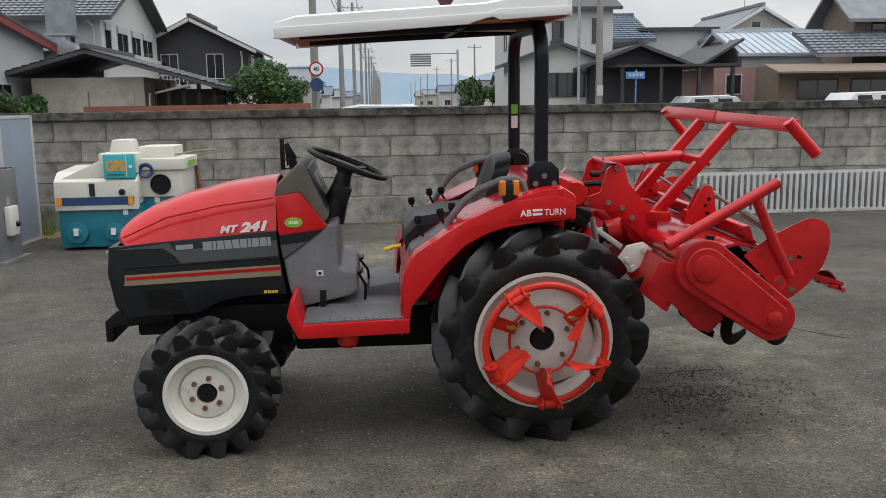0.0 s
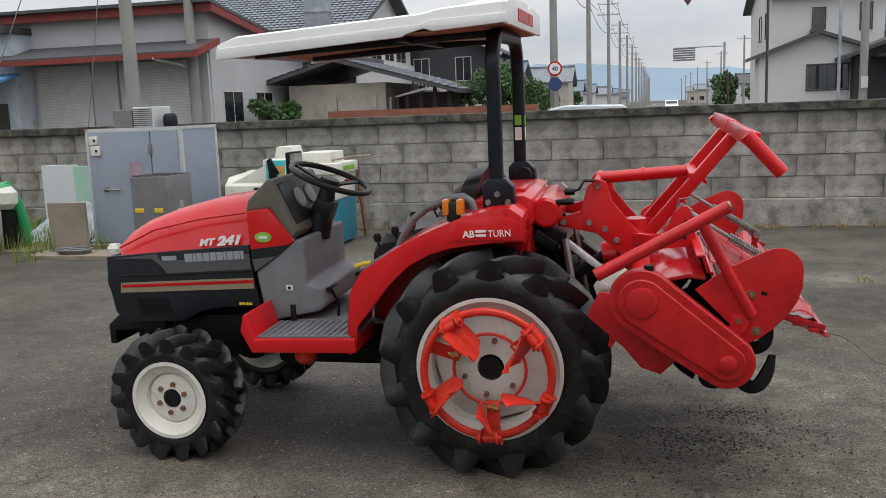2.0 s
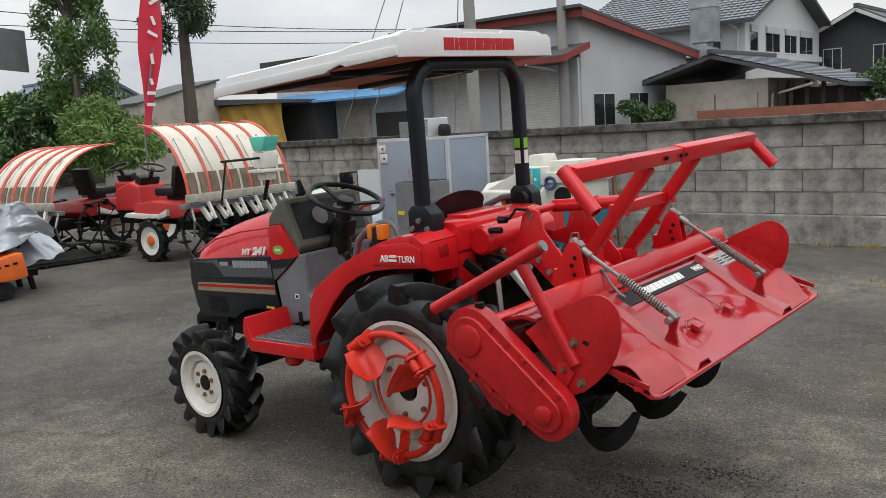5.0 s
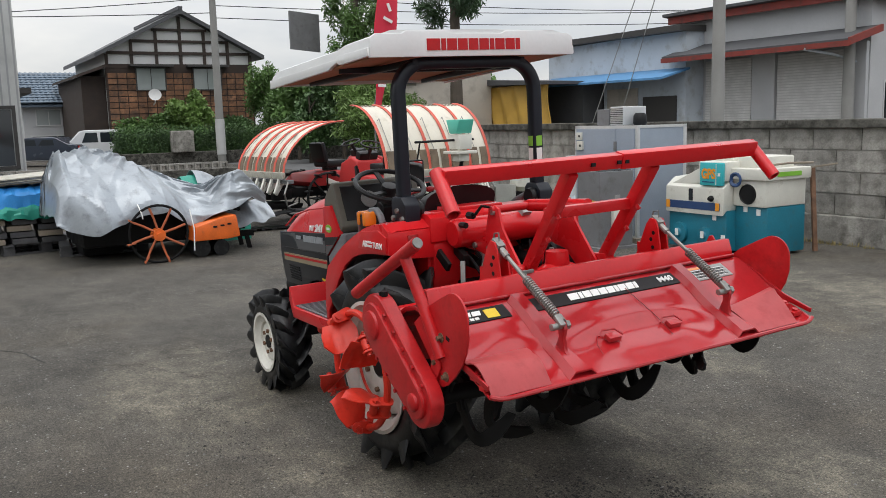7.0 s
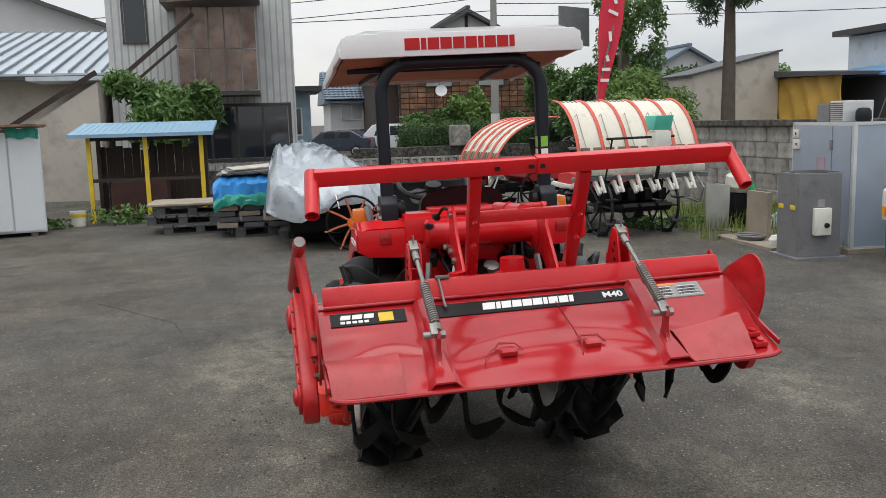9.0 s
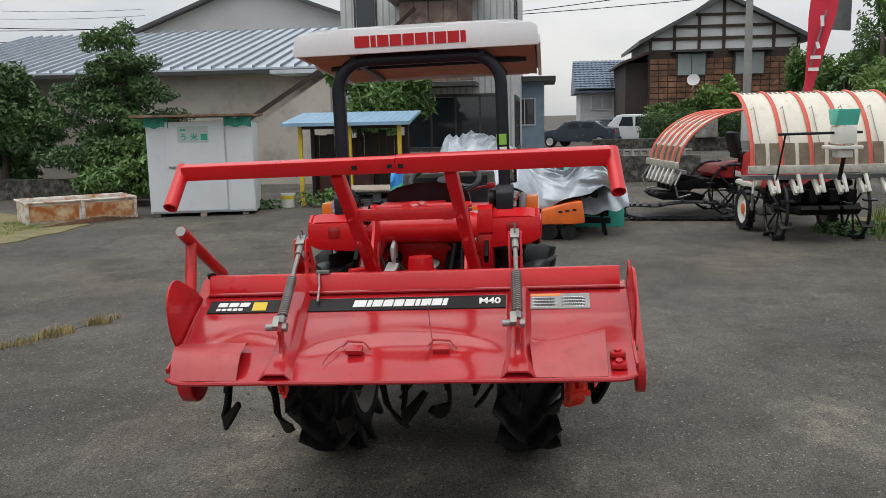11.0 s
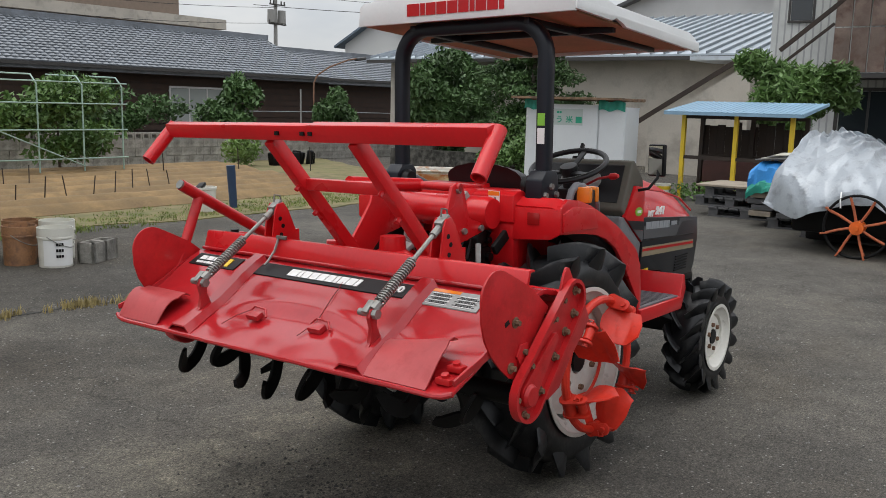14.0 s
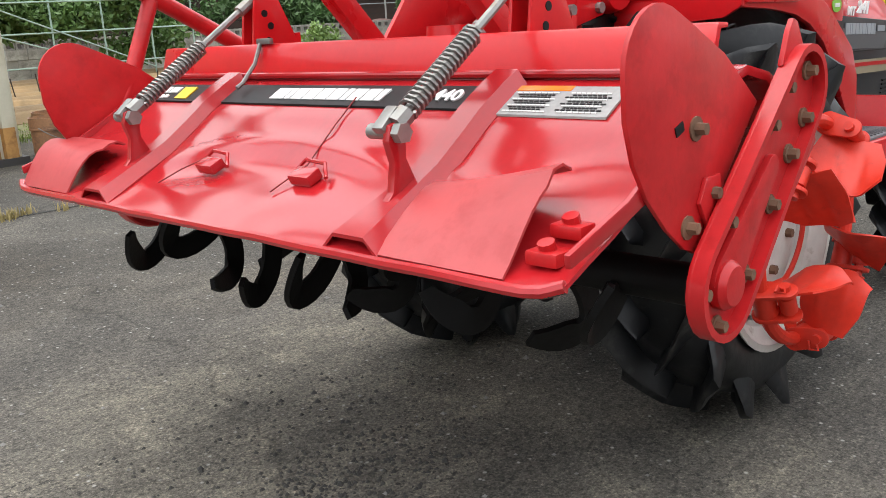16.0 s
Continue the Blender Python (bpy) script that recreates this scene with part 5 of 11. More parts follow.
part("gear_case", bm, RED, tiller, "red gear case")
bm = B()
tube(bm, [(0.20, 0.02, 0.70), (0.33, 0.025, 0.78), (0.46, 0.03, 0.87)], 0.028, 10)
part("drive_shaft", bm, BLACK, tiller)
for s in (-1, 1):
    yy = 0.02 + 0.20 * s
    bm = B()
    prism(bm, [(0.26, 1.045), (0.25, 1.075), (0.36, 1.110), (0.395, 1.225), (0.435, 1.255), (0.475, 1.240), (0.500, 1.155), (0.560, 1.080), (0.640, 0.985), (0.660, 0.885), (0.590, 0.860), (0.53, 0.92), (0.43, 1.010)], yy - 0.007, yy + 0.007, bev=0.004)
    mast = part("mast_plate", bm, RED, tiller, "red hitch mast plate")
    for x, z in ((0.285, 1.062), (0.40, 1.06), (0.47, 1.03), (0.52, 0.98), (0.44, 1.225)):
        bm = B()
        cyl(bm, (x, yy + 0.007 * s, z), (x, yy + 0.020 * s, z), 0.013, seg=8)
        part("bolt", bm, STEEL, mast)
    # slanted frame post
    bm = B()
    py = -0.205 if s < 0 else 0.215
    beam(bm, (0.615, py + 0.05 * (1 if s < 0 else 1), 0.955), (1.005, py, 1.425), 0.052, 0.046, 0.008, up=(0, 1, 0))
    post = part("frame_post", bm, RED, tiller, "red slanted frame post")
    for f in (0.12, 0.45, 0.66):
        q = Vector((0.615, py + 0.05, 0.955)).lerp(Vector((1.005, py, 1.425)), f)
        bm = B()
        cyl(bm, q + Vector((0.016, 0, -0.02)), q + Vector((0.030, 0, -0.034)), 0.010, seg=8)
        part("bolt", bm, RED, post)
    # lower brace along the mast
    bm = B()
    beam(bm, (0.60, py + 0.04, 0.985), (0.69, py + 0.20 * s * 0.2, 0.99), 0.05, 0.05, 0.006)
    part("post_foot", bm, RED, tiller)
bm = B()
tube(bm, [(0.425, 0.02, 1.235), (0.83, 0.02, 1.262)], 0.028, 12)
cyl(bm, (0.63, 0.02, 1.249), (0.645, 0.02, 1.25), 0.033, seg=12)
part("top_brace", bm, RED, tiller)
bm = B()
cyl(bm, (0.435, -0.20, 1.235), (0.435, 0.24, 1.235), 0.017, seg=12)
part("mast_pin", bm, RED_WORN, tiller)
bm = B()
beam(bm, (0.850, -0.21, 1.252), (0.850, 0.225, 1.252), 0.045, 0.045, 0.006)
part("frame_cross", bm, RED, tiller)
bm = B()
tube(bm, [(0.44, -0.19, 1.245), (0.38, -0.21, 1.25), (0.36, -0.23, 1.215), (0.33, -0.23, 1.205)], 0.007, 6)
lathe(bm, [(0, 0), (0.015, 0.0), (0.017, 0.04), (0, 0.05)], (0.34, -0.23, 1.205), (-1, 0, 0), 10)
part("crank", bm, BLACK, tiller)
# rear guard bar with its down-turned ends
bm = B()
beam(bm, (1.020, -0.785, 1.452), (1.020, 0.02, 1.452), 0.046, 0.056, 0.006, up=(0.25, 0, 1))
beam(bm, (1.020, 0.02, 1.452), (1.020, 0.785, 1.452), 0.053, 0.063, 0.006, up=(0.25, 0, 1))
guard_bar = part("guard_bar", bm, RED, tiller, "red rear guard bar")
for x, y in ((1.055, -0.13), (1.055, 0.0), (1.058, 0.04)):
    bm = B()
    box(bm, (1.0455, y, 1.446), (0.010, 0.018, 0.014))
    part("bolt_hole", bm, BLACK, guard_bar)
for s in (-1, 1):
    bm = B()
    d = Vector((0.125, 0.014 * s, -0.140))
    p0 = Vector((0.995, 0.790 * s, 1.470))
    m0 = frame_of(d)
    n = 16
    outer0 = [bm.verts.new(p0 + m0 @ Vector((0.026 * math.cos(2 * math.pi * k / n), 0.026 * math.sin(2 * math.pi * k / n), 0))) for k in range(n)]
    outer1 = [bm.verts.new(p0 + d + m0 @ Vector((0.026 * math.cos(2 * math.pi * k / n), 0.026 * math.sin(2 * math.pi * k / n), 0))) for k in range(n)]
    in1 = [bm.verts.new(p0 + d + m0 @ Vector((0.020 * math.cos(2 * math.pi * k / n), 0.020 * math.sin(2 * math.pi * k / n), 0))) for k in range(n)]
    in0 = [bm.verts.new(p0 + d * 0.4 + m0 @ Vector((0.020 * math.cos(2 * math.pi * k / n), 0.020 * math.sin(2 * math.pi * k / n), 0))) for k in range(n)]
    for k in range(n):
        j = (k + 1) % n
        bm.faces.new((outer0[k], outer0[j], outer1[j], outer1[k]))
        bm.faces.new((outer1[k], outer1[j], in1[j], in1[k]))
        bm.faces.new((in1[k], in1[j], in0[j], in0[k]))
    bm.faces.new(outer0[::-1])
    bm.faces.new(in0)
    end = part("guard_end", bm, RED, guard_bar)
# marker tube on the near side
bm = B()
tube(bm, [(0.462, -0.880, 0.970), (0.936, -0.850, 1.220)], 0.024, 12)
tube(bm, [(0.845, -0.853, 1.160), (0.93, -0.835, 0.99), (1.025, -0.825, 0.815)], 0.022, 12)
side_tube = part("side_tube", bm, RED_WORN, tiller, "red side tube with brace")
bm = B()
cyl(bm, (0.936, -0.850, 1.220), (0.944, -0.8495, 1.224), 0.020, seg=12)
part("tube_cap", bm, STEEL, side_tube)
# spring towers and springs
for y, ye in ((-0.415, -0.405), (0.432, 0.445)):
    bm = B()
    for dy in (-0.022, 0.022):
        prism(bm, [(0.690, 0.985), (0.760, 1.135), (0.785, 1.165), (0.815, 1.160), (0.830, 1.130), (0.850, 1.000)], y + dy - 0.004, y + dy + 0.004, bev=0.002)
    span(bm, (0.70, y - 0.024, 1.01), (0.715, y + 0.024, 1.05))
    tower = part("spring_tower", bm, RED, tiller, "red spring tower")
    for x, z in ((0.79, 1.07), (0.80, 1.035), (0.805, 1.10)):
        for dy in (-0.0268, 0.0268):
            bm = B()
            cyl(bm, (x, y + dy - 0.0008, z), (x, y + dy + 0.0008, z), 0.009, seg=10)
            part("hole", bm, BLACK, tower)
    p0, p1 = Vector((0.800, y, 1.145)), Vector((1.180, ye, 0.902))
    bm = B()
    box(bm, p0, (0.055, 0.036, 0.040), pose(0, 0, 0, 0, 32, 0).to_3x3(), 0.006)
    tube(bm, [p0, p1], 0.0085, 8)
    cyl(bm, p0.lerp(p1, 0.02), p0.lerp(p1, 0.16), 0.014, seg=10)
    cyl(bm, p0.lerp(p1, 0.93), p0.lerp(p1, 1.0), 0.018, seg=8)
    tube(bm, [p0 + Vector((-0.03, 0, 0.01)), p0 + Vector((-0.02, 0, 0.045)), p0 + Vector((0.01, 0, 0.05)), p0 + Vector((0.012, 0.0, 0.02))], 0.0035, 6)
    rod = part("spring_rod", bm, STEEL, tiller, "zinc rod with coil spring")
    bm = B()
    d = p1 - p0
    m0 = frame_of(d)
    pts = []
    turns = 19
    for k in range(turns * 8 + 1):
        f = k / (turns * 8)
        w = 2 * math.pi * k / 8
        pts.append(p0 + d * (0.46 + 0.46 * f) + m0 @ Vector((0.0165 * math.cos(w), 0.0165 * math.sin(w), 0)))
    tube(bm, pts, 0.0036, 5)
    part("coil_spring", bm, STEEL, rod)
bm = B()
tube(bm, [(0.865, -0.335, 1.03), (0.89, -0.330, 0.985), (0.93, -0.328, 0.945), (0.95, -0.325, 0.935)], 0.005, 6)
box(bm, (0.862, -0.32, 1.035), (0.012, 0.055, 0.014), None, 0.003)
part("release_hook", bm, STEEL, tiller)

# ---- ground and setting ----
def asphalt_material():
    m = bpy.data.materials.new("worn_asphalt")
    m.use_nodes = True
    n, l = m.node_tree.nodes, m.node_tree.links
    b = n["Principled BSDF"]
    tc = n.new("ShaderNodeTexCoord")

    def noise_at(scale, detail, rough=0.55, loc=(0, 0, 0), stretch=(1, 1, 1)):
        mp = n.new("ShaderNodeMapping")
        mp.inputs["Location"].default_value = loc
        mp.inputs["Scale"].default_value = stretch
        l.new(tc.outputs["Object"], mp.inputs["Vector"])
        q = n.new("ShaderNodeTexNoise")
        q.inputs["Scale"].default_value, q.inputs["Detail"].default_value, q.inputs["Roughness"].default_value = scale, detail, rough
        l.new(mp.outputs["Vector"], q.inputs["Vector"])
        return q.outputs["Fac"]

    def ramp(fac, stops):
        r = n.new("ShaderNodeValToRGB")
        e = r.color_ramp.elements
        while len(e) < len(stops):
            e.new(0.5)
        for el, (p, c) in zip(e, stops):
            el.position, el.color = p, (*c, 1)
        l.new(fac, r.inputs["Fac"])
        return r.outputs["Color"]

    def mix(fac, a, c, kind="MIX"):
        q = n.new("ShaderNodeMix")
        q.data_type, q.blend_type = "RGBA", kind
        if isinstance(fac, float):
            q.inputs[0].default_value = fac
        else:
            l.new(fac, q.inputs[0])
        l.new(a, q.inputs[6])
        l.new(c, q.inputs[7])
        return q.outputs[2]

    def spot(cx, cy, rx, ry, seed, soft=0.5):
        """1 inside an uneven patch round (cx, cy), 0 outside."""
        mp = n.new("ShaderNodeMapping")
        mp.vector_type = "TEXTURE"
        mp.inputs["Location"].default_value = (cx, cy, 0)
        mp.inputs["Scale"].default_value = (rx, ry, 1)
        l.new(tc.outputs["Object"], mp.inputs["Vector"])
        ln = n.new("ShaderNodeVectorMath")
        ln.operation = "LENGTH"
        l.new(mp.outputs["Vector"], ln.inputs[0])
        q = n.new("ShaderNodeMath")
        q.operation = "MULTIPLY_ADD"
        l.new(noise_at(2.6, 6, 0.65, (seed, seed * 2, 0)), q.inputs[0])
        q.inputs[1].default_value = 2.2
        l.new(ln.outputs["Value"], q.inputs[2])
        mr = n.new("ShaderNodeMapRange")
        mr.inputs["From Min"].default_value, mr.inputs["From Max"].default_value = 2.05 + soft, 2.05 - soft
        l.new(q.outputs[0], mr.inputs["Value"])
        return mr.outputs["Result"]

    def plain(c):
        q = n.new("ShaderNodeRGB")
        q.outputs[0].default_value = (*c, 1)
        return q.outputs[0]

    base = ramp(noise_at(0.55, 8, 0.62), [(0.34, (0.060, 0.056, 0.050)), (0.48, (0.083, 0.078, 0.070)), (0.62, (0.112, 0.104, 0.092))])
    earth = ramp(noise_at(1.3, 7, 0.6, (4, 9, 2)), [(0.40, (0.060, 0.054, 0.046)), (0.68, (0.125, 0.110, 0.088))])
    where = ramp(noise_at(0.33, 5, 0.6, (2, 5, 0)), [(0.47, (0, 0, 0)), (0.60, (0.9, 0.9, 0.9))])
    col = mix(where, base, earth)
    # worn sandy patches where the surface has broken up; the one at (1.15, 0.75) also paints the tiller's shaded ground
    # lighter
    sand_and_lift = ramp(noise_at(5, 7, 0.7, (6, 2, 1)), [(0.35, (0.098, 0.091, 0.078)), (0.52, (0.145, 0.134, 0.112)), (0.70, (0.225, 0.205, 0.165))])
    for cx, cy, rx, ry, seed in ((1.05, -0.42, 0.80, 0.60, 3), (0.15, -0.72, 0.50, 0.32, 5), (1.15, 0.75, 0.85, 0.50, 7), (3.1, -0.3, 0.55, 0.35, 27), (-0.42, 2.05, 0.42, 0.25, 9), (-1.7, -1.05, 1.0, 0.45, 11), (-0.8, 4.7, 2.0, 0.65, 13), (2.2, 3.9, 0.6, 0.3, 15)):
        col = mix(spot(cx, cy, rx, ry, seed), col, sand_and_lift)
    grit = ramp(noise_at(120, 3, 0.75), [(0.32, (0.34, 0.34, 0.34)), (0.46, (0.86, 0.86, 0.86)), (0.58, (1.24, 1.23, 1.20)), (0.70, (2.4, 2.36, 2.25))])
    col = mix(0.95, col, grit, "MULTIPLY")
    blotch = ramp(noise_at(6, 8, 0.75, (3, 1, 4)), [(0.36, (0.80, 0.80, 0.80)), (0.50, (1, 1, 1)), (0.64, (1.22, 1.21, 1.18))])
    col = mix(0.95, col, blotch, "MULTIPLY")
    mottle = ramp(noise_at(48, 4, 0.7, (9, 4, 4)), [(0.36, (0.55, 0.55, 0.55)), (0.47, (0.95, 0.95, 0.95)), (0.58, (1.18, 1.17, 1.15)), (0.68, (1.7, 1.67, 1.58))])
    col = mix(0.9, col, mottle, "MULTIPLY")
    # pale chips of stone set in the surface
    vor = n.new("ShaderNodeTexVoronoi")
    vor.inputs["Scale"].default_value = 34
    l.new(tc.outputs["Object"], vor.inputs["Vector"])
    chip = ramp(vor.outputs["Distance"], [(0.10, (1, 1, 1)), (0.22, (0, 0, 0))])
    pick = n.new("ShaderNodeSeparateColor")
    l.new(vor.outputs["Color"], pick.inputs[0])
    some = ramp(pick.outputs[0], [(0.78, (0, 0, 0)), (0.82, (1, 1, 1))])
    col = mix(mix(1.0, chip, some, "MULTIPLY"), col, plain((0.34, 0.33, 0.30)))
    # dark crumbs lying in the broken places
    crumbs = ramp(noise_at(42, 4, 0.7, (8, 8, 2)), [(0.58, (0, 0, 0)), (0.63, (1, 1, 1))])
    broken = ramp(noise_at(1.7, 6, 0.7, (1, 2, 3)), [(0.50, (0, 0, 0)), (0.60, (0.9, 0.9, 0.9))])
    near = spot(0.85, -0.1, 0.75, 0.60, 21)
    col = mix(mix(1.0, crumbs, broken, "MULTIPLY"), col, plain((0.030, 0.029, 0.027)))
    dark = mix(1.0, crumbs, mix(0.5, broken, plain((1, 1, 1))), "MULTIPLY")
    both = n.new("ShaderNodeMath")
    both.operation = "MULTIPLY"
    l.new(near, both.inputs[0])
    l.new(dark, both.inputs[1])
    col = mix(both.outputs[0], col, plain((0.030, 0.029, 0.027)))
    streak = ramp(noise_at(1.2, 8, 0.75, (7, 1, 0), (0.45, 2.4, 1)), [(0.28, (0.84, 0.84, 0.84)), (0.44, (1, 1, 1)), (0.60, (1, 1, 1)), (0.68, (1.30, 1.29, 1.26))])
    col = mix(1.0, col, streak, "MULTIPLY")
    oil = ramp(noise_at(0.9, 5, 0.5, (11, 3, 0)), [(0.28, (0.72, 0.72, 0.73)), (0.42, (1, 1, 1))])
    col = mix(1.0, col, oil, "MULTIPLY")
    # hairline cracks
    cr = n.new("ShaderNodeTexVoronoi")
    cr.feature = "DISTANCE_TO_EDGE"
    cr.inputs["Scale"].default_value = 0.55
    wob = n.new("ShaderNodeTexNoise")
    wob.inputs["Scale"].default_value, wob.inputs["Detail"].default_value = 2.5, 6
    l.new(tc.outputs["Object"], wob.inputs["Vector"])
    wv = n.new("ShaderNodeVectorMath")
    wv.operation = "MULTIPLY_ADD"
    l.new(wob.outputs["Color"], wv.inputs[0])
    wv.inputs[1].default_value = (0.7, 0.7, 0)
    l.new(tc.outputs["Object"], wv.inputs[2])
    l.new(wv.outputs[0], cr.inputs["Vector"])
    line_ = ramp(cr.outputs["Distance"], [(0.0, (0.62, 0.62, 0.62)), (0.005, (1, 1, 1))])
    col = mix(ramp(noise_at(0.6, 3, 0.5, (5, 5, 5)), [(0.48, (0, 0, 0)), (0.54, (1, 1, 1))]), col, mix(1.0, col, line_, "MULTIPLY"))
    l.new(col, b.inputs["Base Color"])
    b.inputs["Roughness"].default_value = 0.9
    b.inputs["Specular IOR Level"].default_value = 0.25
    bp = n.new("ShaderNodeBump")
    bp.inputs["Strength"].default_value, bp.inputs["Distance"].default_value = 0.7, 0.010
    h = n.new("ShaderNodeMath")
    h.operation = "MULTIPLY_ADD"
    l.new(noise_at(110, 3, 0.7), h.inputs[0])
    h.inputs[1].default_value = 0.8
    l.new(noise_at(9, 3, 0.5), h.inputs[2])
    l.new(h.outputs[0], bp.inputs["Height"])
    l.new(bp.outputs["Normal"], b.inputs["Normal"])
    return m


ASPHALT = asphalt_material()
ROAD = mat("road_asphalt", (0.10, 0.10, 0.10), rough=0.9, var=0.15, scale=0.3, fine=30)
GRASS_SOIL = mat("mossy_grass_soil", (0.118, 0.118, 0.040), rough=0.95, var=0.4, scale=1.6, fine=40, bump=0.5, dirt=(0.19, 0.150, 0.070), dirt_at=0.50)
FIELD_SOIL = mat("dry_tilled_soil", (0.205, 0.132, 0.058), rough=0.95, var=0.40, scale=1.6, fine=35, bump=0.8, dirt=(0.165, 0.110, 0.050), dirt_at=0.56)
CONCRETE = mat("weathered_concrete", (0.352, 0.336, 0.303), rough=0.92, var=0.34, scale=2.4, fine=150, bump=0.6, dirt=(0.185, 0.175, 0.155), dirt_at=0.54, piece=0.10, spec=0.3)


def weathered(m, low=0.62, high=1.12):
    """Rain streaks and rough pitting that run on across neighbouring blocks."""
    n, l = m.node_tree.nodes, m.node_tree.links
    b = n["Principled BSDF"]
    geo = n.new("ShaderNodeNewGeometry")
    stretch = n.new("ShaderNodeMapping")
    stretch.inputs["Scale"].default_value = (5.0, 5.0, 0.55)
    l.new(geo.outputs["Position"], stretch.inputs["Vector"])
    streak, pit, patch = (n.new("ShaderNodeTexNoise") for _ in range(3))
    streak.inputs["Scale"].default_value, streak.inputs["Detail"].default_value = 1.0, 6.0
    pit.inputs["Scale"].default_value, pit.inputs["Detail"].default_value, pit.inputs["Roughness"].default_value = 42.0, 4.0, 0.7
    patch.inputs["Scale"].default_value, patch.inputs["Detail"].default_value = 1.1, 4.0
    l.new(stretch.outputs["Vector"], streak.inputs["Vector"])
    l.new(geo.outputs["Position"], pit.inputs["Vector"])
    l.new(geo.outputs["Position"], patch.inputs["Vector"])
    total = None
    for node, weight in ((streak, 0.42), (pit, 0.28), (patch, 0.30)):
        k = n.new("ShaderNodeMath")
        k.operation = "MULTIPLY_ADD"
        l.new(node.outputs["Fac"], k.inputs[0])
        k.inputs[1].default_value = weight
        k.inputs[2].default_value = 0.0
        if total:
            l.new(total, k.inputs[2])
        total = k.outputs[0]
    tone = n.new("ShaderNodeMapRange")
    tone.inputs["From Min"].default_value, tone.inputs["From Max"].default_value = 0.40, 0.60
    tone.inputs["To Min"].default_value, tone.inputs["To Max"].default_value = low, high
    l.new(total, tone.inputs["Value"])
    mul = n.new("ShaderNodeVectorMath")
    mul.operation = "SCALE"
    l.new(b.inputs["Base Color"].links[0].from_socket, mul.inputs[0])
    l.new(tone.outputs["Result"], mul.inputs["Scale"])
    l.new(mul.outputs[0], b.inputs["Base Color"])
    bp = n.new("ShaderNodeBump")
    bp.inputs["Strength"].default_value, bp.inputs["Distance"].default_value = 0.7, 0.012
    l.new(pit.outputs["Fac"], bp.inputs["Height"])
    l.new(bp.outputs["Normal"], b.inputs["Normal"])


weathered(CONCRETE)
CONCRETE_CAP = mat("mossy_concrete_cap", (0.12, 0.115, 0.10), rough=0.95, var=0.5, scale=3.5, fine=90, bump=0.6, dirt=(0.035, 0.033, 0.028), dirt_at=0.50, spec=0.3)
MORTAR = mat("grey_mortar", (0.30, 0.288, 0.262), rough=0.95, var=0.2, bump=0.3)
DEAD_GRASS = mat("dry_grass_blades", (0.30, 0.24, 0.10), rough=0.9, var=0.3, bump=0)
GREEN_GRASS = mat("green_grass_blades", (0.16, 0.21, 0.050), rough=0.9, var=0.35, bump=0)

bm = B()
g = 2400.0
vs = [bm.verts.new((x, y, 0)) for x, y in ((-g, -g), (g, -g), (g, g), (-g, g))]
bm.faces.new(vs)
solo("ground", bm, ASPHALT, "worn grey asphalt yard with gritty patches", "ground", "structure")


def patch(name, pts, z, material, label, category):
    """A low slab of uneven outline that lies on the ground."""
    bm = B()
    prism(bm, pts, 0.0, z, "xy")
    return solo(name, bm, material, label, category, "structure", smooth=0)


def ragged(pts, amp, step=0.25, seed=1):
    out = []
    for (xa, ya), (xb, yb) in zip(pts, pts[1:] + pts[:1]):
        n = max(1, int(math.hypot(xb - xa, yb - ya) / step))
        for k in range(n):
            f = k / n
            x, y = xa + (xb - xa) * f, ya + (yb - ya) * f
            out.append((x + amp * noise.noise(Vector((x * 1.7, y * 1.7, seed))), y + amp * noise.noise(Vector((x * 1.7, y * 1.7, seed + 20)))))
    return out


patch("grass_verge", ragged([(-2.6, -7.35), (-9.3, -6.75), (-10.9, -9.2), (-14.2, -15.25), (-4.6, -16.05), (3.0, -16.2), (3.0, -7.6)], 0.18), 0.012, GRASS_SOIL, "thin green grass verge beside the yard", "grass verge")
bm = B()
rows = []
for i in range(70):
    y = -8.6 - 6.5 * i / 69
    row = []
    for j in range(30):
        x = -1.0 - (7.4 + 3.6 * i / 69 + 0.25 * noise.noise(Vector((0, y, 3)))) * j / 29 - (y + 8.6) * 0.2
        row.append((x, y, 0.018 + (0.11 * (0.5 + 0.5 * math.sin(y * 9.0)) + 0.02 * noise.noise(Vector((x * 2, y * 2, 1)))) * (1 if 0 < i < 69 and 0 < j < 29 else 0)))
    rows.append(row)
sheet(bm, rows, (0, 0, -0.016))
solo("vegetable_field", bm, FIELD_SOIL, "dry brown tilled vegetable field with furrows", "field", "structure")
patch("planting_strip", ragged([(-9.6, 7.15), (-9.6, 4.9), (-7.4, 5.1), (-6.3, 5.4), (-4.6, 6.4), (-4.6, 7.15)], 0.2, seed=5), 0.010, GRASS_SOIL, "weedy soil strip in the corner of the wall", "soil")
patch("north_road", [(-40, 9.0), (40, 9.0), (40, 13.5), (6.5, 13.5), (9.5, 400), (1.0, 400), (-2.0, 13.5), (-40, 13.5)], 0.006, ROAD, "grey side street and long straight road", "road")
bm = B()
for k in range(24):
    y = 20 + 14 * k
    box(bm, (2.4 + (y - 13.5) * 0.0078, y, 0.008), (0.14, 6.0, 0.004))
solo("road_marking", bm, WHITE, "white dashed road marking", "road marking", "structure", smooth=0)


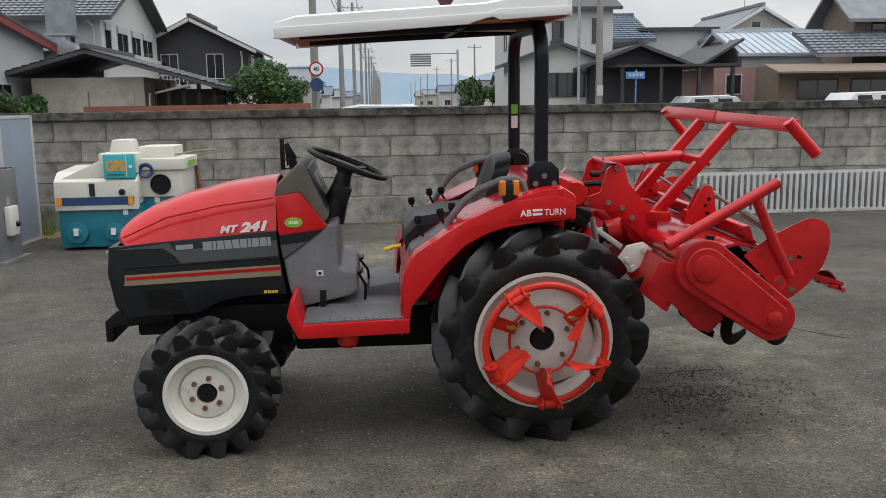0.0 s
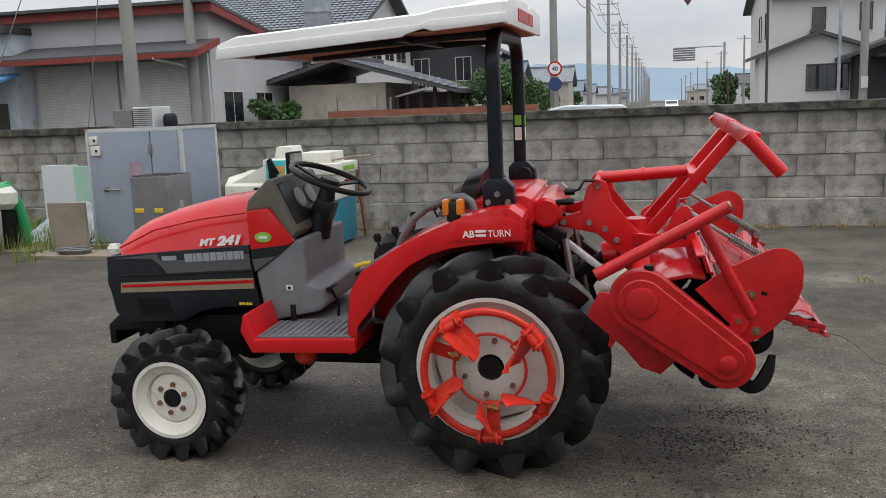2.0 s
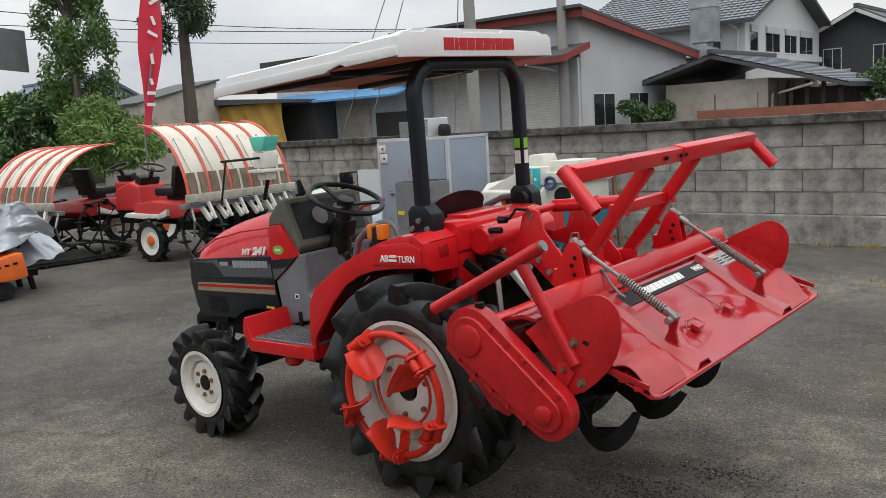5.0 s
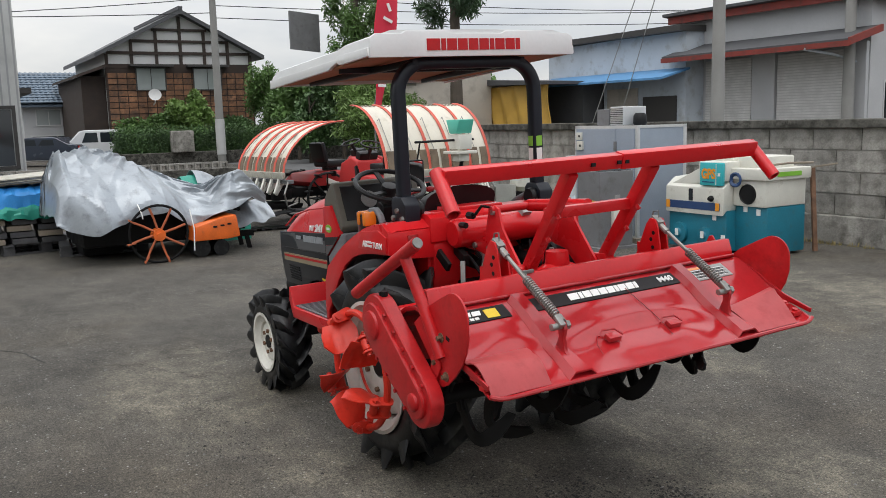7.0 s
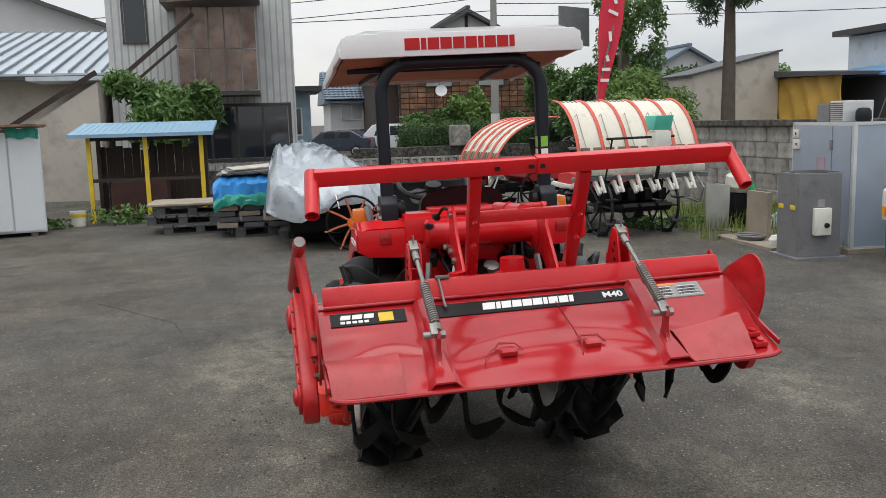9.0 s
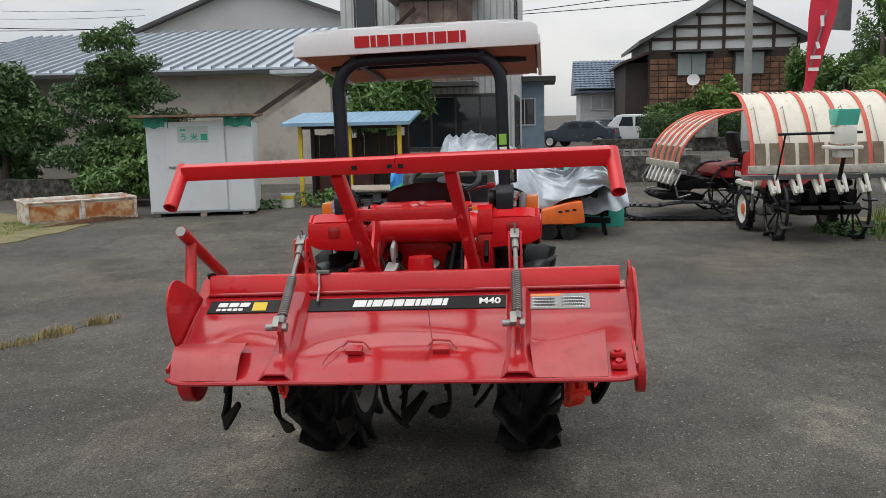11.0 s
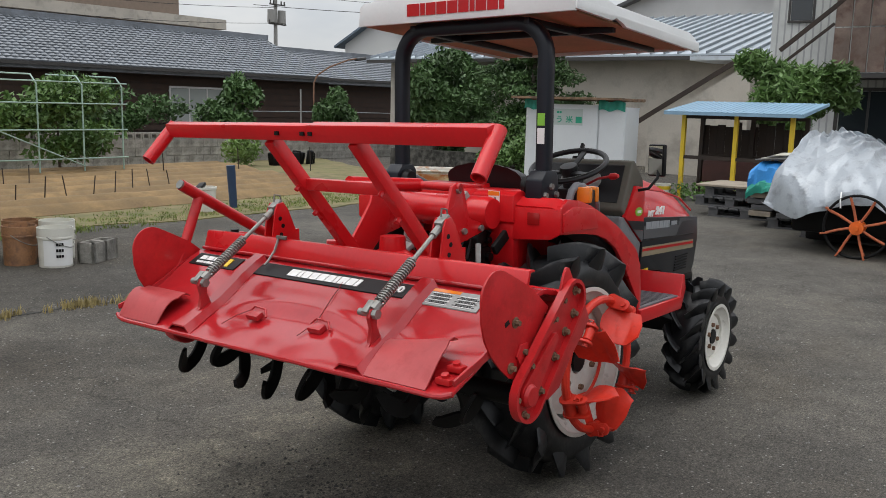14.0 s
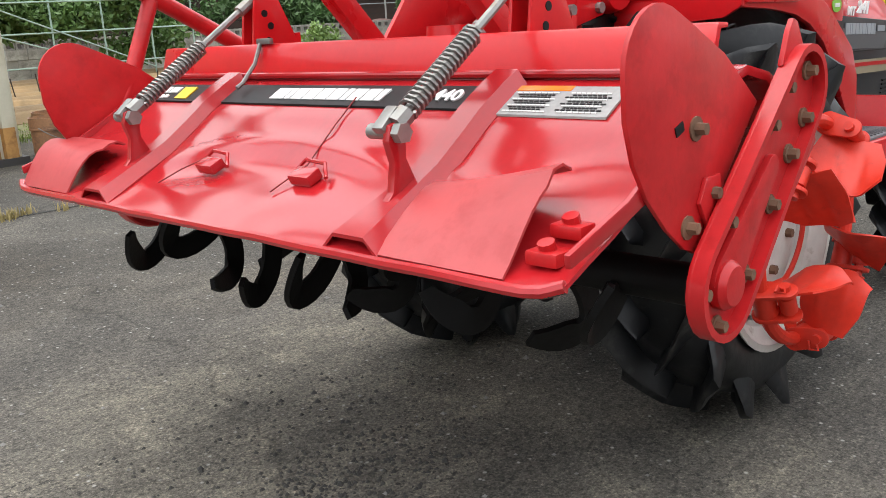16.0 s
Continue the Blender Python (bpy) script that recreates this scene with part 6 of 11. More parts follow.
def blades(name, spots, material, label, height=(0.05, 0.14), spread=0.10, n=40, seed=3):
    """Tufts of thin grass blades as one mesh."""
    rnd = random.Random(seed)
    verts, faces = [], []
    for (x, y, s) in spots:
        for _ in range(int(n * s)):
            a, r = rnd.uniform(0, 6.283), spread * s * math.sqrt(rnd.random())
            px, py = x + r * math.cos(a), y + r * math.sin(a)
            h = rnd.uniform(*height) * (0.6 + 0.4 * s)
            b2, lean, w = rnd.uniform(0, 6.283), rnd.uniform(0.1, 0.7) * h, rnd.uniform(0.003, 0.006)
            dx, dy = math.cos(b2), math.sin(b2)
            i = len(verts)
            verts += [(px - dy * w, py + dx * w, 0.0), (px + dy * w, py - dx * w, 0.0), (px + dx * lean * 0.4 + dy * w * 0.7, py + dy * lean * 0.4 - dx * w * 0.7, h * 0.6), (px + dx * lean * 0.4 - dy * w * 0.7, py + dy * lean * 0.4 + dx * w * 0.7, h * 0.6), (px + dx * lean, py + dy * lean, h)]
            faces += [(i, i + 1, i + 2, i + 3), (i + 3, i + 2, i + 4)]
    me = bpy.data.meshes.new(name)
    me.from_pydata(verts, [], faces)
    me.materials.append(material)
    return tagged(new(name, me), label, "grass", kind="stuff")


rnd = random.Random(11)
line = [(0.75, -3.84), (-0.25, -3.80), (-1.0, -3.60), (-1.8, -3.38), (-2.8, -3.0)]
spots = []
for (xa, ya), (xb, yb) in zip(line, line[1:]):
    for k in range(14):
        f = rnd.random()
        spots.append((xa + (xb - xa) * f + rnd.uniform(-0.04, 0.04), ya + (yb - ya) * f + rnd.uniform(-0.05, 0.05), rnd.uniform(0.3, 0.9)))
spots += [(rnd.uniform(0.3, 2.2), -3.86 + rnd.uniform(-0.06, 0.06), rnd.uniform(0.4, 1.0)) for _ in range(40)]
blades("crack_grass", spots, DEAD_GRASS, "dry grass growing along a crack in the asphalt", (0.03, 0.09))
spots = [(rnd.uniform(-4.6, 8.0), 7.12 - abs(rnd.gauss(0, 0.05)), rnd.uniform(0.3, 1.0)) for _ in range(130)]
blades("wall_grass", spots, DEAD_GRASS, "dry grass tufts at the foot of the wall", (0.02, 0.07), seed=4)
spots = [(rnd.uniform(-9.4, -4.8), 7.0 - abs(rnd.gauss(0, 0.9)), rnd.uniform(0.6, 1.6)) for _ in range(110)]
blades("corner_weeds", spots, GREEN_GRASS, "green weeds in the corner of the wall", (0.08, 0.30), 0.16, 50, 5)
spots = []
for _ in range(900):
    x = rnd.uniform(-9.6, 2.5)
    y = -7.1 - abs(rnd.gauss(0, 0.7)) + 0.05 * (x + 2.6)
    spots.append((x, y, rnd.uniform(0.4, 1.0)))
blades("verge_grass", spots, GREEN_GRASS, "short green grass along the field edge", (0.02, 0.06), 0.14, 22, 6)
spots = [(2.7 + rnd.uniform(-0.3, 0.3), 3.9 + rnd.uniform(-0.15, 0.15), rnd.uniform(0.3, 0.8)) for _ in range(8)] + [(0.75 + rnd.uniform(-0.4, 0.4), 5.1 + rnd.uniform(-0.2, 0.2), rnd.uniform(0.3, 0.7)) for _ in range(14)]
blades("yard_tufts", spots, DEAD_GRASS, "small dry tufts in the yard surface", (0.02, 0.06), 0.12, 30, 7)
spots = [(rnd.uniform(-8.6, -1.2), -9.0 - 4.6 * rnd.random() ** 1.4, rnd.uniform(0.3, 0.9)) for _ in range(260)]
blades("field_straw", spots, DEAD_GRASS, "dry straw lying over the tilled field", (0.02, 0.07), 0.16, 16, 9)
# gravel crumbs on the asphalt
rnd = random.Random(21)
verts, faces = [], []
for _ in range(9000):
    x, y = rnd.uniform(-5.5, 4.2), rnd.uniform(-4.6, 5.5)
    s = rnd.uniform(0.002, 0.006) + (0.004 if rnd.random() < 0.06 else 0)
    if noise.noise(Vector((x * 0.9, y * 0.9, 2))) < rnd.uniform(-0.5, 0.35):
        continue
    i = len(verts)
    verts += [(x - s, y - s * rnd.uniform(0.6, 1), 0.0), (x + s, y - s, 0.0), (x + s * 0.8, y + s, 0.0), (x - s, y + s * 0.8, 0.0), (x + rnd.uniform(-0.3, 0.3) * s, y, s * rnd.uniform(0.7, 1.2))]
    faces += [(i, i + 1, i + 4), (i + 1, i + 2, i + 4), (i + 2, i + 3, i + 4), (i + 3, i, i + 4)]
me = bpy.data.meshes.new("gravel")
me.from_pydata(verts, [], faces)
me.materials.append(mat("gravel_stone", (0.17, 0.165, 0.155), rough=0.9, var=0.4, scale=9))
tagged(new("gravel", me), "loose gravel crumbs scattered on the asphalt", "gravel", kind="stuff")
verts, faces = [], []
for cx, cy, rx, ry, count in ((0.92, -0.05, 0.30, 0.16, 420), (1.05, 0.33, 0.20, 0.10, 240), (0.80, -0.35, 0.45, 0.30, 260), (1.35, 0.05, 0.25, 0.30, 160), (2.6, -0.9, 0.7, 0.4, 200), (-0.6, -1.1, 0.5, 0.2, 90)):
    for _ in range(count):
        x, y = cx + rnd.gauss(0, rx * 0.6), cy + rnd.gauss(0, ry * 0.6)
        r = rnd.uniform(0.0025, 0.008) * (1.6 if rnd.random() < 0.08 else 1)
        i = len(verts)
        n = 5
        for q in range(n):
            w = 2 * math.pi * q / n + rnd.uniform(-0.3, 0.3)
            verts.append((x + r * math.cos(w) * rnd.uniform(0.7, 1.2), y + r * math.sin(w) * rnd.uniform(0.7, 1.2), 0.0))
        verts.append((x, y, r * rnd.uniform(0.6, 1.1)))
        faces += [(i + q, i + (q + 1) % n, i + n) for q in range(n)]
me = bpy.data.meshes.new("asphalt_crumbs")
me.from_pydata(verts, [], faces)
me.materials.append(mat("asphalt_crumb", (0.040, 0.038, 0.035), rough=0.95, var=0.4, scale=9))
tagged(new("asphalt_crumbs", me), "dark crumbs of broken asphalt lying behind the tiller", "crumbs", kind="stuff")
# open cracks: thin dark grooves filled with soil
CRACK = mat("crack_soil", (0.030, 0.029, 0.027), rough=1.0, var=0.3, bump=0.3)
for pts, w in ((line, 0.022), ([(-4.5, -2.6), (-3.4, -1.8), (-2.9, -1.7)], 0.008), ([(2.3, 0.9), (2.0, 1.35), (1.9, 1.9), (1.45, 2.5)], 0.006)):
    dense = ragged(pts, 0.05, 0.12, 8)[:-int(max(2, math.hypot(pts[-1][0] - pts[0][0], pts[-1][1] - pts[0][1]) / 0.12))]
    bm = B()
    rows = [[(x, y - w * (0.6 + 0.4 * math.sin(k * 1.7)), 0.003), (x, y + w * (0.6 + 0.4 * math.cos(k * 2.3)), 0.003)] for k, (x, y) in enumerate(dense)]
    sheet(bm, rows, (0, 0, -0.002))
    solo("crack", bm, CRACK, "dark soil-filled crack in the asphalt", "crack", "structure", smooth=0)

# ---- buildings, walls and trees round the yard ----
PLASTER = mat("white_plaster", (0.58, 0.58, 0.567), rough=0.85, var=0.05, scale=0.5, fine=25, bump=0.05, dirt=(0.58, 0.58, 0.56), dirt_at=0.66)
PLASTER_GREY = mat("grey_plaster", (0.47, 0.475, 0.48), rough=0.85, var=0.10, scale=0.7, fine=25, bump=0.08)
PLASTER_BEIGE = mat("beige_plaster", (0.48, 0.44, 0.38), rough=0.88, var=0.12, scale=0.6, fine=25, bump=0.1, dirt=(0.33, 0.30, 0.26), dirt_at=0.6)
PALE_BLUE = mat("pale_blue_sheet", (0.52, 0.57, 0.62), rough=0.6, var=0.12, scale=0.8, bump=0.05, dirt=(0.33, 0.34, 0.34), dirt_at=0.63)
DARK_WALL = mat("charcoal_siding", (0.050, 0.050, 0.056), rough=0.7, var=0.15)
BROWN_WALL = mat("brown_siding", (0.21, 0.16, 0.125), rough=0.8, var=0.15)
PINK_WALL = mat("dull_pink_siding", (0.36, 0.22, 0.20), rough=0.8, var=0.12)
RED_TRIM = mat("red_fascia", (0.23, 0.035, 0.025), rough=0.6, var=0.25, scale=1.5, dirt=(0.13, 0.04, 0.03), dirt_at=0.6)
TILE = mat("grey_roof_tile", (0.165, 0.180, 0.200), rough=0.42, var=0.3, scale=2.0, fine=20, bump=0.2)
TILE_BLUE = mat("blue_grey_roof_tile", (0.115, 0.155, 0.20), rough=0.5, var=0.25, scale=2.0, fine=20, bump=0.2)
SLATE = mat("dark_slate_roof", (0.070, 0.072, 0.076), rough=0.6, var=0.2, scale=1.5, fine=15, bump=0.2)
METAL_ROOF = mat("pale_metal_roof", (0.46, 0.52, 0.57), rough=0.38, metal=0.3, var=0.12, scale=0.8, bump=0.03)
BLUE_ROOF = mat("blue_sheet_roof", (0.10, 0.27, 0.50), rough=0.5, var=0.15, bump=0.05)
SHUTTER = striped("ribbed_white_shutter", (0.60, 0.59, 0.57), (0.50, 0.49, 0.475), 0.09, 2, 0.3, bump=0.35)
CORRUGATED = striped("ribbed_grey_cladding", (0.50, 0.51, 0.50), (0.33, 0.34, 0.34), 0.16, 1, 0.25, bump=0.5)
BROWN_BOARD = mat("old_cedar_boarding", (0.20, 0.100, 0.052), rough=0.85, var=0.5, scale=1.3, fine=18, bump=0.2, dirt=(0.085, 0.052, 0.035), dirt_at=0.55, piece=0.3)
DARK_WOOD = mat("dark_timber", (0.040, 0.028, 0.022), rough=0.8, var=0.3, bump=0.15)
RED_BRICKS = mat("red_brown_fence", (0.25, 0.095, 0.060), rough=0.8, var=0.3, scale=2)
CONCRETE_POLE = mat("pole_concrete", (0.27, 0.265, 0.25), rough=0.85, var=0.15, scale=1.5, bump=0.1)
GALV = mat("galvanised_duct", (0.36, 0.39, 0.41), rough=0.4, metal=0.5, var=0.25, scale=2.5, dirt=(0.28, 0.14, 0.07), dirt_at=0.68)
YELLOW_TARP = mat("ochre_tarpaulin", (0.55, 0.33, 0.06), rough=0.6, var=0.2, scale=1.2, bump=0.2)
FRAME_WHITE = mat("pale_window_frame", (0.55, 0.55, 0.54), rough=0.5, var=0.05, bump=0)
FRAME_DARK = mat("dark_window_frame", (0.045, 0.042, 0.040), rough=0.5, var=0.05, bump=0)
LEAF = [mat("leaf_" + k, c, rough=0.55, var=0.45, scale=0.8, fine=9, bump=0) for k, c in (("mid", (0.090, 0.170, 0.040)), ("deep", (0.062, 0.122, 0.036)), ("bright", (0.145, 0.235, 0.058)), ("needle", (0.045, 0.090, 0.036)))]
BARK = mat("tree_bark", (0.085, 0.068, 0.052), rough=0.9, var=0.3, scale=4, bump=0.5)


def window(parent, face, u0, u1, z0, z1, at, pane=DARK_GLASS, frame_mat=FRAME_WHITE, sashes=2, out=0.03):
    """face: outward direction of the wall, one of +x -x +y -y; u along the wall; at: the wall's plane."""
    s = 1 if face[0] == "+" else -1
    def p(u, d, z):
        return (at + s * d, u, z) if face[1] == "x" else (u, at + s * d, z)
    bm = B()
    t = max(0.045, 0.03 * (u1 - u0))
    for a, b in (((u0 - t, -0.05, z1), (u1 + t, out, z1 + t)), ((u0 - t, -0.05, z0 - t), (u1 + t, out + 0.02, z0)), ((u0 - t, -0.05, z0), (u0, out, z1)), ((u1, -0.05, z0), (u1 + t, out, z1))):
        span(bm, p(*a), p(*b))
    w = part("window", bm, frame_mat, parent, smooth=0)
    for k in range(1, sashes):
        bm = B()
        u = u0 + (u1 - u0) * k / sashes
        span(bm, p(u - t * 0.35, -0.03, z0), p(u + t * 0.35, out * 0.6, z1))
        part("mullion", bm, frame_mat, w, smooth=0)
    for k in range(sashes):
        bm = B()
        ua, ub = u0 + (u1 - u0) * k / sashes + t * 0.3, u0 + (u1 - u0) * (k + 1) / sashes - t * 0.3
        span(bm, p(ua, -0.02, z0 + 0.01), p(ub, 0.008, z1 - 0.01))
        part("pane", bm, pane, w, smooth=0)
    return w


def gable_roof(parent, x0, y0, x1, y1, eave, ridge, along, over, material, thick=0.14, name="roof"):
    bm = B()
    if along == "x":
        mid, half = (y0 + y1) / 2, (y1 - y0) / 2 + over
        drop = (ridge - eave) * over / ((y1 - y0) / 2)
        prism(bm, [(mid - half, eave - drop), (mid, ridge), (mid + half, eave - drop), (mid + half, eave - drop + thick), (mid, ridge + thick), (mid - half, eave - drop + thick)], x0 - over, x1 + over, "yz")
        beam(bm, (x0 - over, mid, ridge + thick + 0.06), (x1 + over, mid, ridge + thick + 0.06), 0.22, 0.16)
    else:
        mid, half = (x0 + x1) / 2, (x1 - x0) / 2 + over
        drop = (ridge - eave) * over / ((x1 - x0) / 2)
        prism(bm, [(mid - half, eave - drop), (mid, ridge), (mid + half, eave - drop), (mid + half, eave - drop + thick), (mid, ridge + thick), (mid - half, eave - drop + thick)], y0 - over, y1 + over, "xz")
        beam(bm, (mid, y0 - over, ridge + thick + 0.06), (mid, y1 + over, ridge + thick + 0.06), 0.22, 0.16)
    return part(name, bm, material, parent, smooth=0)


def gable_body(parent, x0, y0, x1, y1, eave, ridge, along, material, base=0.0):
    bm = B()
    if along == "x":
        prism(bm, [(y0, base), (y1, base), (y1, eave), ((y0 + y1) / 2, ridge), (y0, eave)], x0, x1, "yz")
    else:
        prism(bm, [(x0, base), (x1, base), (x1, eave), ((x0 + x1) / 2, ridge), (x0, eave)], y0, y1, "xz")
    return part("wall", bm, material, parent, smooth=0)


def tile_slope(parent, a, b, c, d, material, cols, rows_n, name="roof_tiles"):
    """Overlapping tile courses on the slope a-b (eave) to d-c (ridge), as one mesh."""
    a, b, c, d = (Vector(q) for q in (a, b, c, d))
    nrm = (b - a).cross(d - a).normalized()
    if nrm.z < 0:
        nrm = -nrm
    verts, faces = [], []
    for i in range(rows_n):
        f0, f1 = i / rows_n, (i + 1.15) / rows_n
        for j in range(cols):
            g0, g1 = j / cols, (j + 1) / cols
            k = len(verts)
            for f, lift in ((f0, 0.055), (f1, 0.015)):
                la, lb = a.lerp(d, min(f, 1.02)), b.lerp(c, min(f, 1.02))
                for g, w in ((g0, 0.0), (g0 * 0.65 + g1 * 0.35, -0.030), (g0 * 0.25 + g1 * 0.75, 0.012), (g1, 0.0)):
                    verts.append(tuple(la.lerp(lb, g) + nrm * (lift + w)))
            for q in range(3):
                faces.append((k + q, k + q + 1, k + q + 5, k + q + 4))
            m0 = len(verts)
            la, lb = a.lerp(d, f0), b.lerp(c, f0)
            verts += [tuple(la.lerp(lb, g0)), tuple(la.lerp(lb, g1))]
            faces.append((m0, m0 + 1, k + 3, k))
    me = bpy.data.meshes.new(name)
    me.from_pydata(verts, [], faces)
    me.materials.append(material)
    ob = new(name, me)
    ob.parent = parent
    return tagged(ob, kind="stuff")


# warehouse with red fascia behind the wall
wh = thing("warehouse", "grey-white warehouse with dull red fascia and shutters", "building")
bm = B()
prism(bm, [(22.5, 0), (22.5, 5.0), (30.6, 3.85), (30.6, 0)], -21.0, -12.95, "yz")
part("wall", bm, PLASTER_GREY, wh, smooth=0)
bm = B()
beam(bm, (-20.9, 22.15, 5.02), (-12.6, 22.15, 5.02), 0.10, 0.32)
beam(bm, (-12.62, 22.1, 5.02), (-12.62, 31.1, 3.80), 0.10, 0.32)
part("fascia", bm, RED_TRIM, wh, "dull red fascia", smooth=0)
bm = B()
prism(bm, [(21.9, 5.14), (31.2, 3.86), (31.2, 3.96), (21.9, 5.24)], -21.0, -12.55, "yz")
part("roof", bm, SLATE, wh, smooth=0)
bm = B()
prism(bm, [(22.5, 3.95), (21.0, 3.52), (21.0, 3.62), (22.5, 4.05)], -20.1, -12.6, "yz")
lean_to = part("lean_to_roof", bm, SLATE, wh, smooth=0)
bm = B()
beam(bm, (-20.1, 20.98, 3.48), (-12.6, 20.98, 3.48), 0.05, 0.16)
prism(bm, [(20.95, 3.42), (22.5, 3.85), (22.5, 4.06), (20.95, 3.64)], -12.64, -12.56, "yz")
part("trim", bm, RED_TRIM, lean_to, smooth=0)
for x0, x1 in ((-19.3, -17.27), (-16.2, -13.41)):
    bm = B()
    span(bm, (x0, 22.40, 0.0), (x1, 22.47, 3.42))
    part("shutter", bm, SHUTTER, wh, "ribbed white roller shutter", smooth=0)
for x0, x1 in ((-17.2, -16.27), (-13.35, -12.98)):
    bm = B()
    span(bm, (x0, 22.35, 0), (x1, 22.49, 3.6))
    part("pillar", bm, PLASTER_GREY, wh, smooth=0)
bm = B()
tube(bm, [(-14.1, 20.95, 3.42), (-13.6, 21.6, 3.25), (-13.3, 22.4, 3.0), (-13.3, 22.42, 0.2)], 0.045, 8)
part("downpipe", bm, PALE_BLUE, wh)
for y0 in (23.25, 25.8):
    window(wh, "+x", y0, y0 + 1.45, 1.2, 2.38, -12.95)
# galvanised duct on its far end
bm = B()
span(bm, (-12.93, 31.0, 4.35), (-11.98, 31.7, 8.4), 0.02)
span(bm, (-12.98, 30.95, 5.65), (-11.93, 31.75, 5.75))
span(bm, (-12.98, 30.95, 4.30), (-11.93, 31.75, 4.38))
span(bm, (-12.85, 31.05, 3.75), (-12.25, 31.65, 4.32), 0.02)
cyl(bm, (-12.35, 31.0, 3.62), (-12.35, 31.7, 3.62), 0.52, seg=24)
span(bm, (-13.2, 31.05, 3.10), (-12.35, 31.65, 3.75), 0.02)
part("duct", bm, GALV, wh, "galvanised exhaust duct", smooth=40)

# pale blue shed with blue awning
sh = thing("workshop", "pale blue sheet-metal workshop with blue awning", "building")
bm = B()
prism(bm, [(-27.5, 0), (-19.5, 0), (-19.5, 4.55), (-27.5, 4.45)], 21.6, 29, "xz")
part("wall", bm, PALE_BLUE, sh, smooth=0)
bm = B()
span(bm, (-28.0, 21.2, 4.5), (-19.4, 29.3, 4.72))
part("roof", bm, FRAME_DARK, sh, "dark grey sheet roof", smooth=0)
bm = B()
prism(bm, [(21.6, 3.15), (20.2, 2.80), (20.2, 2.88), (21.6, 3.23)], -27.2, -19.3, "yz")
part("awning", bm, BLUE_ROOF, sh, "bright blue sheet awning", smooth=0)
for x0, x1 in ((-25.8, -23.9), (-21.6, -19.9)):
    bm = B()
    span(bm, (x0, 21.52, 0.2), (x1, 21.58, 2.25))
    part("doorway", bm, FRAME_DARK, sh, smooth=0)
bm = B()
span(bm, (-23.6, 21.50, 0.2), (-21.9, 21.57, 2.6))
part("door_panel", bm, PLASTER_BEIGE, sh, smooth=0)
# shed with ochre tarpaulin
ys = thing("tarpaulin_shed", "white shed with ochre tarpaulin front", "shed")
bm = B()
span(bm, (-33.4, 19.2, 0), (-28.4, 25, 3.05))
part("wall", bm, PLASTER, ys, smooth=0)
bm = B()
prism(bm, [(-28.6, 3.0), (-23.8, 2.85), (-23.8, 2.97), (-28.6, 3.25)], 18.7, 24, "xz")
span(bm, (-28.4, 20.5, 0), (-23.9, 24, 2.9))
part("roof", bm, SLATE, ys, smooth=0)
bm = B()
rows = [[(-28.3 + 4.2 * j / 20, 19.0 + 0.10 * math.sin(j * 1.3 + i * 0.5), 0.6 + 2.3 * i / 10) for j in range(21)] for i in range(11)]
sheet(bm, rows, 0.03)
part("tarpaulin", bm, YELLOW_TARP, ys, "sagging ochre tarpaulin")

# two-storey white house with veranda roof
wl_h = thing("white_house", "white two-storey house with grey tiled roofs", "house")
gable_body(wl_h, -19.5, 33.0, -11.48, 42.5, 5.25, 7.25, "x", PLASTER)
gable_roof(wl_h, -19.5, 33.0, -11.48, 42.5, 5.25, 7.25, "x", 0.6, SLATE)
tile_slope(wl_h, (-20.1, 32.4, 5.14), (-10.88, 32.4, 5.14), (-10.88, 37.7, 7.39), (-20.1, 37.7, 7.39), TILE, 34, 16)
bm = B()
span(bm, (-12.4, 27.6, 0), (-8.6, 33.0, 2.6))
part("front_wing", bm, PLASTER_BEIGE, wl_h, smooth=0)
bm = B()
prism(bm, [(-13.0, 2.78), (-10.3, 3.52), (-5.75, 2.22), (-5.75, 2.10), (-10.3, 3.38), (-13.0, 2.64)], 26.8, 33.0, "xz")
part("veranda_roof", bm, SLATE, wl_h, smooth=0)
tile_slope(wl_h, (-5.75, 26.8, 2.22), (-5.75, 33.0, 2.22), (-10.3, 33.0, 3.52), (-10.3, 26.8, 3.52), TILE, 24, 16)
tile_slope(wl_h, (-13.0, 33.0, 2.78), (-13.0, 26.8, 2.78), (-10.3, 26.8, 3.52), (-10.3, 33.0, 3.52), TILE, 24, 9)
bm = B()
beam(bm, (-10.3, 26.7, 3.62), (-10.3, 33.0, 3.62), 0.22, 0.18, 0.03)
part("ridge_cap", bm, SLATE, wl_h)
bm = B()
span(bm, (-8.6, 29.4, 0), (-6.2, 30.5, 2.2))
part("porch_back", bm, FRAME_DARK, wl_h, smooth=0)
for k in range(5):
    bm = B()
    span(bm, (-8.3 + 0.52 * k, 27.3, 0), (-8.18 + 0.52 * k, 27.42, 2.4))
    part("veranda_post", bm, DARK_WOOD, wl_h, smooth=0)
for k, u in enumerate((33.5, 35.3, 37.6, 39.6)):
    gw = window(wl_h, "+x", u, u + (0.9, 1.7, 1.6, 1.9)[k], 3.95, 5.0, -11.48, sashes=2 if k else 1)
    bm = B()
    span(bm, (-11.46, u + 0.05, 4.72), (-11.40, u + (0.9, 1.7, 1.6, 1.9)[k] - 0.05, 5.0))
    part("blind", bm, PLASTER_GREY, gw, smooth=0)
bm = B()
span(bm, (-11.47, 33.1, 3.60), (-11.30, 42.4, 3.85))
part("sill_band", bm, PLASTER, wl_h, smooth=0)
window(wl_h, "-y", -13.2, -12.5, 4.0, 4.7, 33.0)
bm = B()
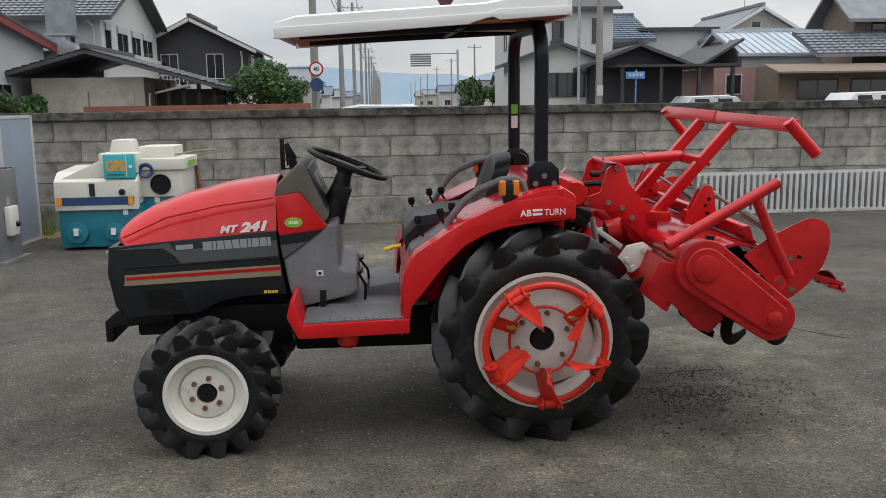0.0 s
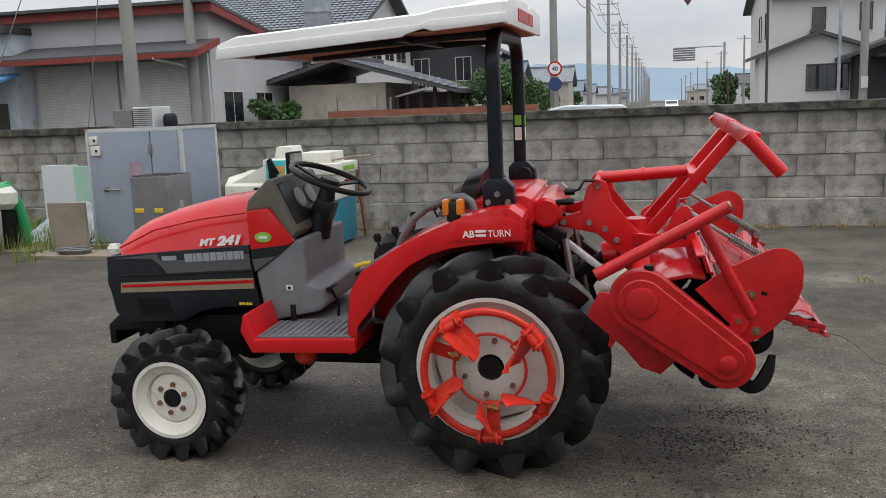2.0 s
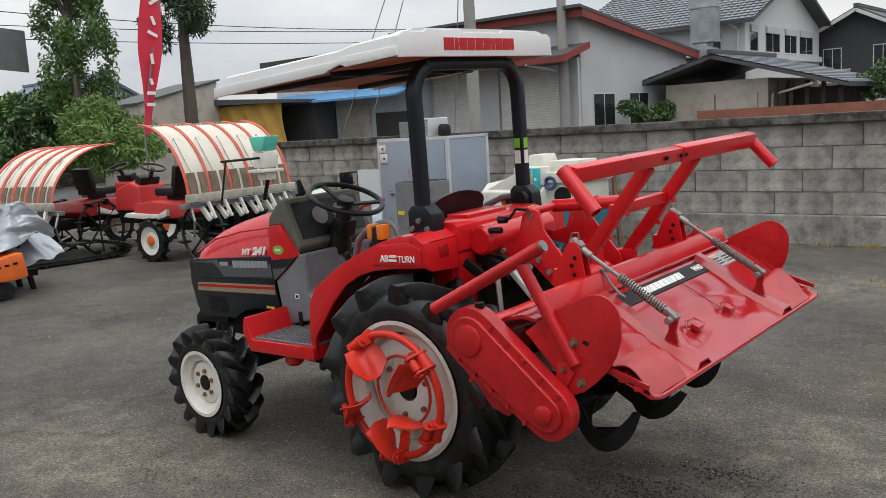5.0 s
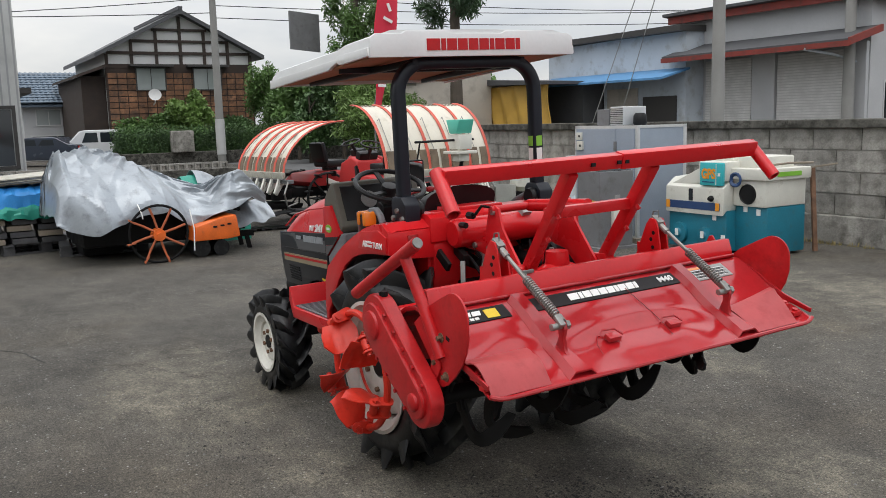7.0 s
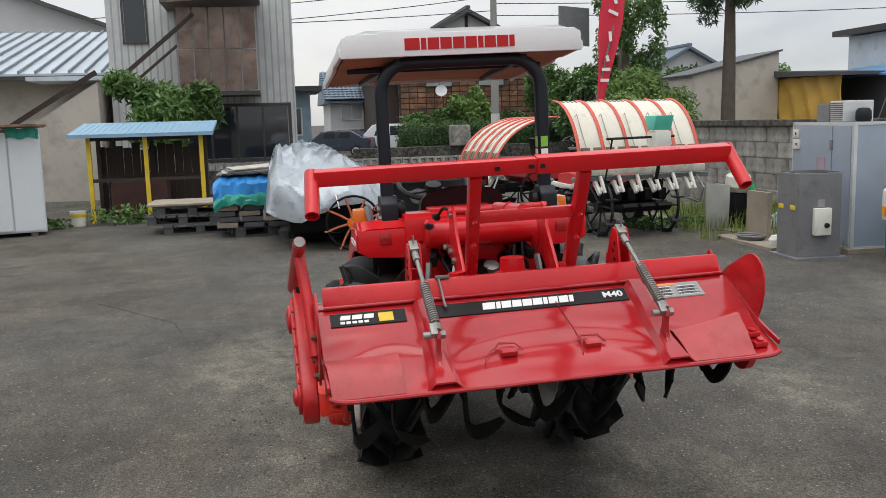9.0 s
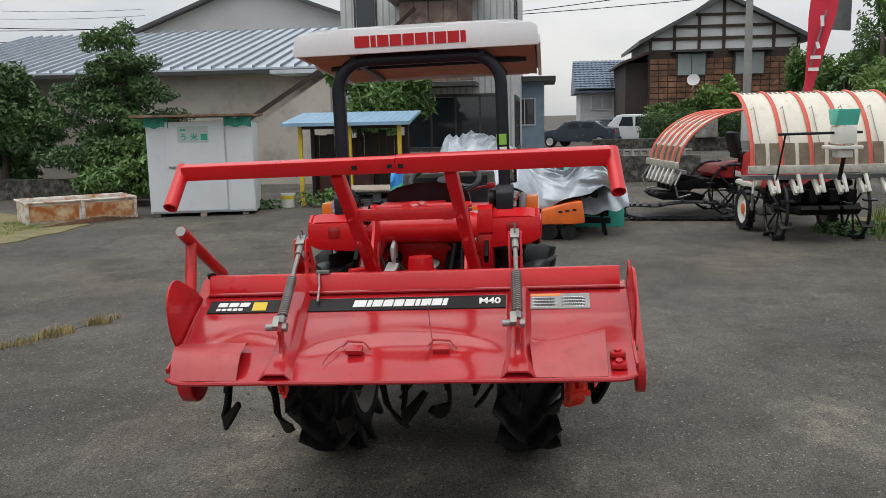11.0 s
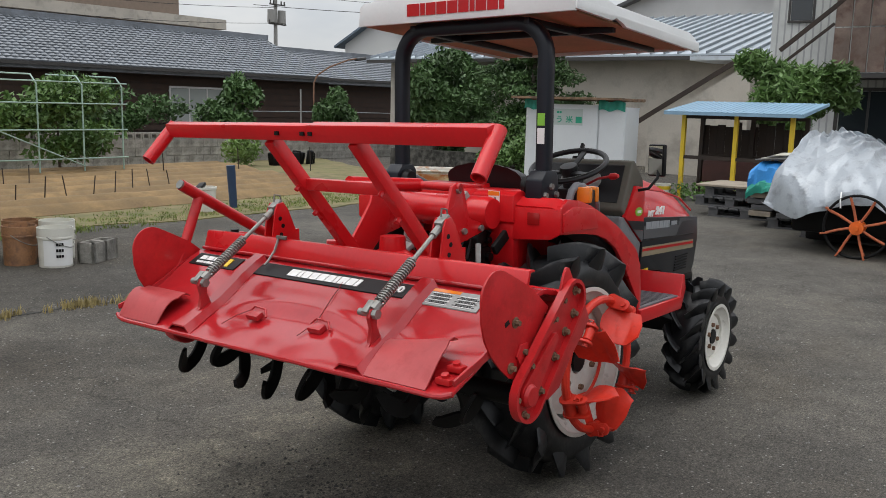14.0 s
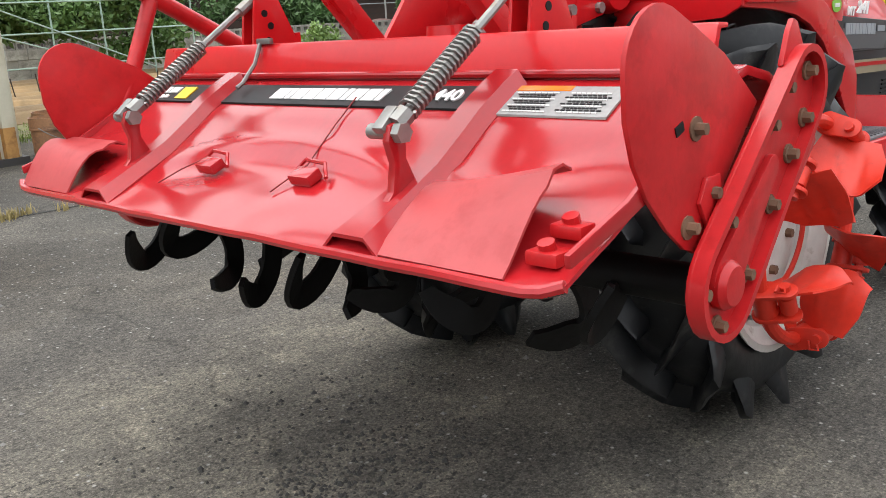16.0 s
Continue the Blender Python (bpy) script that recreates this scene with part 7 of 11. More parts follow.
tube(bm, [(-11.9, 32.5, 5.05), (-11.75, 32.9, 4.8), (-11.75, 32.93, 3.6)], 0.06, 6)
part("downpipe", bm, FRAME_WHITE, wl_h)
bm = B()
tube(bm, [(-6.9, 26.9, 2.28), (-8.4, 27.5, 2.0), (-8.45, 27.55, 0.3)], 0.05, 6)
part("downpipe", bm, FRAME_WHITE, wl_h)
for k in range(2):
    bm = B()
    span(bm, (-12.0 + 1.55 * k, 27.50, 0.1), (-10.5 + 1.55 * k, 27.6, 2.15), 0.01)
    part("shutter_box", bm, PLASTER_BEIGE, wl_h, "cream storage shutter", smooth=0)

dk = thing("dark_house", "charcoal and white two-storey house with dark roof", "house")
gable_body(dk, -12.6, 43, -7.0, 50, 4.55, 5.95, "y", DARK_WALL, 2.7)
gable_roof(dk, -12.6, 43, -7.0, 50, 4.55, 5.95, "y", 0.5, SLATE)
bm = B()
for sx in (-1, 1):
    beam(bm, (-9.8 + 3.3 * sx, 42.42, 4.28), (-9.8, 42.42, 5.93), 0.06, 0.16)
part("bargeboard", bm, FRAME_WHITE, dk, smooth=0)
bm = B()
span(bm, (-12.6, 42.97, 0), (-6.97, 50, 2.7))
part("lower_wall", bm, PLASTER, dk, smooth=0)
for u in (-11.4, -9.1):
    window(dk, "-y", u, u + 0.8, 3.0, 4.2, 43)
for u in (44.2, 47.2):
    window(dk, "+x", u, u + 1.3, 3.0, 4.2, -7.0)
bm = B()
span(bm, (-12.0, 42.2, 2.55), (-10.0, 43, 2.65))
for k in range(11):
    span(bm, (-12.0 + 0.2 * k - 0.02, 42.2, 2.65), (-12.0 + 0.2 * k + 0.02, 42.24, 3.1))
span(bm, (-12.05, 42.18, 3.1), (-9.95, 42.26, 3.18))
part("balcony", bm, FRAME_WHITE, dk, smooth=0)
bm = B()
tube(bm, [(-7.3, 42.6, 4.3), (-7.3, 42.93, 4.0), (-7.3, 42.93, 0.2)], 0.05, 6)
part("downpipe", bm, FRAME_WHITE, dk)
bm = B()
span(bm, (-9.6, 24.0, 0), (-2.6, 24.12, 1.60))
solo("brick_fence", bm, RED_BRICKS, "red-brown garden fence along the street", "fence", "structure", smooth=0)

# houses beyond the road on the right
wr = thing("white_house", "white plastered two-storey house with dark gables", "house")
gable_body(wr, 5.8, 35.0, 10.1, 42, 5.6, 6.9, "x", PLASTER)
gable_roof(wr, 5.8, 35.0, 10.1, 42, 5.6, 6.9, "x", 0.35, SLATE)
gable_body(wr, 5.2, 33.6, 9.6, 35.0, 3.1, 3.9, "y", PLASTER)
gable_roof(wr, 5.2, 33.6, 9.6, 35.0, 3.1, 3.9, "y", 0.35, SLATE, name="porch_roof")
window(wr, "-y", 7.0, 8.5, 1.75, 2.7, 33.6, sashes=2, frame_mat=FRAME_DARK)
window(wr, "-y", 7.4, 7.85, 4.2, 5.0, 35.0, sashes=1, frame_mat=FRAME_DARK)
window(wr, "-y", 9.2, 9.6, 4.1, 5.1, 35.0, sashes=1, frame_mat=FRAME_DARK)
for y in (36, 38):
    window(wr, "-x", y, y + 0.7, 4.0, 5.0, 5.8, sashes=1, frame_mat=FRAME_DARK)
cp = thing("carport", "dark open carport beside the white house", "carport")
gable_body(cp, 8.6, 33.0, 12.6, 38, 2.9, 3.9, "y", DARK_WALL)
gable_roof(cp, 8.3, 32.6, 12.8, 38, 2.9, 3.75, "y", 0.3, SLATE)
bm = B()
span(bm, (9.2, 31.0, 2.85), (14.2, 33.2, 2.95))
part("flat_roof", bm, FRAME_DARK, cp, smooth=0)
for x in (9.4, 11.0, 12.6, 14.0):
    bm = B()
    span(bm, (x, 31.1, 0), (x + 0.14, 31.24, 2.85))
    part("post", bm, FRAME_DARK, cp, smooth=0)
bm = B()
cyl(bm, (9.95, 30.9, 0), (9.95, 30.9, 2.75), 0.035, seg=8)
notice = thing("street_sign", "blue street sign with a line of white marks", "sign")
part("post", bm, BLUE_ROOF, notice)
bm = B()
span(bm, (9.52, 30.84, 2.38), (10.30, 30.87, 2.66), 0.01)
board = part("board", bm, BLUE_ROOF, notice)
for k in range(4):
    bm = B()
    span(bm, (9.64 + 0.15 * k, 30.832, 2.47), (9.74 + 0.15 * k, 30.838, 2.58))
    part("mark", bm, FRAME_WHITE, board, smooth=0)
gh = thing("grey_house", "grey house with blue-grey tiled roof", "house")
gable_body(gh, 10.6, 44, 14.5, 52, 4.8, 6.3, "x", PLASTER_GREY)
gable_roof(gh, 10.6, 44, 14.5, 52, 4.8, 6.3, "x", 0.4, TILE_BLUE)
tile_slope(gh, (10.2, 43.6, 4.79), (14.9, 43.6, 4.79), (14.9, 48, 6.44), (10.2, 48, 6.44), TILE_BLUE, 16, 12)
gb = thing("grey_block", "pale grey flat-roofed block with railing", "building")
bm = B()
span(bm, (14.6, 45, 0), (18.6, 54, 5.35))
part("wall", bm, PLASTER_GREY, gb, smooth=0)
bm = B()
span(bm, (14.3, 44.7, 5.3), (18.9, 54.2, 5.5))
part("roof", bm, FRAME_DARK, gb, smooth=0)
lh = thing("far_house", "pale two-storey house with dark tiled gable", "house")
gable_body(lh, 18.2, 44, 23.4, 52, 4.9, 6.4, "y", PLASTER_BEIGE)
gable_roof(lh, 18.2, 44, 23.4, 52, 4.9, 6.4, "y", 0.5, TILE)
bm = B()
for sx in (-1, 1):
    beam(bm, (20.8 + 3.1 * sx, 43.42, 4.66), (20.8, 43.42, 6.40), 0.06, 0.16)
part("bargeboard", bm, FRAME_WHITE, lh, smooth=0)
window(lh, "-y", 20.4, 20.9, 5.4, 5.7, 44, sashes=1)
window(lh, "-y", 18.9, 19.8, 3.2, 4.3, 44)
bm = B()
cyl(bm, (20.8, 46, 6.3), (20.8, 46, 8.3), 0.025, seg=6)
for k in range(4):
    beam(bm, (20.4, 46, 8.2 - 0.18 * k), (21.2, 46, 8.2 - 0.18 * k), 0.02, 0.02)
part("aerial", bm, GALV, lh, smooth=0)
pk = thing("pink_house", "dull pink house with pale ribbed metal roof", "house")
gable_body(pk, 16.5, 36, 27.0, 42, 3.55, 4.65, "x", PLASTER_GREY)
gable_roof(pk, 16.5, 36, 27.0, 42, 3.55, 4.65, "x", 0.3, METAL_ROOF)
for k in range(30):
    bm = B()
    x = 16.25 + 10.9 * k / 29
    beam(bm, (x, 35.7, 3.61), (x, 39.0, 4.81), 0.05, 0.06)
    part("roof_batten", bm, METAL_ROOF, pk, smooth=0)
bm = B()
span(bm, (15.15, 35.9, 0), (18.6, 41.9, 2.95))
part("lower_wall", bm, PINK_WALL, pk, smooth=0)
bm = B()
prism(bm, [(14.4, 2.95), (16.5, 4.15), (16.5, 4.28), (14.4, 3.08)], 35.8, 42, "xz")
part("side_roof", bm, SLATE, pk, smooth=0)
window(pk, "-y", 15.75, 16.45, 1.75, 2.6, 35.9)
bm = B()
prism(bm, [(35.95, 2.55), (34.9, 2.25), (34.9, 2.32), (35.95, 2.65)], 17.4, 20.5, "yz")
part("awning", bm, METAL_ROOF, pk, smooth=0)
bh = thing("brown_house", "brown two-storey house with grey tiled roofs", "house")
gable_body(bh, 19.6, 32, 26.5, 34.6, 5.0, 6.0, "x", BROWN_WALL)
gable_roof(bh, 19.6, 32, 26.5, 34.6, 5.0, 6.0, "x", 0.55, TILE)
tile_slope(bh, (16.9, 29.8, 3.22), (26.5, 29.8, 3.22), (26.5, 32.0, 4.25), (16.9, 32.0, 4.25), TILE, 30, 8)
bm = B()
prism(bm, [(32.0, 4.1), (29.8, 3.1), (29.8, 3.22), (32.0, 4.25)], 16.9, 26.5, "yz")
part("lower_roof", bm, TILE, bh, smooth=0)
bm = B()
prism(bm, [(29.9, 2.75), (28.6, 2.45), (28.6, 2.52), (29.9, 2.85)], 14.8, 25, "yz")
span(bm, (15.4, 29.8, 0), (25, 32, 2.8))
part("porch", bm, BROWN_WALL, bh, smooth=0)
window(bh, "-y", 20.4, 21.5, 4.3, 4.9, 32, frame_mat=FRAME_DARK)
for u in (16.2, 18.4, 20.6):
    window(bh, "-y", u, u + 1.6, 0.8, 2.2, 29.8, frame_mat=FRAME_DARK)

# low houses and hills far along the road
rnd = random.Random(8)
for k in range(26):
    side = -1 if k % 2 else 1
    y = 60 + 11 * k + rnd.uniform(-3, 3)
    x = 5.0 + (y - 13.5) * 0.0078 + side * rnd.uniform(10, 16) - 1
    w, d, e = rnd.uniform(6, 9), rnd.uniform(6, 9), rnd.uniform(2.8, 4.6)
    fh = thing("far_house", "small far-off house along the road", "house", group="houses along the road")
    body = rnd.choice((PLASTER, PLASTER_BEIGE, PLASTER_GREY))
    gable_body(fh, x, y, x + w * side, y + d, e, e + 1.4, "x", body) if side > 0 else gable_body(fh, x - w, y, x, y + d, e, e + 1.4, "x", body)
    gable_roof(fh, x if side > 0 else x - w, y, x + w if side > 0 else x, y + d, e, e + 1.4, "x", 0.5, rnd.choice((TILE, TILE_BLUE, SLATE)))
    window(fh, "-y", (x if side > 0 else x - w) + 1.2, (x if side > 0 else x - w) + 2.6, 1.0, 2.2, y)
# distance haze is painted into the hills' pale blue colour
HILL = mat("haze_tinted_hill", (0.27, 0.35, 0.43), rough=1.0, var=0.12, scale=0.004, fine=0.05, bump=0, spec=0.0)
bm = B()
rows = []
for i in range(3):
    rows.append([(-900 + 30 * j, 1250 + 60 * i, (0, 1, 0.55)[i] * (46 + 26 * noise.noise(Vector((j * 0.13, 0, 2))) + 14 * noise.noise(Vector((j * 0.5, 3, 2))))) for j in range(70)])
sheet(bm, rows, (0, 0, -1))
solo("hills", bm, HILL, "hills on the horizon tinted blue with painted haze", "hills", "structure")

# old timbered house across the street to the west
oh = thing("timber_house", "old two-storey house with white plaster gable and cedar boarding", "house")
gable_body(oh, -50, 5.7, -41, 12.8, 5.2, 7.05, "x", PLASTER)
gable_roof(oh, -50, 5.7, -41, 12.8, 5.2, 7.05, "x", 0.55, SLATE, 0.2)
bm = B()
span(bm, (-41.0, 5.65, 0), (-40.9, 12.85, 4.45))
board = part("boarding", bm, DARK_WOOD, oh, smooth=0)
for i in range(14):
    for j in range(16):
        bm = B()
        y0 = 5.72 + 7.06 * j / 16
        span(bm, (-40.9, y0 + 0.02, 0.35 + 0.28 * i), (-40.86, y0 + 0.42, 0.35 + 0.28 * i + 0.235))
        part("board", bm, BROWN_BOARD, board, smooth=0)
bm = B()
for z, hh in ((4.55, 0.22), (5.18, 0.14), (5.75, 0.13), (6.3, 0.12)):
    half = min(3.55, 3.55 * (7.0 - z) / 1.85)
    span(bm, (-41.0, 9.25 - half, z - hh / 2), (-40.9, 9.25 + half, z + hh / 2))
for u in (-3.5, -2.35, -1.17, 0, 1.17, 2.35, 3.5):
    top = 6.95 - abs(u) * 1.85 / 3.55
    span(bm, (-41.0, 9.25 + u - 0.07, 4.4), (-40.905, 9.25 + u + 0.07, max(4.45, top)))
part("timber_frame", bm, DARK_WOOD, oh, smooth=0)
for u in (7.05, 9.80):
    window(oh, "+x", u, u + 1.35, 3.42, 4.45, -40.84, PALE_GLASS, FRAME_DARK)
    bm = B()
    span(bm, (-41, u - 0.35, 4.52), (-40.4, u + 1.70, 4.62))
    part("window_hood", bm, FRAME_DARK, oh, smooth=0)
bm = B()
lathe(bm, [(0, 0.0), (0.20, 0.03), (0.30, 0.08)], (-40.4, 7.75, 3.15), (1, -0.2, 0.4), 20)
tube(bm, [(-40.85, 7.75, 2.7), (-40.45, 7.75, 2.8), (-40.4, 7.75, 3.1)], 0.03, 6)
part("satellite_dish", bm, PLASTER, oh, "white satellite dish")
bm = B()
prism(bm, [(5.7, 4.5), (4.3, 4.0), (4.3, 4.12), (5.7, 4.65)], -49, -40.6, "yz")
span(bm, (-49, 4.6, 0), (-41.4, 5.7, 4.1))
part("side_wing", bm, DARK_WOOD, oh, smooth=0)

bg = thing("tiled_house", "grey house with blue-grey glazed tile roof", "house")
bm = B()
span(bm, (-55, 2.65, 0), (-48.4, 6.25, 3.1))
part("wall", bm, PLASTER_GREY, bg, smooth=0)
tile_slope(bg, (-47.8, 2.3, 3.05), (-47.8, 6.5, 3.05), (-51.8, 6.5, 4.85), (-51.8, 2.3, 4.85), TILE_BLUE, 16, 12)
bm = B()
prism(bm, [(-47.9, 2.96), (-51.8, 4.75), (-55.6, 2.96), (-55.6, 2.85), (-47.9, 2.85)], 2.3, 6.5, "xz")
part("roof", bm, TILE_BLUE, bg, smooth=0)
window(bg, "+x", 3.3, 4.5, 1.9, 2.7, -48.4, PALE_GLASS)
window(bg, "+x", 3.0, 5.5, 0.2, 1.3, -48.4, DARK_GLASS)

gh = thing("gabled_house", "white gabled house with blue-grey tile roof beyond the garden", "house")
gable_body(gh, -54, 20.9, -45, 25.9, 4.1, 5.45, "x", PLASTER)
gable_roof(gh, -54, 20.9, -45, 25.9, 4.1, 5.45, "x", 0.5, TILE_BLUE, 0.16)
bm = B()
prism(bm, [(20.7, 3.55), (24.6, 3.55), (24.6, 3.68), (20.7, 3.68)], -45.0, -43.6, "yz")
part("lower_roof", bm, SLATE, gh, smooth=0)
window(gh, "+x", 21.8, 23.9, 2.0, 3.1, -44.98, DARK_GLASS, FRAME_DARK, 2)
bs = thing("beige_shed", "plain beige shed with sloping top behind the block wall", "shed")
bm = B()
prism(bm, [(15.25, 0), (15.25, 3.10), (18.9, 3.95), (18.9, 0)], -31.0, -28.0, "yz")
part("wall", bm, PLASTER_BEIGE, bs, smooth=0)
bm = B()
prism(bm, [(15.15, 3.09), (19.0, 3.99), (19.0, 4.06), (15.15, 3.16)], -31.1, -27.9, "yz")
part("roof", bm, SLATE, bs, smooth=0)

# tall ribbed building with brown balcony screens
tb = thing("ribbed_building", "grey ribbed metal building with brown balcony screens", "building")
bm = B()
span(bm, (-30, -4.6, 0), (-18.4, -0.25, 9.0))
part("wall", bm, CORRUGATED, tb, smooth=0)
window(tb, "+x", -2.95, -0.45, 0.85, 2.12, -18.4, DARK_GLASS, FRAME_DARK, 4)
window(tb, "+y", -24.2, -19.9, 0.70, 2.05, -0.25, DARK_GLASS, FRAME_DARK, 4)
window(tb, "+x", -4.2, -3.7, 3.7, 4.9, -18.4, DARK_GLASS, FRAME_DARK, 1)
window(tb, "+y", -22.3, -20.0, 3.70, 4.9, -0.25, DARK_GLASS, FRAME_DARK, 2)
SCREEN = mat("brown_translucent_sheet", (0.155, 0.110, 0.088), rough=0.5, var=0.5, scale=1.6, bump=0.05, dirt=(0.085, 0.045, 0.032), dirt_at=0.55)
bm = B()
span(bm, (-18.4, -2.92, 2.36), (-17.2, -1.10, 2.46))
balcony = part("balcony", bm, FRAME_DARK, tb, smooth=0)
for k in range(5):
    for r in range(2):
        bm = B()
        y = -2.90 + 0.355 * k
        span(bm, (-17.22, y + 0.015, 2.48 + 0.95 * r), (-17.18, y + 0.34, 3.40 + 0.95 * r))
        part("screen_sheet", bm, SCREEN, balcony, smooth=0)
bm = B()
prism(bm, [(-3.2, 4.42), (-1.0, 4.55), (-1.0, 4.65), (-3.2, 4.52)], -18.4, -16.9, "yz")
part("balcony_roof", bm, SCREEN, tb, smooth=0)
bm = B()
beam(bm, (-17.2, -4.0, 2.95), (-17.2, -2.5, 4.2), 0.06, 0.09)
beam(bm, (-17.2, -4.0, 2.60), (-17.2, -2.9, 3.5), 0.04, 0.06)
part("stair_rail", bm, DARK_WOOD, tb, smooth=0)
an = thing("annex", "small annex with blue door and dark flat roof", "building")
bm = B()
span(bm, (-31, -0.8, 0), (-28, 0.55, 2.8))
part("wall", bm, mat("blue_grey_wall", (0.22, 0.30, 0.36), rough=0.7, var=0.15), an, smooth=0)
bm = B()
span(bm, (-31.4, -0.85, 2.8), (-27.4, 0.95, 2.98))
part("roof", bm, FRAME_DARK, an, smooth=0)
window(an, "+x", -0.5, 0.2, 1.3, 2.2, -28.0, DARK_GLASS, FRAME_WHITE, 2)

# long storehouse with ribbed metal roof
ml = thing("storehouse", "long beige storehouse with pale ribbed metal roof", "building")
bm = B()
span(bm, (-30, -17.8, 0), (-20.0, -4.7, 3.02))
part("wall", bm, PLASTER_BEIGE, ml, smooth=0)
bm = B()
prism(bm, [(-19.3, 2.94), (-27, 4.72), (-27, 4.82), (-19.3, 3.05)], -18.15, -4.5, "xz")
SEAM_GREY = mat("grey_roof_seam", (0.27, 0.30, 0.33), rough=0.5, var=0.2, bump=0.05)
mroof = part("roof", bm, METAL_ROOF, ml, "pale blue-grey ribbed metal roof", smooth=0)
for k in range(36):
    y = -18.10 + 13.55 * k / 35
    bm = B()
    beam(bm, (-19.28, y, 3.08), (-27, y, 4.85), 0.035, 0.075)
    part("roof_seam", bm, SEAM_GREY, mroof, smooth=0)
bm = B()
beam(bm, (-19.25, -18.2, 2.94), (-19.25, -4.4, 2.94), 0.12, 0.10)
part("gutter", bm, FRAME_DARK, ml, smooth=0)
bm = B()
prism(bm, [(-7.3, 1.2), (-4.8, 2.75), (-4.8, 0), (-7.3, 0)], -20.0, -17.8, "yz")
part("stair_block", bm, PLASTER_BEIGE, ml, smooth=0)
bm = B()
beam(bm, (-17.75, -7.6, 1.25), (-17.75, -4.8, 2.97), 0.06, 0.11)
part("stair_beam", bm, DARK_WOOD, ml, smooth=0)
bm = B()
span(bm, (-19.6, -6.4, 2.80), (-18.0, -4.65, 2.90))
part("canopy", bm, PALE_BLUE, ml, smooth=0)
bm = B()
span(bm, (-19.98, -16.4, 0.9), (-19.9, -15.3, 2.1))
part("opening", bm, FRAME_DARK, ml, smooth=0)
gg = thing("grey_gable", "large grey gable behind the storehouse", "building")
gable_body(gg, -42, -17.0, -30.2, -4.6, 4.6, 6.9, "x", PLASTER_GREY)
gable_roof(gg, -42, -17.0, -30.2, -4.6, 4.6, 6.9, "x", 0.4, SLATE)

# dark boarded house to the south with a big tiled roof
sb = thing("tiled_house", "dark boarded house with large grey tile roof", "house")
bm = B()
span(bm, (-34, -36, 0), (-12.0, -28.7, 2.75))
part("wall", bm, DARK_WOOD, sb, smooth=0)
for i in range(9):
    bm = B()
    span(bm, (-34, -28.70, 0.25 + 0.27 * i), (-12, -28.66, 0.25 + 0.27 * i + 0.225))
    part("weatherboard", bm, mat("dark_weatherboard", (0.045, 0.026, 0.018), rough=0.8, var=0.3, bump=0.1) if i == 0 else bpy.data.materials["dark_weatherboard"], sb, smooth=0)
tile_slope(sb, (-27.2, -27.9, 2.68), (-11.2, -27.9, 2.68), (-11.2, -32.4, 4.55), (-27.2, -32.4, 4.55), TILE, 54, 17)
tile_slope(sb, (-35.6, -27.9, 2.62), (-27.25, -27.9, 2.62), (-27.25, -31.8, 4.05), (-35.6, -31.8, 4.05), TILE, 28, 14)
bm = B()
prism(bm, [(-27.9, 2.61), (-32.4, 4.48), (-36.9, 2.61), (-36.9, 2.45), (-27.9, 2.45)], -27.2, -11.2, "yz")
prism(bm, [(-27.9, 2.55), (-31.8, 3.98), (-35.7, 2.55), (-35.7, 2.40), (-27.9, 2.40)], -35.6, -27.2, "yz")
beam(bm, (-27.3, -32.4, 4.64), (-11.2, -32.4, 4.64), 0.26, 0.26)
beam(bm, (-35.6, -31.8, 4.12), (-27.2, -31.8, 4.12), 0.24, 0.22)
part("roof", bm, TILE, sb, smooth=0)
bm = B()
beam(bm, (-35, -27.8, 2.62), (-11.2, -27.8, 2.62), 0.14, 0.12)
part("gutter", bm, FRAME_DARK, sb, smooth=0)
bm = B()
prism(bm, [(-28.2, 2.75), (-32.4, 4.6), (-36.6, 2.75)], -12.0, -11.85, "yz")
part("gable_end", bm, PLASTER, sb, smooth=0)
window(sb, "+y", -21.6, -18.9, 0.25, 1.95, -28.66, PALE_GLASS, FRAME_WHITE, 3)
wg = thing("white_gable_house", "white gabled house with blue-grey roof", "house")
gable_body(wg, -47.5, -37.0, -37.8, -30.7, 5.15, 6.75, "x", PLASTER)
gable_roof(wg, -47.5, -37.0, -37.8, -30.7, 5.15, 6.75, "x", 0.5, TILE_BLUE)
tile_slope(wg, (-37.3, -30.2, 5.04), (-48.0, -30.2, 5.04), (-48.0, -33.85, 6.89), (-37.3, -33.85, 6.89), TILE_BLUE, 30, 12)
bm = B()
cyl(bm, (-38.4, -33.85, 6.9), (-38.4, -33.85, 9.2), 0.03, seg=6)
for k in range(3):
    beam(bm, (-38.4, -34.4, 9.1 - 0.2 * k), (-38.4, -33.3, 9.1 - 0.2 * k), 0.03, 0.03)
part("aerial", bm, GALV, wg, smooth=0)
ht = thing("brown_block", "brown flat-roofed block with pale cornice", "building")
bm = B()
span(bm, (-46, -72, 0), (-20, -60, 7.4))
part("wall", bm, BROWN_WALL, ht, smooth=0)
bm = B()
span(bm, (-46.6, -72, 7.4), (-20, -59.4, 8.2))
part("cornice", bm, PLASTER_BEIGE, ht, smooth=0)
bm = B()
span(bm, (-43, -70, 8.2), (-24, -61, 12))
part("upper_storey", bm, BROWN_WALL, ht, smooth=0)
for k in range(6):
    bm = B()
    cyl(bm, (-44.5 + 2.4 * k, -59.95, 6.6), (-44.5 + 2.4 * k, -59.8, 6.6), 0.16, seg=10)
    part("vent", bm, PLASTER_BEIGE, ht)

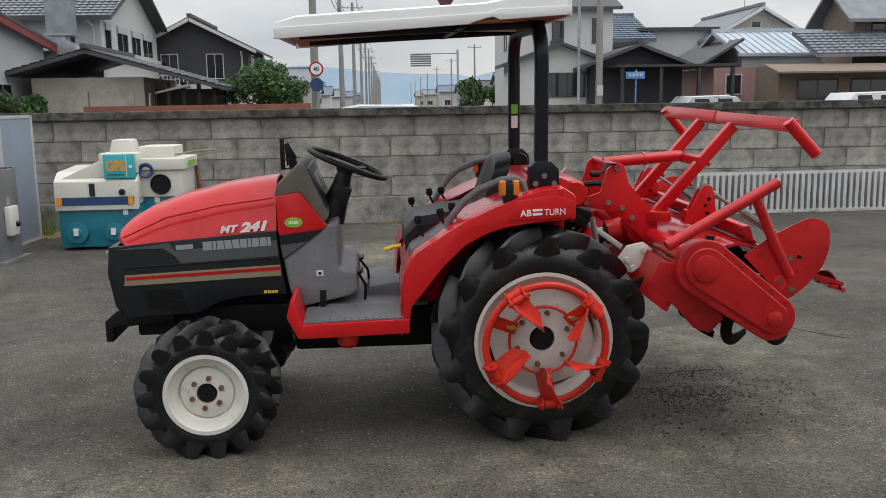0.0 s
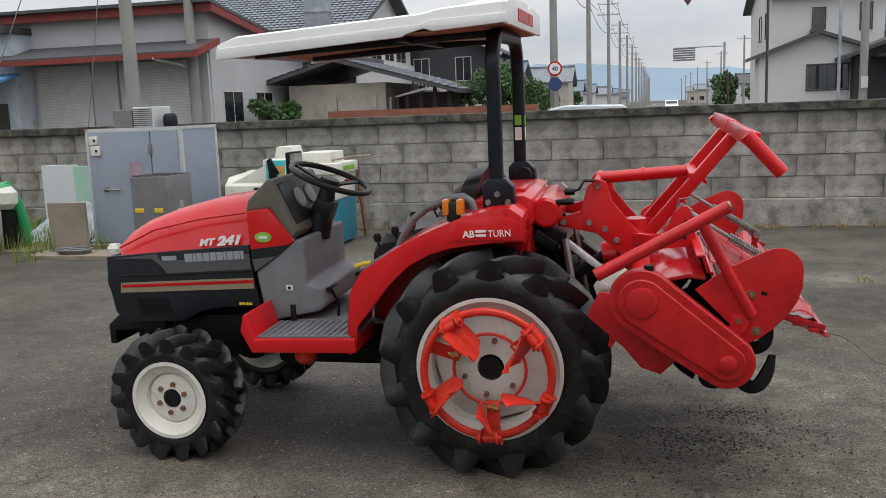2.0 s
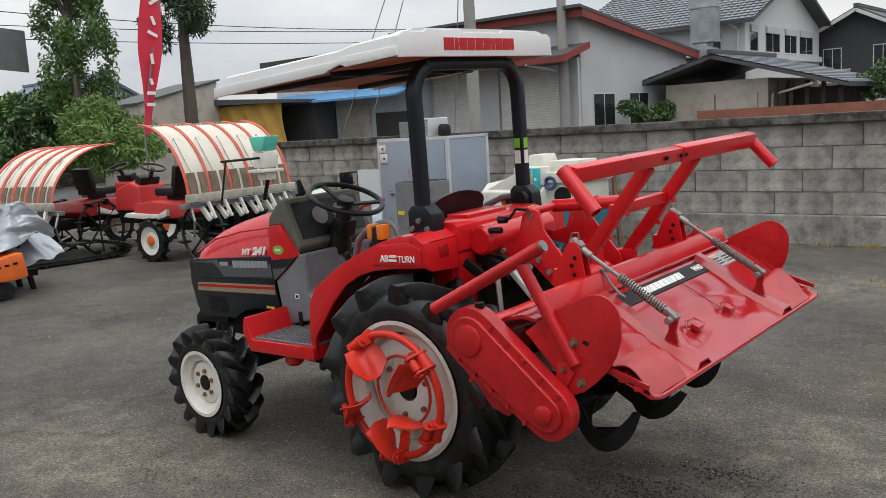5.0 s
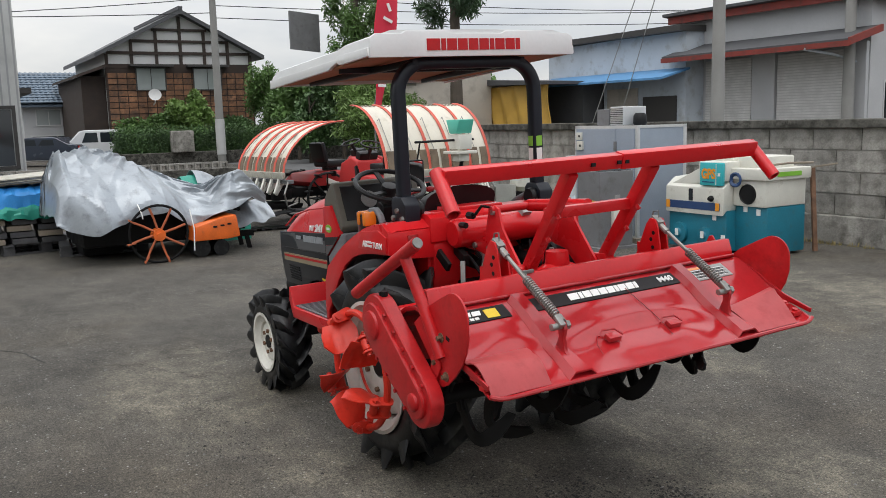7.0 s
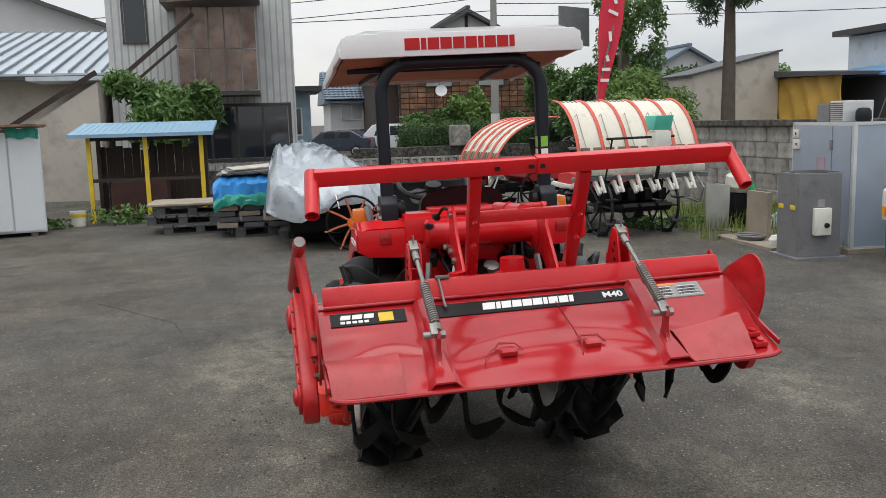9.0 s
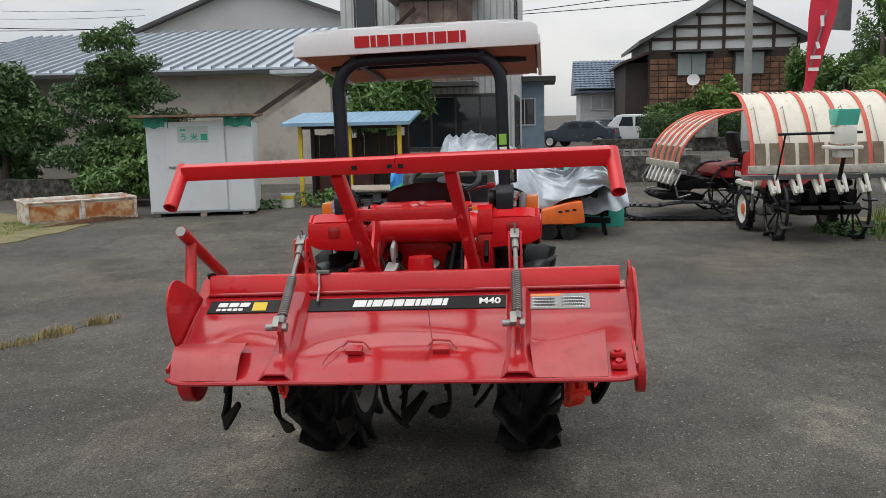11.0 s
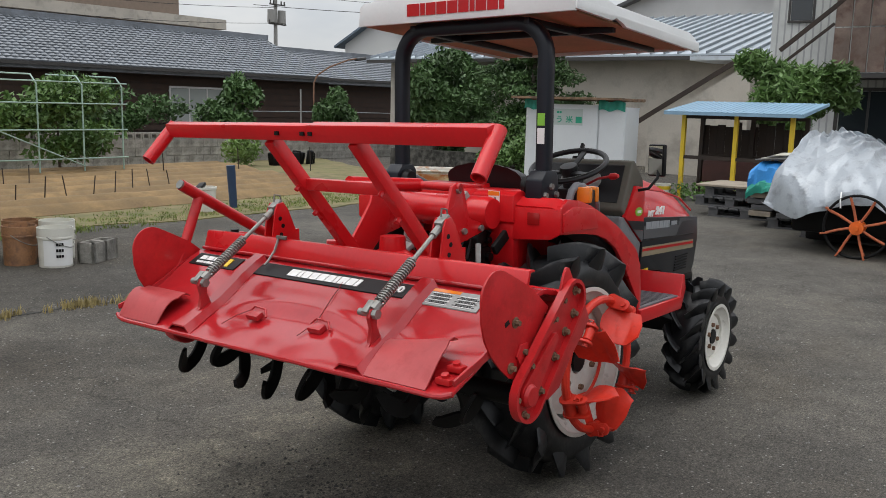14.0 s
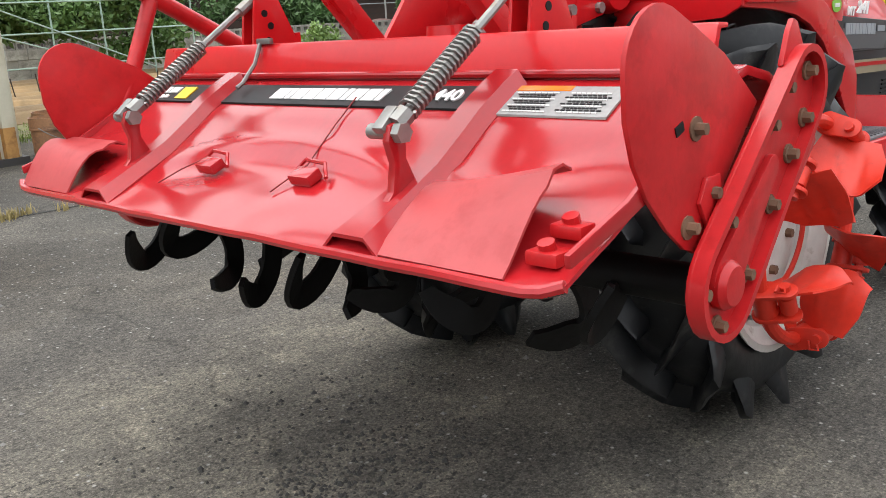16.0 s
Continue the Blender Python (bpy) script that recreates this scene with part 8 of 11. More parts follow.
lamp_post = thing("lamp_pole", "thin rusty arched lamp pole beside the boarded house", "lamp pole")
bm = B()
tube(bm, [(-22.4, -24.0, 0), (-22.4, -24.0, 2.3), (-22.6, -24.0, 2.62), (-23.3, -24.0, 2.98), (-24.4, -24.0, 3.32), (-24.9, -24.0, 3.40)], 0.035, 8)
part("pole", bm, RUSTY, lamp_post)
bm = B()
box(bm, (-25.15, -24.0, 3.40), (0.55, 0.22, 0.12), pose(0, 0, 0, 0, 8, 0).to_3x3(), 0.03)
part("head", bm, FRAME_DARK, lamp_post)
stakes = thing("garden_poles", "grey garden poles with a wire rail before the boarded house", "garden fence")
for k, (x, hh) in enumerate(((-19.8, 2.0), (-21.2, 1.3), (-16.6, 1.5), (-25.0, 1.2))):
    bm = B()
    cyl(bm, (x, -22.0, 0), (x + 0.02, -22.0, hh), 0.035, 0.03, 8)
    part("pole", bm, CONCRETE_POLE, stakes)
bm = B()
tube(bm, [(-26, -22.0, 1.15), (-21.2, -22.0, 1.18), (-15.5, -22.0, 1.16)], 0.015, 5)
part("wire_rail", bm, GALV, stakes)
for x0, x1 in ((-24.6, -22.2), (-21.6, -18.6)):
    bm = B()
    rows = [[(x0 + (x1 - x0) * j / 12, -21.6 + 0.04 * math.sin(j * 1.7), z + 0.05 * math.sin(j * 0.8) * (z > 0.4)) for j in range(13)] for z in (0.0, 0.3, 0.62)]
    sheet(bm, rows, 0.01)
    part("cloth", bm, PINK_WALL, stakes, "faded pink cloth")

# ribbed beige shed at the yard's south edge
BEIGE_RIB = mat("beige_sheet", (0.50, 0.47, 0.36), rough=0.6, var=0.10, scale=1.2, bump=0.05, dirt=(0.40, 0.36, 0.25), dirt_at=0.62)
RUST_RUN = mat("rust_stained_sheet", (0.34, 0.18, 0.055), rough=0.75, var=0.35, scale=3.5, bump=0.1, dirt=(0.16, 0.07, 0.03), dirt_at=0.6)
bs = thing("shed", "beige ribbed sheet-metal shed with rusty foot", "shed")
bm = B()
span(bm, (-0.62, -9.0, 0.06), (8, -5.85, 3.0))
part("wall", bm, BEIGE_RIB, bs, smooth=0)
for k in range(40):
    bm = B()
    x = -0.60 + 0.14 * k
    prism(bm, [(x, -5.85), (x + 0.012, -5.815), (x + 0.105, -5.815), (x + 0.117, -5.85)], 0.30 + 0.04 * math.sin(k * 2.1), 3.0, "xy")
    rib = part("rib_sheet", bm, BEIGE_RIB, bs, smooth=0)
    bm = B()
    prism(bm, [(x, -5.85), (x + 0.012, -5.813), (x + 0.105, -5.813), (x + 0.117, -5.85)], 0.06, 0.30 + 0.04 * math.sin(k * 2.1), "xy")
    part("rusty_foot", bm, RUST_RUN, rib, smooth=0)
bm = B()
span(bm, (-0.66, -9.1, 0), (8.1, -5.80, 0.06))
part("sill", bm, FRAME_DARK, bs, smooth=0)
bm = B()
span(bm, (-0.9, -9.3, 3.0), (8.3, -5.5, 3.12))
part("roof", bm, SLATE, bs, smooth=0)


# utility poles and wires
def utility_pole(x, y, h, r=0.15, arms=2, turn=0.0, label="grey concrete utility pole"):
    p = thing("utility_pole", label, "utility pole", group="utility poles")
    bm = B()
    cyl(bm, (x, y, 0), (x, y, h), r, r * 0.62, 14)
    part("shaft", bm, CONCRETE_POLE, p)
    for k in range(arms):
        z = h - 0.4 - 0.8 * k
        dx, dy = 0.85 * math.cos(turn), 0.85 * math.sin(turn)
        bm = B()
        beam(bm, (x - dx, y - dy, z), (x + dx, y + dy, z), 0.07, 0.07)
        arm_ob = part("crossarm", bm, GALV, p, smooth=0)
        for f in (-0.9, -0.4, 0.4, 0.9):
            bm = B()
            cyl(bm, (x + dx * f, y + dy * f, z + 0.03), (x + dx * f, y + dy * f, z + 0.2), 0.05, 0.035, 8)
            part("insulator", bm, FRAME_WHITE, arm_ob)
    return p


utility_pole(-9.33, 12.0, 9.0, 0.15, 2)
utility_pole(-13.3, 22.0, 10.0, 0.19, 2)
pp = utility_pole(8.6, 31.5, 11.0, 0.16, 2)
bm = B()
box(bm, (8.6, 31.33, 1.95), (0.24, 0.03, 0.42))
part("notice", bm, FRAME_WHITE, pp, smooth=0)
bm = B()
cyl(bm, (7.75, 31.5, 0), (7.75, 31.5, 9), 0.07, 0.05, 10)
tube(bm, [(7.75, 31.5, 9), (7.4, 31.3, 9.3), (6.6, 31, 9.4)], 0.04, 6)
solo("street_lamp", bm, GALV, "slim grey street lamp post", "street lamp")
utility_pole(-3.1, 35.0, 10.5, 0.20, 2, 0.3)
wp = utility_pole(-33.8, 8.85, 10.5, 0.18, 2, 1.2)
bm = B()
cyl(bm, (-33.8, 8.85, 0.4), (-33.8, 8.85, 1.9), 0.20, 0.195, 14)
part("pale_band", bm, FRAME_WHITE, wp)
for k in range(15):
    y = 48 + 20 * k
    utility_pole(-2.6 + (y - 35) * 0.020, y, 9.5, 0.17, 2, 0.1)
for k in range(8):
    y = 70 + 34 * k
    utility_pole(11.5 + (y - 35) * 0.008, y, 8.5, 0.15, 1, 0.1)
sp = utility_pole(-45.5, -52.0, 11.0, 0.2, 0, 0.9)
for dx in (-0.55, 0.50):
    bm = B()
    cyl(bm, (-45.5 + dx, -51.9, 7.6), (-45.5 + dx, -51.9, 8.6), 0.34, 0.32, 12)
    part("transformer", bm, CONCRETE_POLE, sp)
for z, half in ((10.4, 1.1), (9.7, 1.1), (9.0, 0.8), (7.5, 0.9)):
    bm = B()
    beam(bm, (-45.5 - half, -51.78, z), (-45.5 + half, -51.78, z), 0.09, 0.10)
    rail = part("crossarm", bm, FRAME_DARK, sp, smooth=0)
    for f in (-0.9, -0.5, 0.5, 0.9):
        bm = B()
        cyl(bm, (-45.5 + half * f, -51.78, z), (-45.5 + half * f, -51.78, z + 0.3), 0.06, 0.05, 8)
        part("insulator", bm, FRAME_DARK, rail)
PALE_WIRE = mat("pale_guy_wire", (0.34, 0.34, 0.33), rough=0.6, var=0.1, bump=0)
WIRE = mat("black_wire", (0.02, 0.02, 0.022), rough=0.6, var=0.1, bump=0)


def wires(pts_a, pts_b, sag, n=12, label="thin black overhead wires between the poles", r=0.018, ml=None):
    cu = thing("overhead_wire", label, "wire", group="overhead wires")
    for a, b in zip(pts_a, pts_b):
        a, b = Vector(a), Vector(b)
        bm = B()
        tube(bm, [a.lerp(b, k / n) + Vector((0, 0, -4 * sag * (k / n) * (1 - k / n))) for k in range(n + 1)], r, 5)
        part("wire", bm, ml or WIRE, cu)


for k in range(5):
    y0, y1 = (35, 48, 68, 88, 108)[k], (48, 68, 88, 108, 128)[k]
    x0, x1 = -2.6 + (y0 - 35) * 0.020, -2.6 + (y1 - 35) * 0.020
    wires([(x0 + d, y0, z) for d, z in ((-0.7, 9.0), (0.7, 9.0), (0.0, 7.2))], [(x1 + d, y1, z - 0.3) for d, z in ((-0.7, 9.0), (0.7, 9.0), (0.0, 7.2))], 0.5)
wires([(8.6, 31.5, 9.6), (8.6, 31.5, 8.0)], [(-2.9, 35, 9.4), (-2.9, 35, 7.4)], 0.5)
wires([(-3.1, 35, z) for z in (9.8, 9.3, 7.6)], [(-13.3, 22, z) for z in (9.6, 9.0, 7.4)], 0.4)
wires([(-33.8, 8.85, z) for z in (10.1, 9.6, 9.1, 7.6, 6.9)], [(-36, -30, z) for z in (9.2, 8.6, 8.0, 6.3, 5.8)], 0.9, 16)
wires([(-33.8, 8.85, z) for z in (10.0, 9.2, 7.3)], [(-24, 45, z) for z in (10.0, 9.2, 7.3)], 0.8, 16)
wires([(-9.33, 12.0, 8.8), (-9.33, 12.0, 8.4), (-9.33, 12.0, 7.0)], [(-16.4, 14.6, 1.3), (-15.6, 14.9, 1.3), (-13.2, 16.0, 1.2)], 0.0, 3, "pale guy wires of the pole", 0.013, PALE_WIRE)
wires([(-33.8, 8.85, z) for z in (8.6, 8.1, 6.3)], [(-33, -40, z) for z in (11.2, 8.8, 7.2)], 1.1, 16)
wires([(-33.8, 8.85, z) for z in (8.7, 8.2, 6.6, 6.1)], [(-20, 60, z) for z in (11.0, 10.2, 8.6, 8.0)], 1.0, 16)
wires([(-45.5, -52, 10.2), (-45.5, -52, 8.8), (-45.5, -52, 7.6)], [(-12, -62, 11.4), (-12, -62, 9.8), (-12, -62, 8.4)], 0.9)
wires([(-45.5, -52, 10.6), (-45.5, -52, 9.9)], [(-80, -38, 12.6), (-80, -38, 12.0)], 0.8)


# plants
def foliage(name, blobs, size, n, material, parent, seed, droop=0.0, slim=0.45):
    """Leaves scattered through lumpy volumes: (x, y, z, rx, ry, rz) each."""
    rg = np.random.default_rng(seed)
    vol = np.array([b[3] * b[4] * b[5] for b in blobs]) ** 0.7
    cnt = (n * vol / vol.sum()).astype(int)
    out_v, out_f = [], []
    for b, c in zip(blobs, cnt):
        d = rg.normal(size=(c, 3))
        d /= np.linalg.norm(d, axis=1)[:, None]
        r = rg.random(c) ** 0.42
        lump = 1 + 0.22 * np.sin(5 * d[:, 0] + seed) * np.cos(4 * d[:, 1] + 2 * d[:, 2])
        p = np.array(b[:3]) + d * np.array(b[3:]) * (r * lump)[:, None]
        a = rg.normal(size=(c, 3)) + d * 0.5
        a[:, 2] -= droop
        a /= np.linalg.norm(a, axis=1)[:, None]
        w = np.cross(a, rg.normal(size=(c, 3)))
        w /= np.linalg.norm(w, axis=1)[:, None] + 1e-9
        s = (size * rg.uniform(0.6, 1.3, c))[:, None]
        k = len(out_v) if isinstance(out_v, list) and not out_v else sum(len(q) for q in out_v)
        quad = np.stack([p - a * s * 0.5, p + w * s * slim * 0.5, p + a * s * 0.5, p - w * s * slim * 0.5], 1).reshape(-1, 3)
        out_v.append(quad)
        out_f.append(np.arange(c * 4).reshape(-1, 4) + k)
    v, f = np.concatenate(out_v), np.concatenate(out_f)
    me = bpy.data.meshes.new(name)
    me.from_pydata(v.tolist(), [], f.tolist())
    me.materials.append(material)
    ob = new(name, me)
    ob.parent = parent
    return ob


def tree(name, label, x, y, h, blobs, leaf, n, material, seed, trunk=0.09, droop=0.0, slim=0.45):
    t = thing(name, label, "tree" if name == "tree" else name)
    bm = B()
    tube(bm, [(x, y, 0), (x + 0.03, y, h * 0.4), (x - 0.02, y + 0.03, h * 0.9)], [trunk, trunk * 0.75, trunk * 0.3], 10)
    for b in blobs[:10]:
        z0 = max(0.15, min(h * 0.7, b[2] - b[5] * 0.8))
        tube(bm, [(x, y, z0), ((x + b[0]) / 2, (y + b[1]) / 2, (z0 + b[2]) / 2 - 0.05), (b[0], b[1], b[2] + b[5] * 0.3)], [trunk * 0.5, trunk * 0.32, trunk * 0.12], 6)
    part("trunk", bm, BARK, t)
    foliage("crown", blobs, leaf, n, material, t, seed, droop, slim)
    return t


def clump(cx, cy, cz, rx, ry, rz, n, seed, br=0.42):
    rg = random.Random(seed)
    out = []
    for _ in range(n):
        a, u, r = rg.uniform(0, 6.28), rg.uniform(-1, 1), rg.uniform(0.35, 0.95)
        q = math.sqrt(1 - u * u)
        s = rg.uniform(0.7, 1.25) * br
        out.append((cx + rx * r * q * math.cos(a), cy + ry * r * q * math.sin(a), cz + rz * r * u, rx * s, ry * s, rz * s))
    return out


tree("tree", "round dark green garden tree beside the street", -4.9, 30, 2.9, clump(-4.9, 30, 2.15, 1.5, 1.3, 1.1, 16, 1), 0.16, 9000, LEAF[1], 1)
tree("tree", "tall dark conifer with feathery boughs behind the wall", -22.0, 13.45, 9.0, clump(-22.1, 13.6, 6.7, 1.7, 1.6, 2.3, 22, 2, 0.26), 0.30, 9000, LEAF[3], 2, 0.26, 0.6, 0.16)
tree("tree", "tall dark broadleaf tree beside the flag", -24.5, 11.0, 8.0, clump(-24.5, 11.2, 5.2, 1.9, 1.25, 2.9, 26, 3, 0.26), 0.19, 15000, LEAF[0], 3, 0.20, 0.5, 0.30)
tree("tree", "leafy green tree with drooping foliage", -23.0, 10.2, 4.2, clump(-23.0, 10.9, 1.8, 1.4, 2.0, 1.25, 24, 4, 0.32), 0.24, 13000, LEAF[2], 4, 0.15, 0.7, 0.20)
tree("shrub", "low garden shrubs behind the hedge", -36.6, 6.5, 1.9, clump(-36.4, 6.6, 1.45, 0.5, 1.6, 0.7, 14, 5, 0.40), 0.16, 7000, LEAF[0], 5, 0.05)
tree("tree", "bright pine-like shrub in front of the old house", -36.4, 8.3, 3.0, clump(-36.4, 8.3, 1.9, 0.8, 0.95, 1.15, 12, 6, 0.40), 0.2, 6000, LEAF[2], 6, 0.06)
tree("shrub", "dark clipped shrubs under the old house", -36.6, 10.2, 2.0, clump(-36.6, 10.2, 1.5, 0.6, 1.2, 0.7, 12, 8, 0.40), 0.16, 6000, LEAF[1], 8, 0.05)
tree("tree", "feathery green conifer beside the old house", -37.2, 12.3, 4.9, clump(-37.2, 12.3, 3.1, 0.9, 1.0, 1.9, 14, 57, 0.40), 0.22, 8000, LEAF[0], 57, 0.10, 0.2, 0.3)
for k, (x, y, z, r, lm) in enumerate(((-33.8, 12.4, 2.6, 1.7, 0), (-32.5, 14.0, 2.8, 1.8, 1), (-30.5, 11.6, 1.7, 1.2, 1), (-36.5, 14.4, 2.5, 1.5, 1), (-35.8, 16.8, 2.3, 1.6, 0), (-36.8, 19.4, 2.6, 1.7, 1), (-34.5, 21.8, 2.2, 1.6, 0))):
    tree("tree", "rounded dark green garden tree beyond the hedge", x, y, z + 1.3, clump(x, y, z, r * 0.9, r, 1.35, 14, 60 + k, 0.40), 0.24, 8000, LEAF[lm], 60 + k, 0.10)
hg = thing("hedge", "clipped dark green hedge along the street", "hedge")
bm = B()
span(bm, (-35.45, 4.75, 0.0), (-35.02, 22.4, 1.38), 0.12)
part("core", bm, LEAF[3], hg)
foliage("leaves", [(-35.10, 4.9 + 0.30 * k, 0.45 + 0.42 * r, 0.36, 0.34, 0.40) for k in range(59) for r in range(3)], 0.11, 62000, LEAF[1], hg, 9)
spire = []
for k in range(12):
    z = 0.95 + 0.225 * k
    r = 1.40 * (1 - k / 13.5) ** 0.62 * (0.9 + 0.16 * math.sin(k * 2.4))
    spire += clump(-14.5, -8.75 + 0.15 * math.sin(k * 1.7), z, r * 1.05, r * 1.25, 0.50, 7, 110 + k, 0.36)
tree("tree", "dark leafy tree with uneven pointed crown beside the storehouse", -14.5, -8.7, 3.6, spire, 0.115, 34000, LEAF[1], 11, 0.09, 0.3, 0.38)
tree("shrub", "light green shrubs under the dark tree", -13.0, -8.0, 1.2, clump(-13.1, -7.95, 0.72, 0.5, 1.15, 0.62, 16, 111, 0.36), 0.13, 9000, LEAF[0], 112, 0.05)
tree("tree", "dense dark tree at the yard edge", -14.6, -11.6, 3.1, clump(-14.6, -11.6, 1.7, 1.3, 1.3, 1.5, 30, 12, 0.24), 0.17, 15000, LEAF[1], 12, 0.09, 0.5, 0.36)
tree("tree", "bright loquat tree with long leaves behind the shelter", -15.3, -3.1, 2.8, clump(-15.3, -3.1, 2.0, 0.95, 1.15, 1.0, 34, 13, 0.27), 0.22, 13000, LEAF[0], 13, 0.08, 0.1, 0.24)
tree("shrub", "low shrubs beside the storage box", -12.6, -7.7, 1.1, clump(-12.6, -7.8, 0.6, 0.6, 1.2, 0.5, 12, 14, 0.40), 0.12, 6000, LEAF[0], 14, 0.05)
tree("tree", "persimmon tree with large glossy leaves", -18.4, -13.6, 3.2, clump(-18.4, -13.6, 1.8, 1.0, 1.15, 1.5, 24, 15, 0.25), 0.22, 11000, LEAF[1], 15, 0.08, 0.4)
for k, (x, y, hh, w) in enumerate(((-12.2, -16.5, 2.1, 0.80), (-16.1, -16.5, 1.95, 0.85))):
    tree("tree", "small conical fig-like tree with large leaves", x, y, hh, clump(x, y, hh * 0.52, w, w, hh * 0.46, 10, 30 + k, 0.42) + [(x, y, hh * 0.85, 0.32, 0.32, 0.35)], 0.19, 6500, LEAF[1], 16 + k, 0.06, 0.7, 0.42)
tree("shrub", "shrub growing over the warehouse wall foot", -12.0, 25.2, 2.0, clump(-12.0, 25.3, 1.55, 0.5, 1.5, 0.6, 10, 18, 0.42), 0.18, 4000, LEAF[1], 18, 0.05)
tree("tree", "street tree beside the white house", 5.1, 46, 3.4, clump(5.1, 47, 1.9, 0.75, 1.2, 1.2, 12, 19, 0.42), 0.22, 5000, LEAF[1], 19, 0.12)
for k, (x, y) in enumerate(((-8, 62), (-9, 85), (14, 66), (15, 110), (-10, 130))):
    tree("tree", "far-off green tree along the road", x, y, 3.5, clump(x, y, 2.1, 2.0, 1.8, 1.5, 10, 40 + k, 0.45), 0.4, 3000, LEAF[1], 41 + k, 0.12)
tree("shrub", "clipped green shrub beside the pink house", 18.5, 33, 1.8, clump(18.5, 33, 1.4, 1.3, 0.8, 0.55, 10, 50, 0.45), 0.16, 4000, LEAF[0], 50, 0.05)
tree("shrub", "climbing bean plants on the pipe trellis", -6.2, -14.6, 1.6, clump(-5.0, -14.4, 1.0, 2.4, 0.5, 0.8, 16, 51, 0.35), 0.15, 9000, LEAF[0], 51, 0.03)
tree("shrub", "dark shrubs in front of the boarded house", -9.5, -18.5, 2.0, clump(-9.5, -18.5, 1.2, 2.2, 0.8, 0.9, 14, 52, 0.40), 0.16, 7000, LEAF[1], 52, 0.04)

# ---- things standing round the yard ----
TEAL = mat("teal_enamel", (0.015, 0.17, 0.24), rough=0.35, var=0.15, scale=4, bump=0.04, dirt=(0.04, 0.13, 0.16), dirt_at=0.66)
IVORY = mat("ivory_enamel", (0.66, 0.65, 0.58), rough=0.4, var=0.08, scale=4, bump=0.03, dirt=(0.48, 0.45, 0.38), dirt_at=0.68)
NAVY = mat("navy_band", (0.025, 0.06, 0.16), rough=0.4, var=0.1, bump=0)
SIGN_TEAL = mat("turquoise_sign", (0.04, 0.42, 0.46), rough=0.4, var=0.05, bump=0)
ORANGE_INK = mat("orange_ink", (0.78, 0.30, 0.02), rough=0.5, var=0.05, bump=0)
BLUE_GREY = mat("blue_grey_panel", (0.31, 0.36, 0.43), rough=0.38, metal=0.15, var=0.12, scale=2, bump=0.03)
ALU = mat("pale_aluminium", (0.62, 0.63, 0.63), rough=0.4, metal=0.4, var=0.1, scale=5)
GREY_ENAMEL = mat("grey_enamel", (0.17, 0.17, 0.175), rough=0.4, var=0.15, scale=3, dirt=(0.12, 0.115, 0.11), dirt_at=0.62)
TARP = mat("silver_tarpaulin", (0.34, 0.37, 0.40), rough=0.38, metal=0.45, var=0.12, scale=3.0, fine=40, bump=0.10, dirt=(0.22, 0.235, 0.25), dirt_at=0.62, dent=0.012)
BLUE_TARP = mat("blue_tarpaulin", (0.035, 0.25, 0.62), rough=0.5, var=0.2, scale=3, bump=0.12)
GREEN_TARP = mat("green_tarpaulin", (0.02, 0.27, 0.20), rough=0.5, var=0.2, scale=3, bump=0.12)
ORANGE = mat("orange_enamel", (0.70, 0.13, 0.015), rough=0.45, var=0.18, scale=5, dirt=(0.35, 0.09, 0.03), dirt_at=0.66)
TRAY = mat("cream_seedling_tray", (0.66, 0.62, 0.52), rough=0.5, var=0.1, scale=3, bump=0.05, dirt=(0.50, 0.45, 0.35), dirt_at=0.66)
TRAY_RED = mat("faded_red_rail", (0.60, 0.10, 0.065), rough=0.55, var=0.18, scale=4)
TRAY_BROWN = mat("brown_mat", (0.17, 0.13, 0.09), rough=0.8, var=0.3, scale=9)
PLASTIC_GREY = mat("dark_grey_pallet_plastic", (0.075, 0.075, 0.078), rough=0.6, var=0.2, scale=4, dirt=(0.13, 0.125, 0.12), dirt_at=0.64)
MINT = mat("mint_green_plastic", (0.10, 0.52, 0.40), rough=0.4, var=0.08, bump=0.02)
RUST_WHITE = mat("rust_streaked_white_paint", (0.62, 0.60, 0.54), rough=0.6, var=0.1, scale=2.5, bump=0.1, dirt=(0.38, 0.15, 0.04), dirt_at=0.56)
SHED_WHITE = mat("white_shed_panel", (0.62, 0.645, 0.66), rough=0.45, var=0.05, scale=1.5, bump=0.02, dirt=(0.54, 0.56, 0.57), dirt_at=0.68)
PALE_WOOD = mat("weathered_board", (0.26, 0.22, 0.17), rough=0.85, var=0.3, scale=3, bump=0.2)
FLAG_RED = mat("red_flag_cloth", (0.62, 0.030, 0.060), rough=0.8, var=0.1, bump=0.05)
BLUE_PIPE = mat("navy_plastic_pipe", (0.020, 0.045, 0.10), rough=0.5, var=0.2)
PIPE_GREEN = mat("grey_green_pipe", (0.30, 0.42, 0.36), rough=0.5, var=0.15)
WHEEL_RED = mat("rusty_orange_spoke", (0.42, 0.11, 0.045), rough=0.7, var=0.3, scale=6, bump=0.2)
PLANTER_RED = mat("sun_faded_red_plastic", (0.50, 0.030, 0.030), rough=0.5, var=0.15)
SILVER_LINK = mat("cast_aluminium_arm", (0.52, 0.50, 0.43), rough=0.5, metal=0.3, var=0.25, scale=8, dirt=(0.28, 0.22, 0.15), dirt_at=0.64)

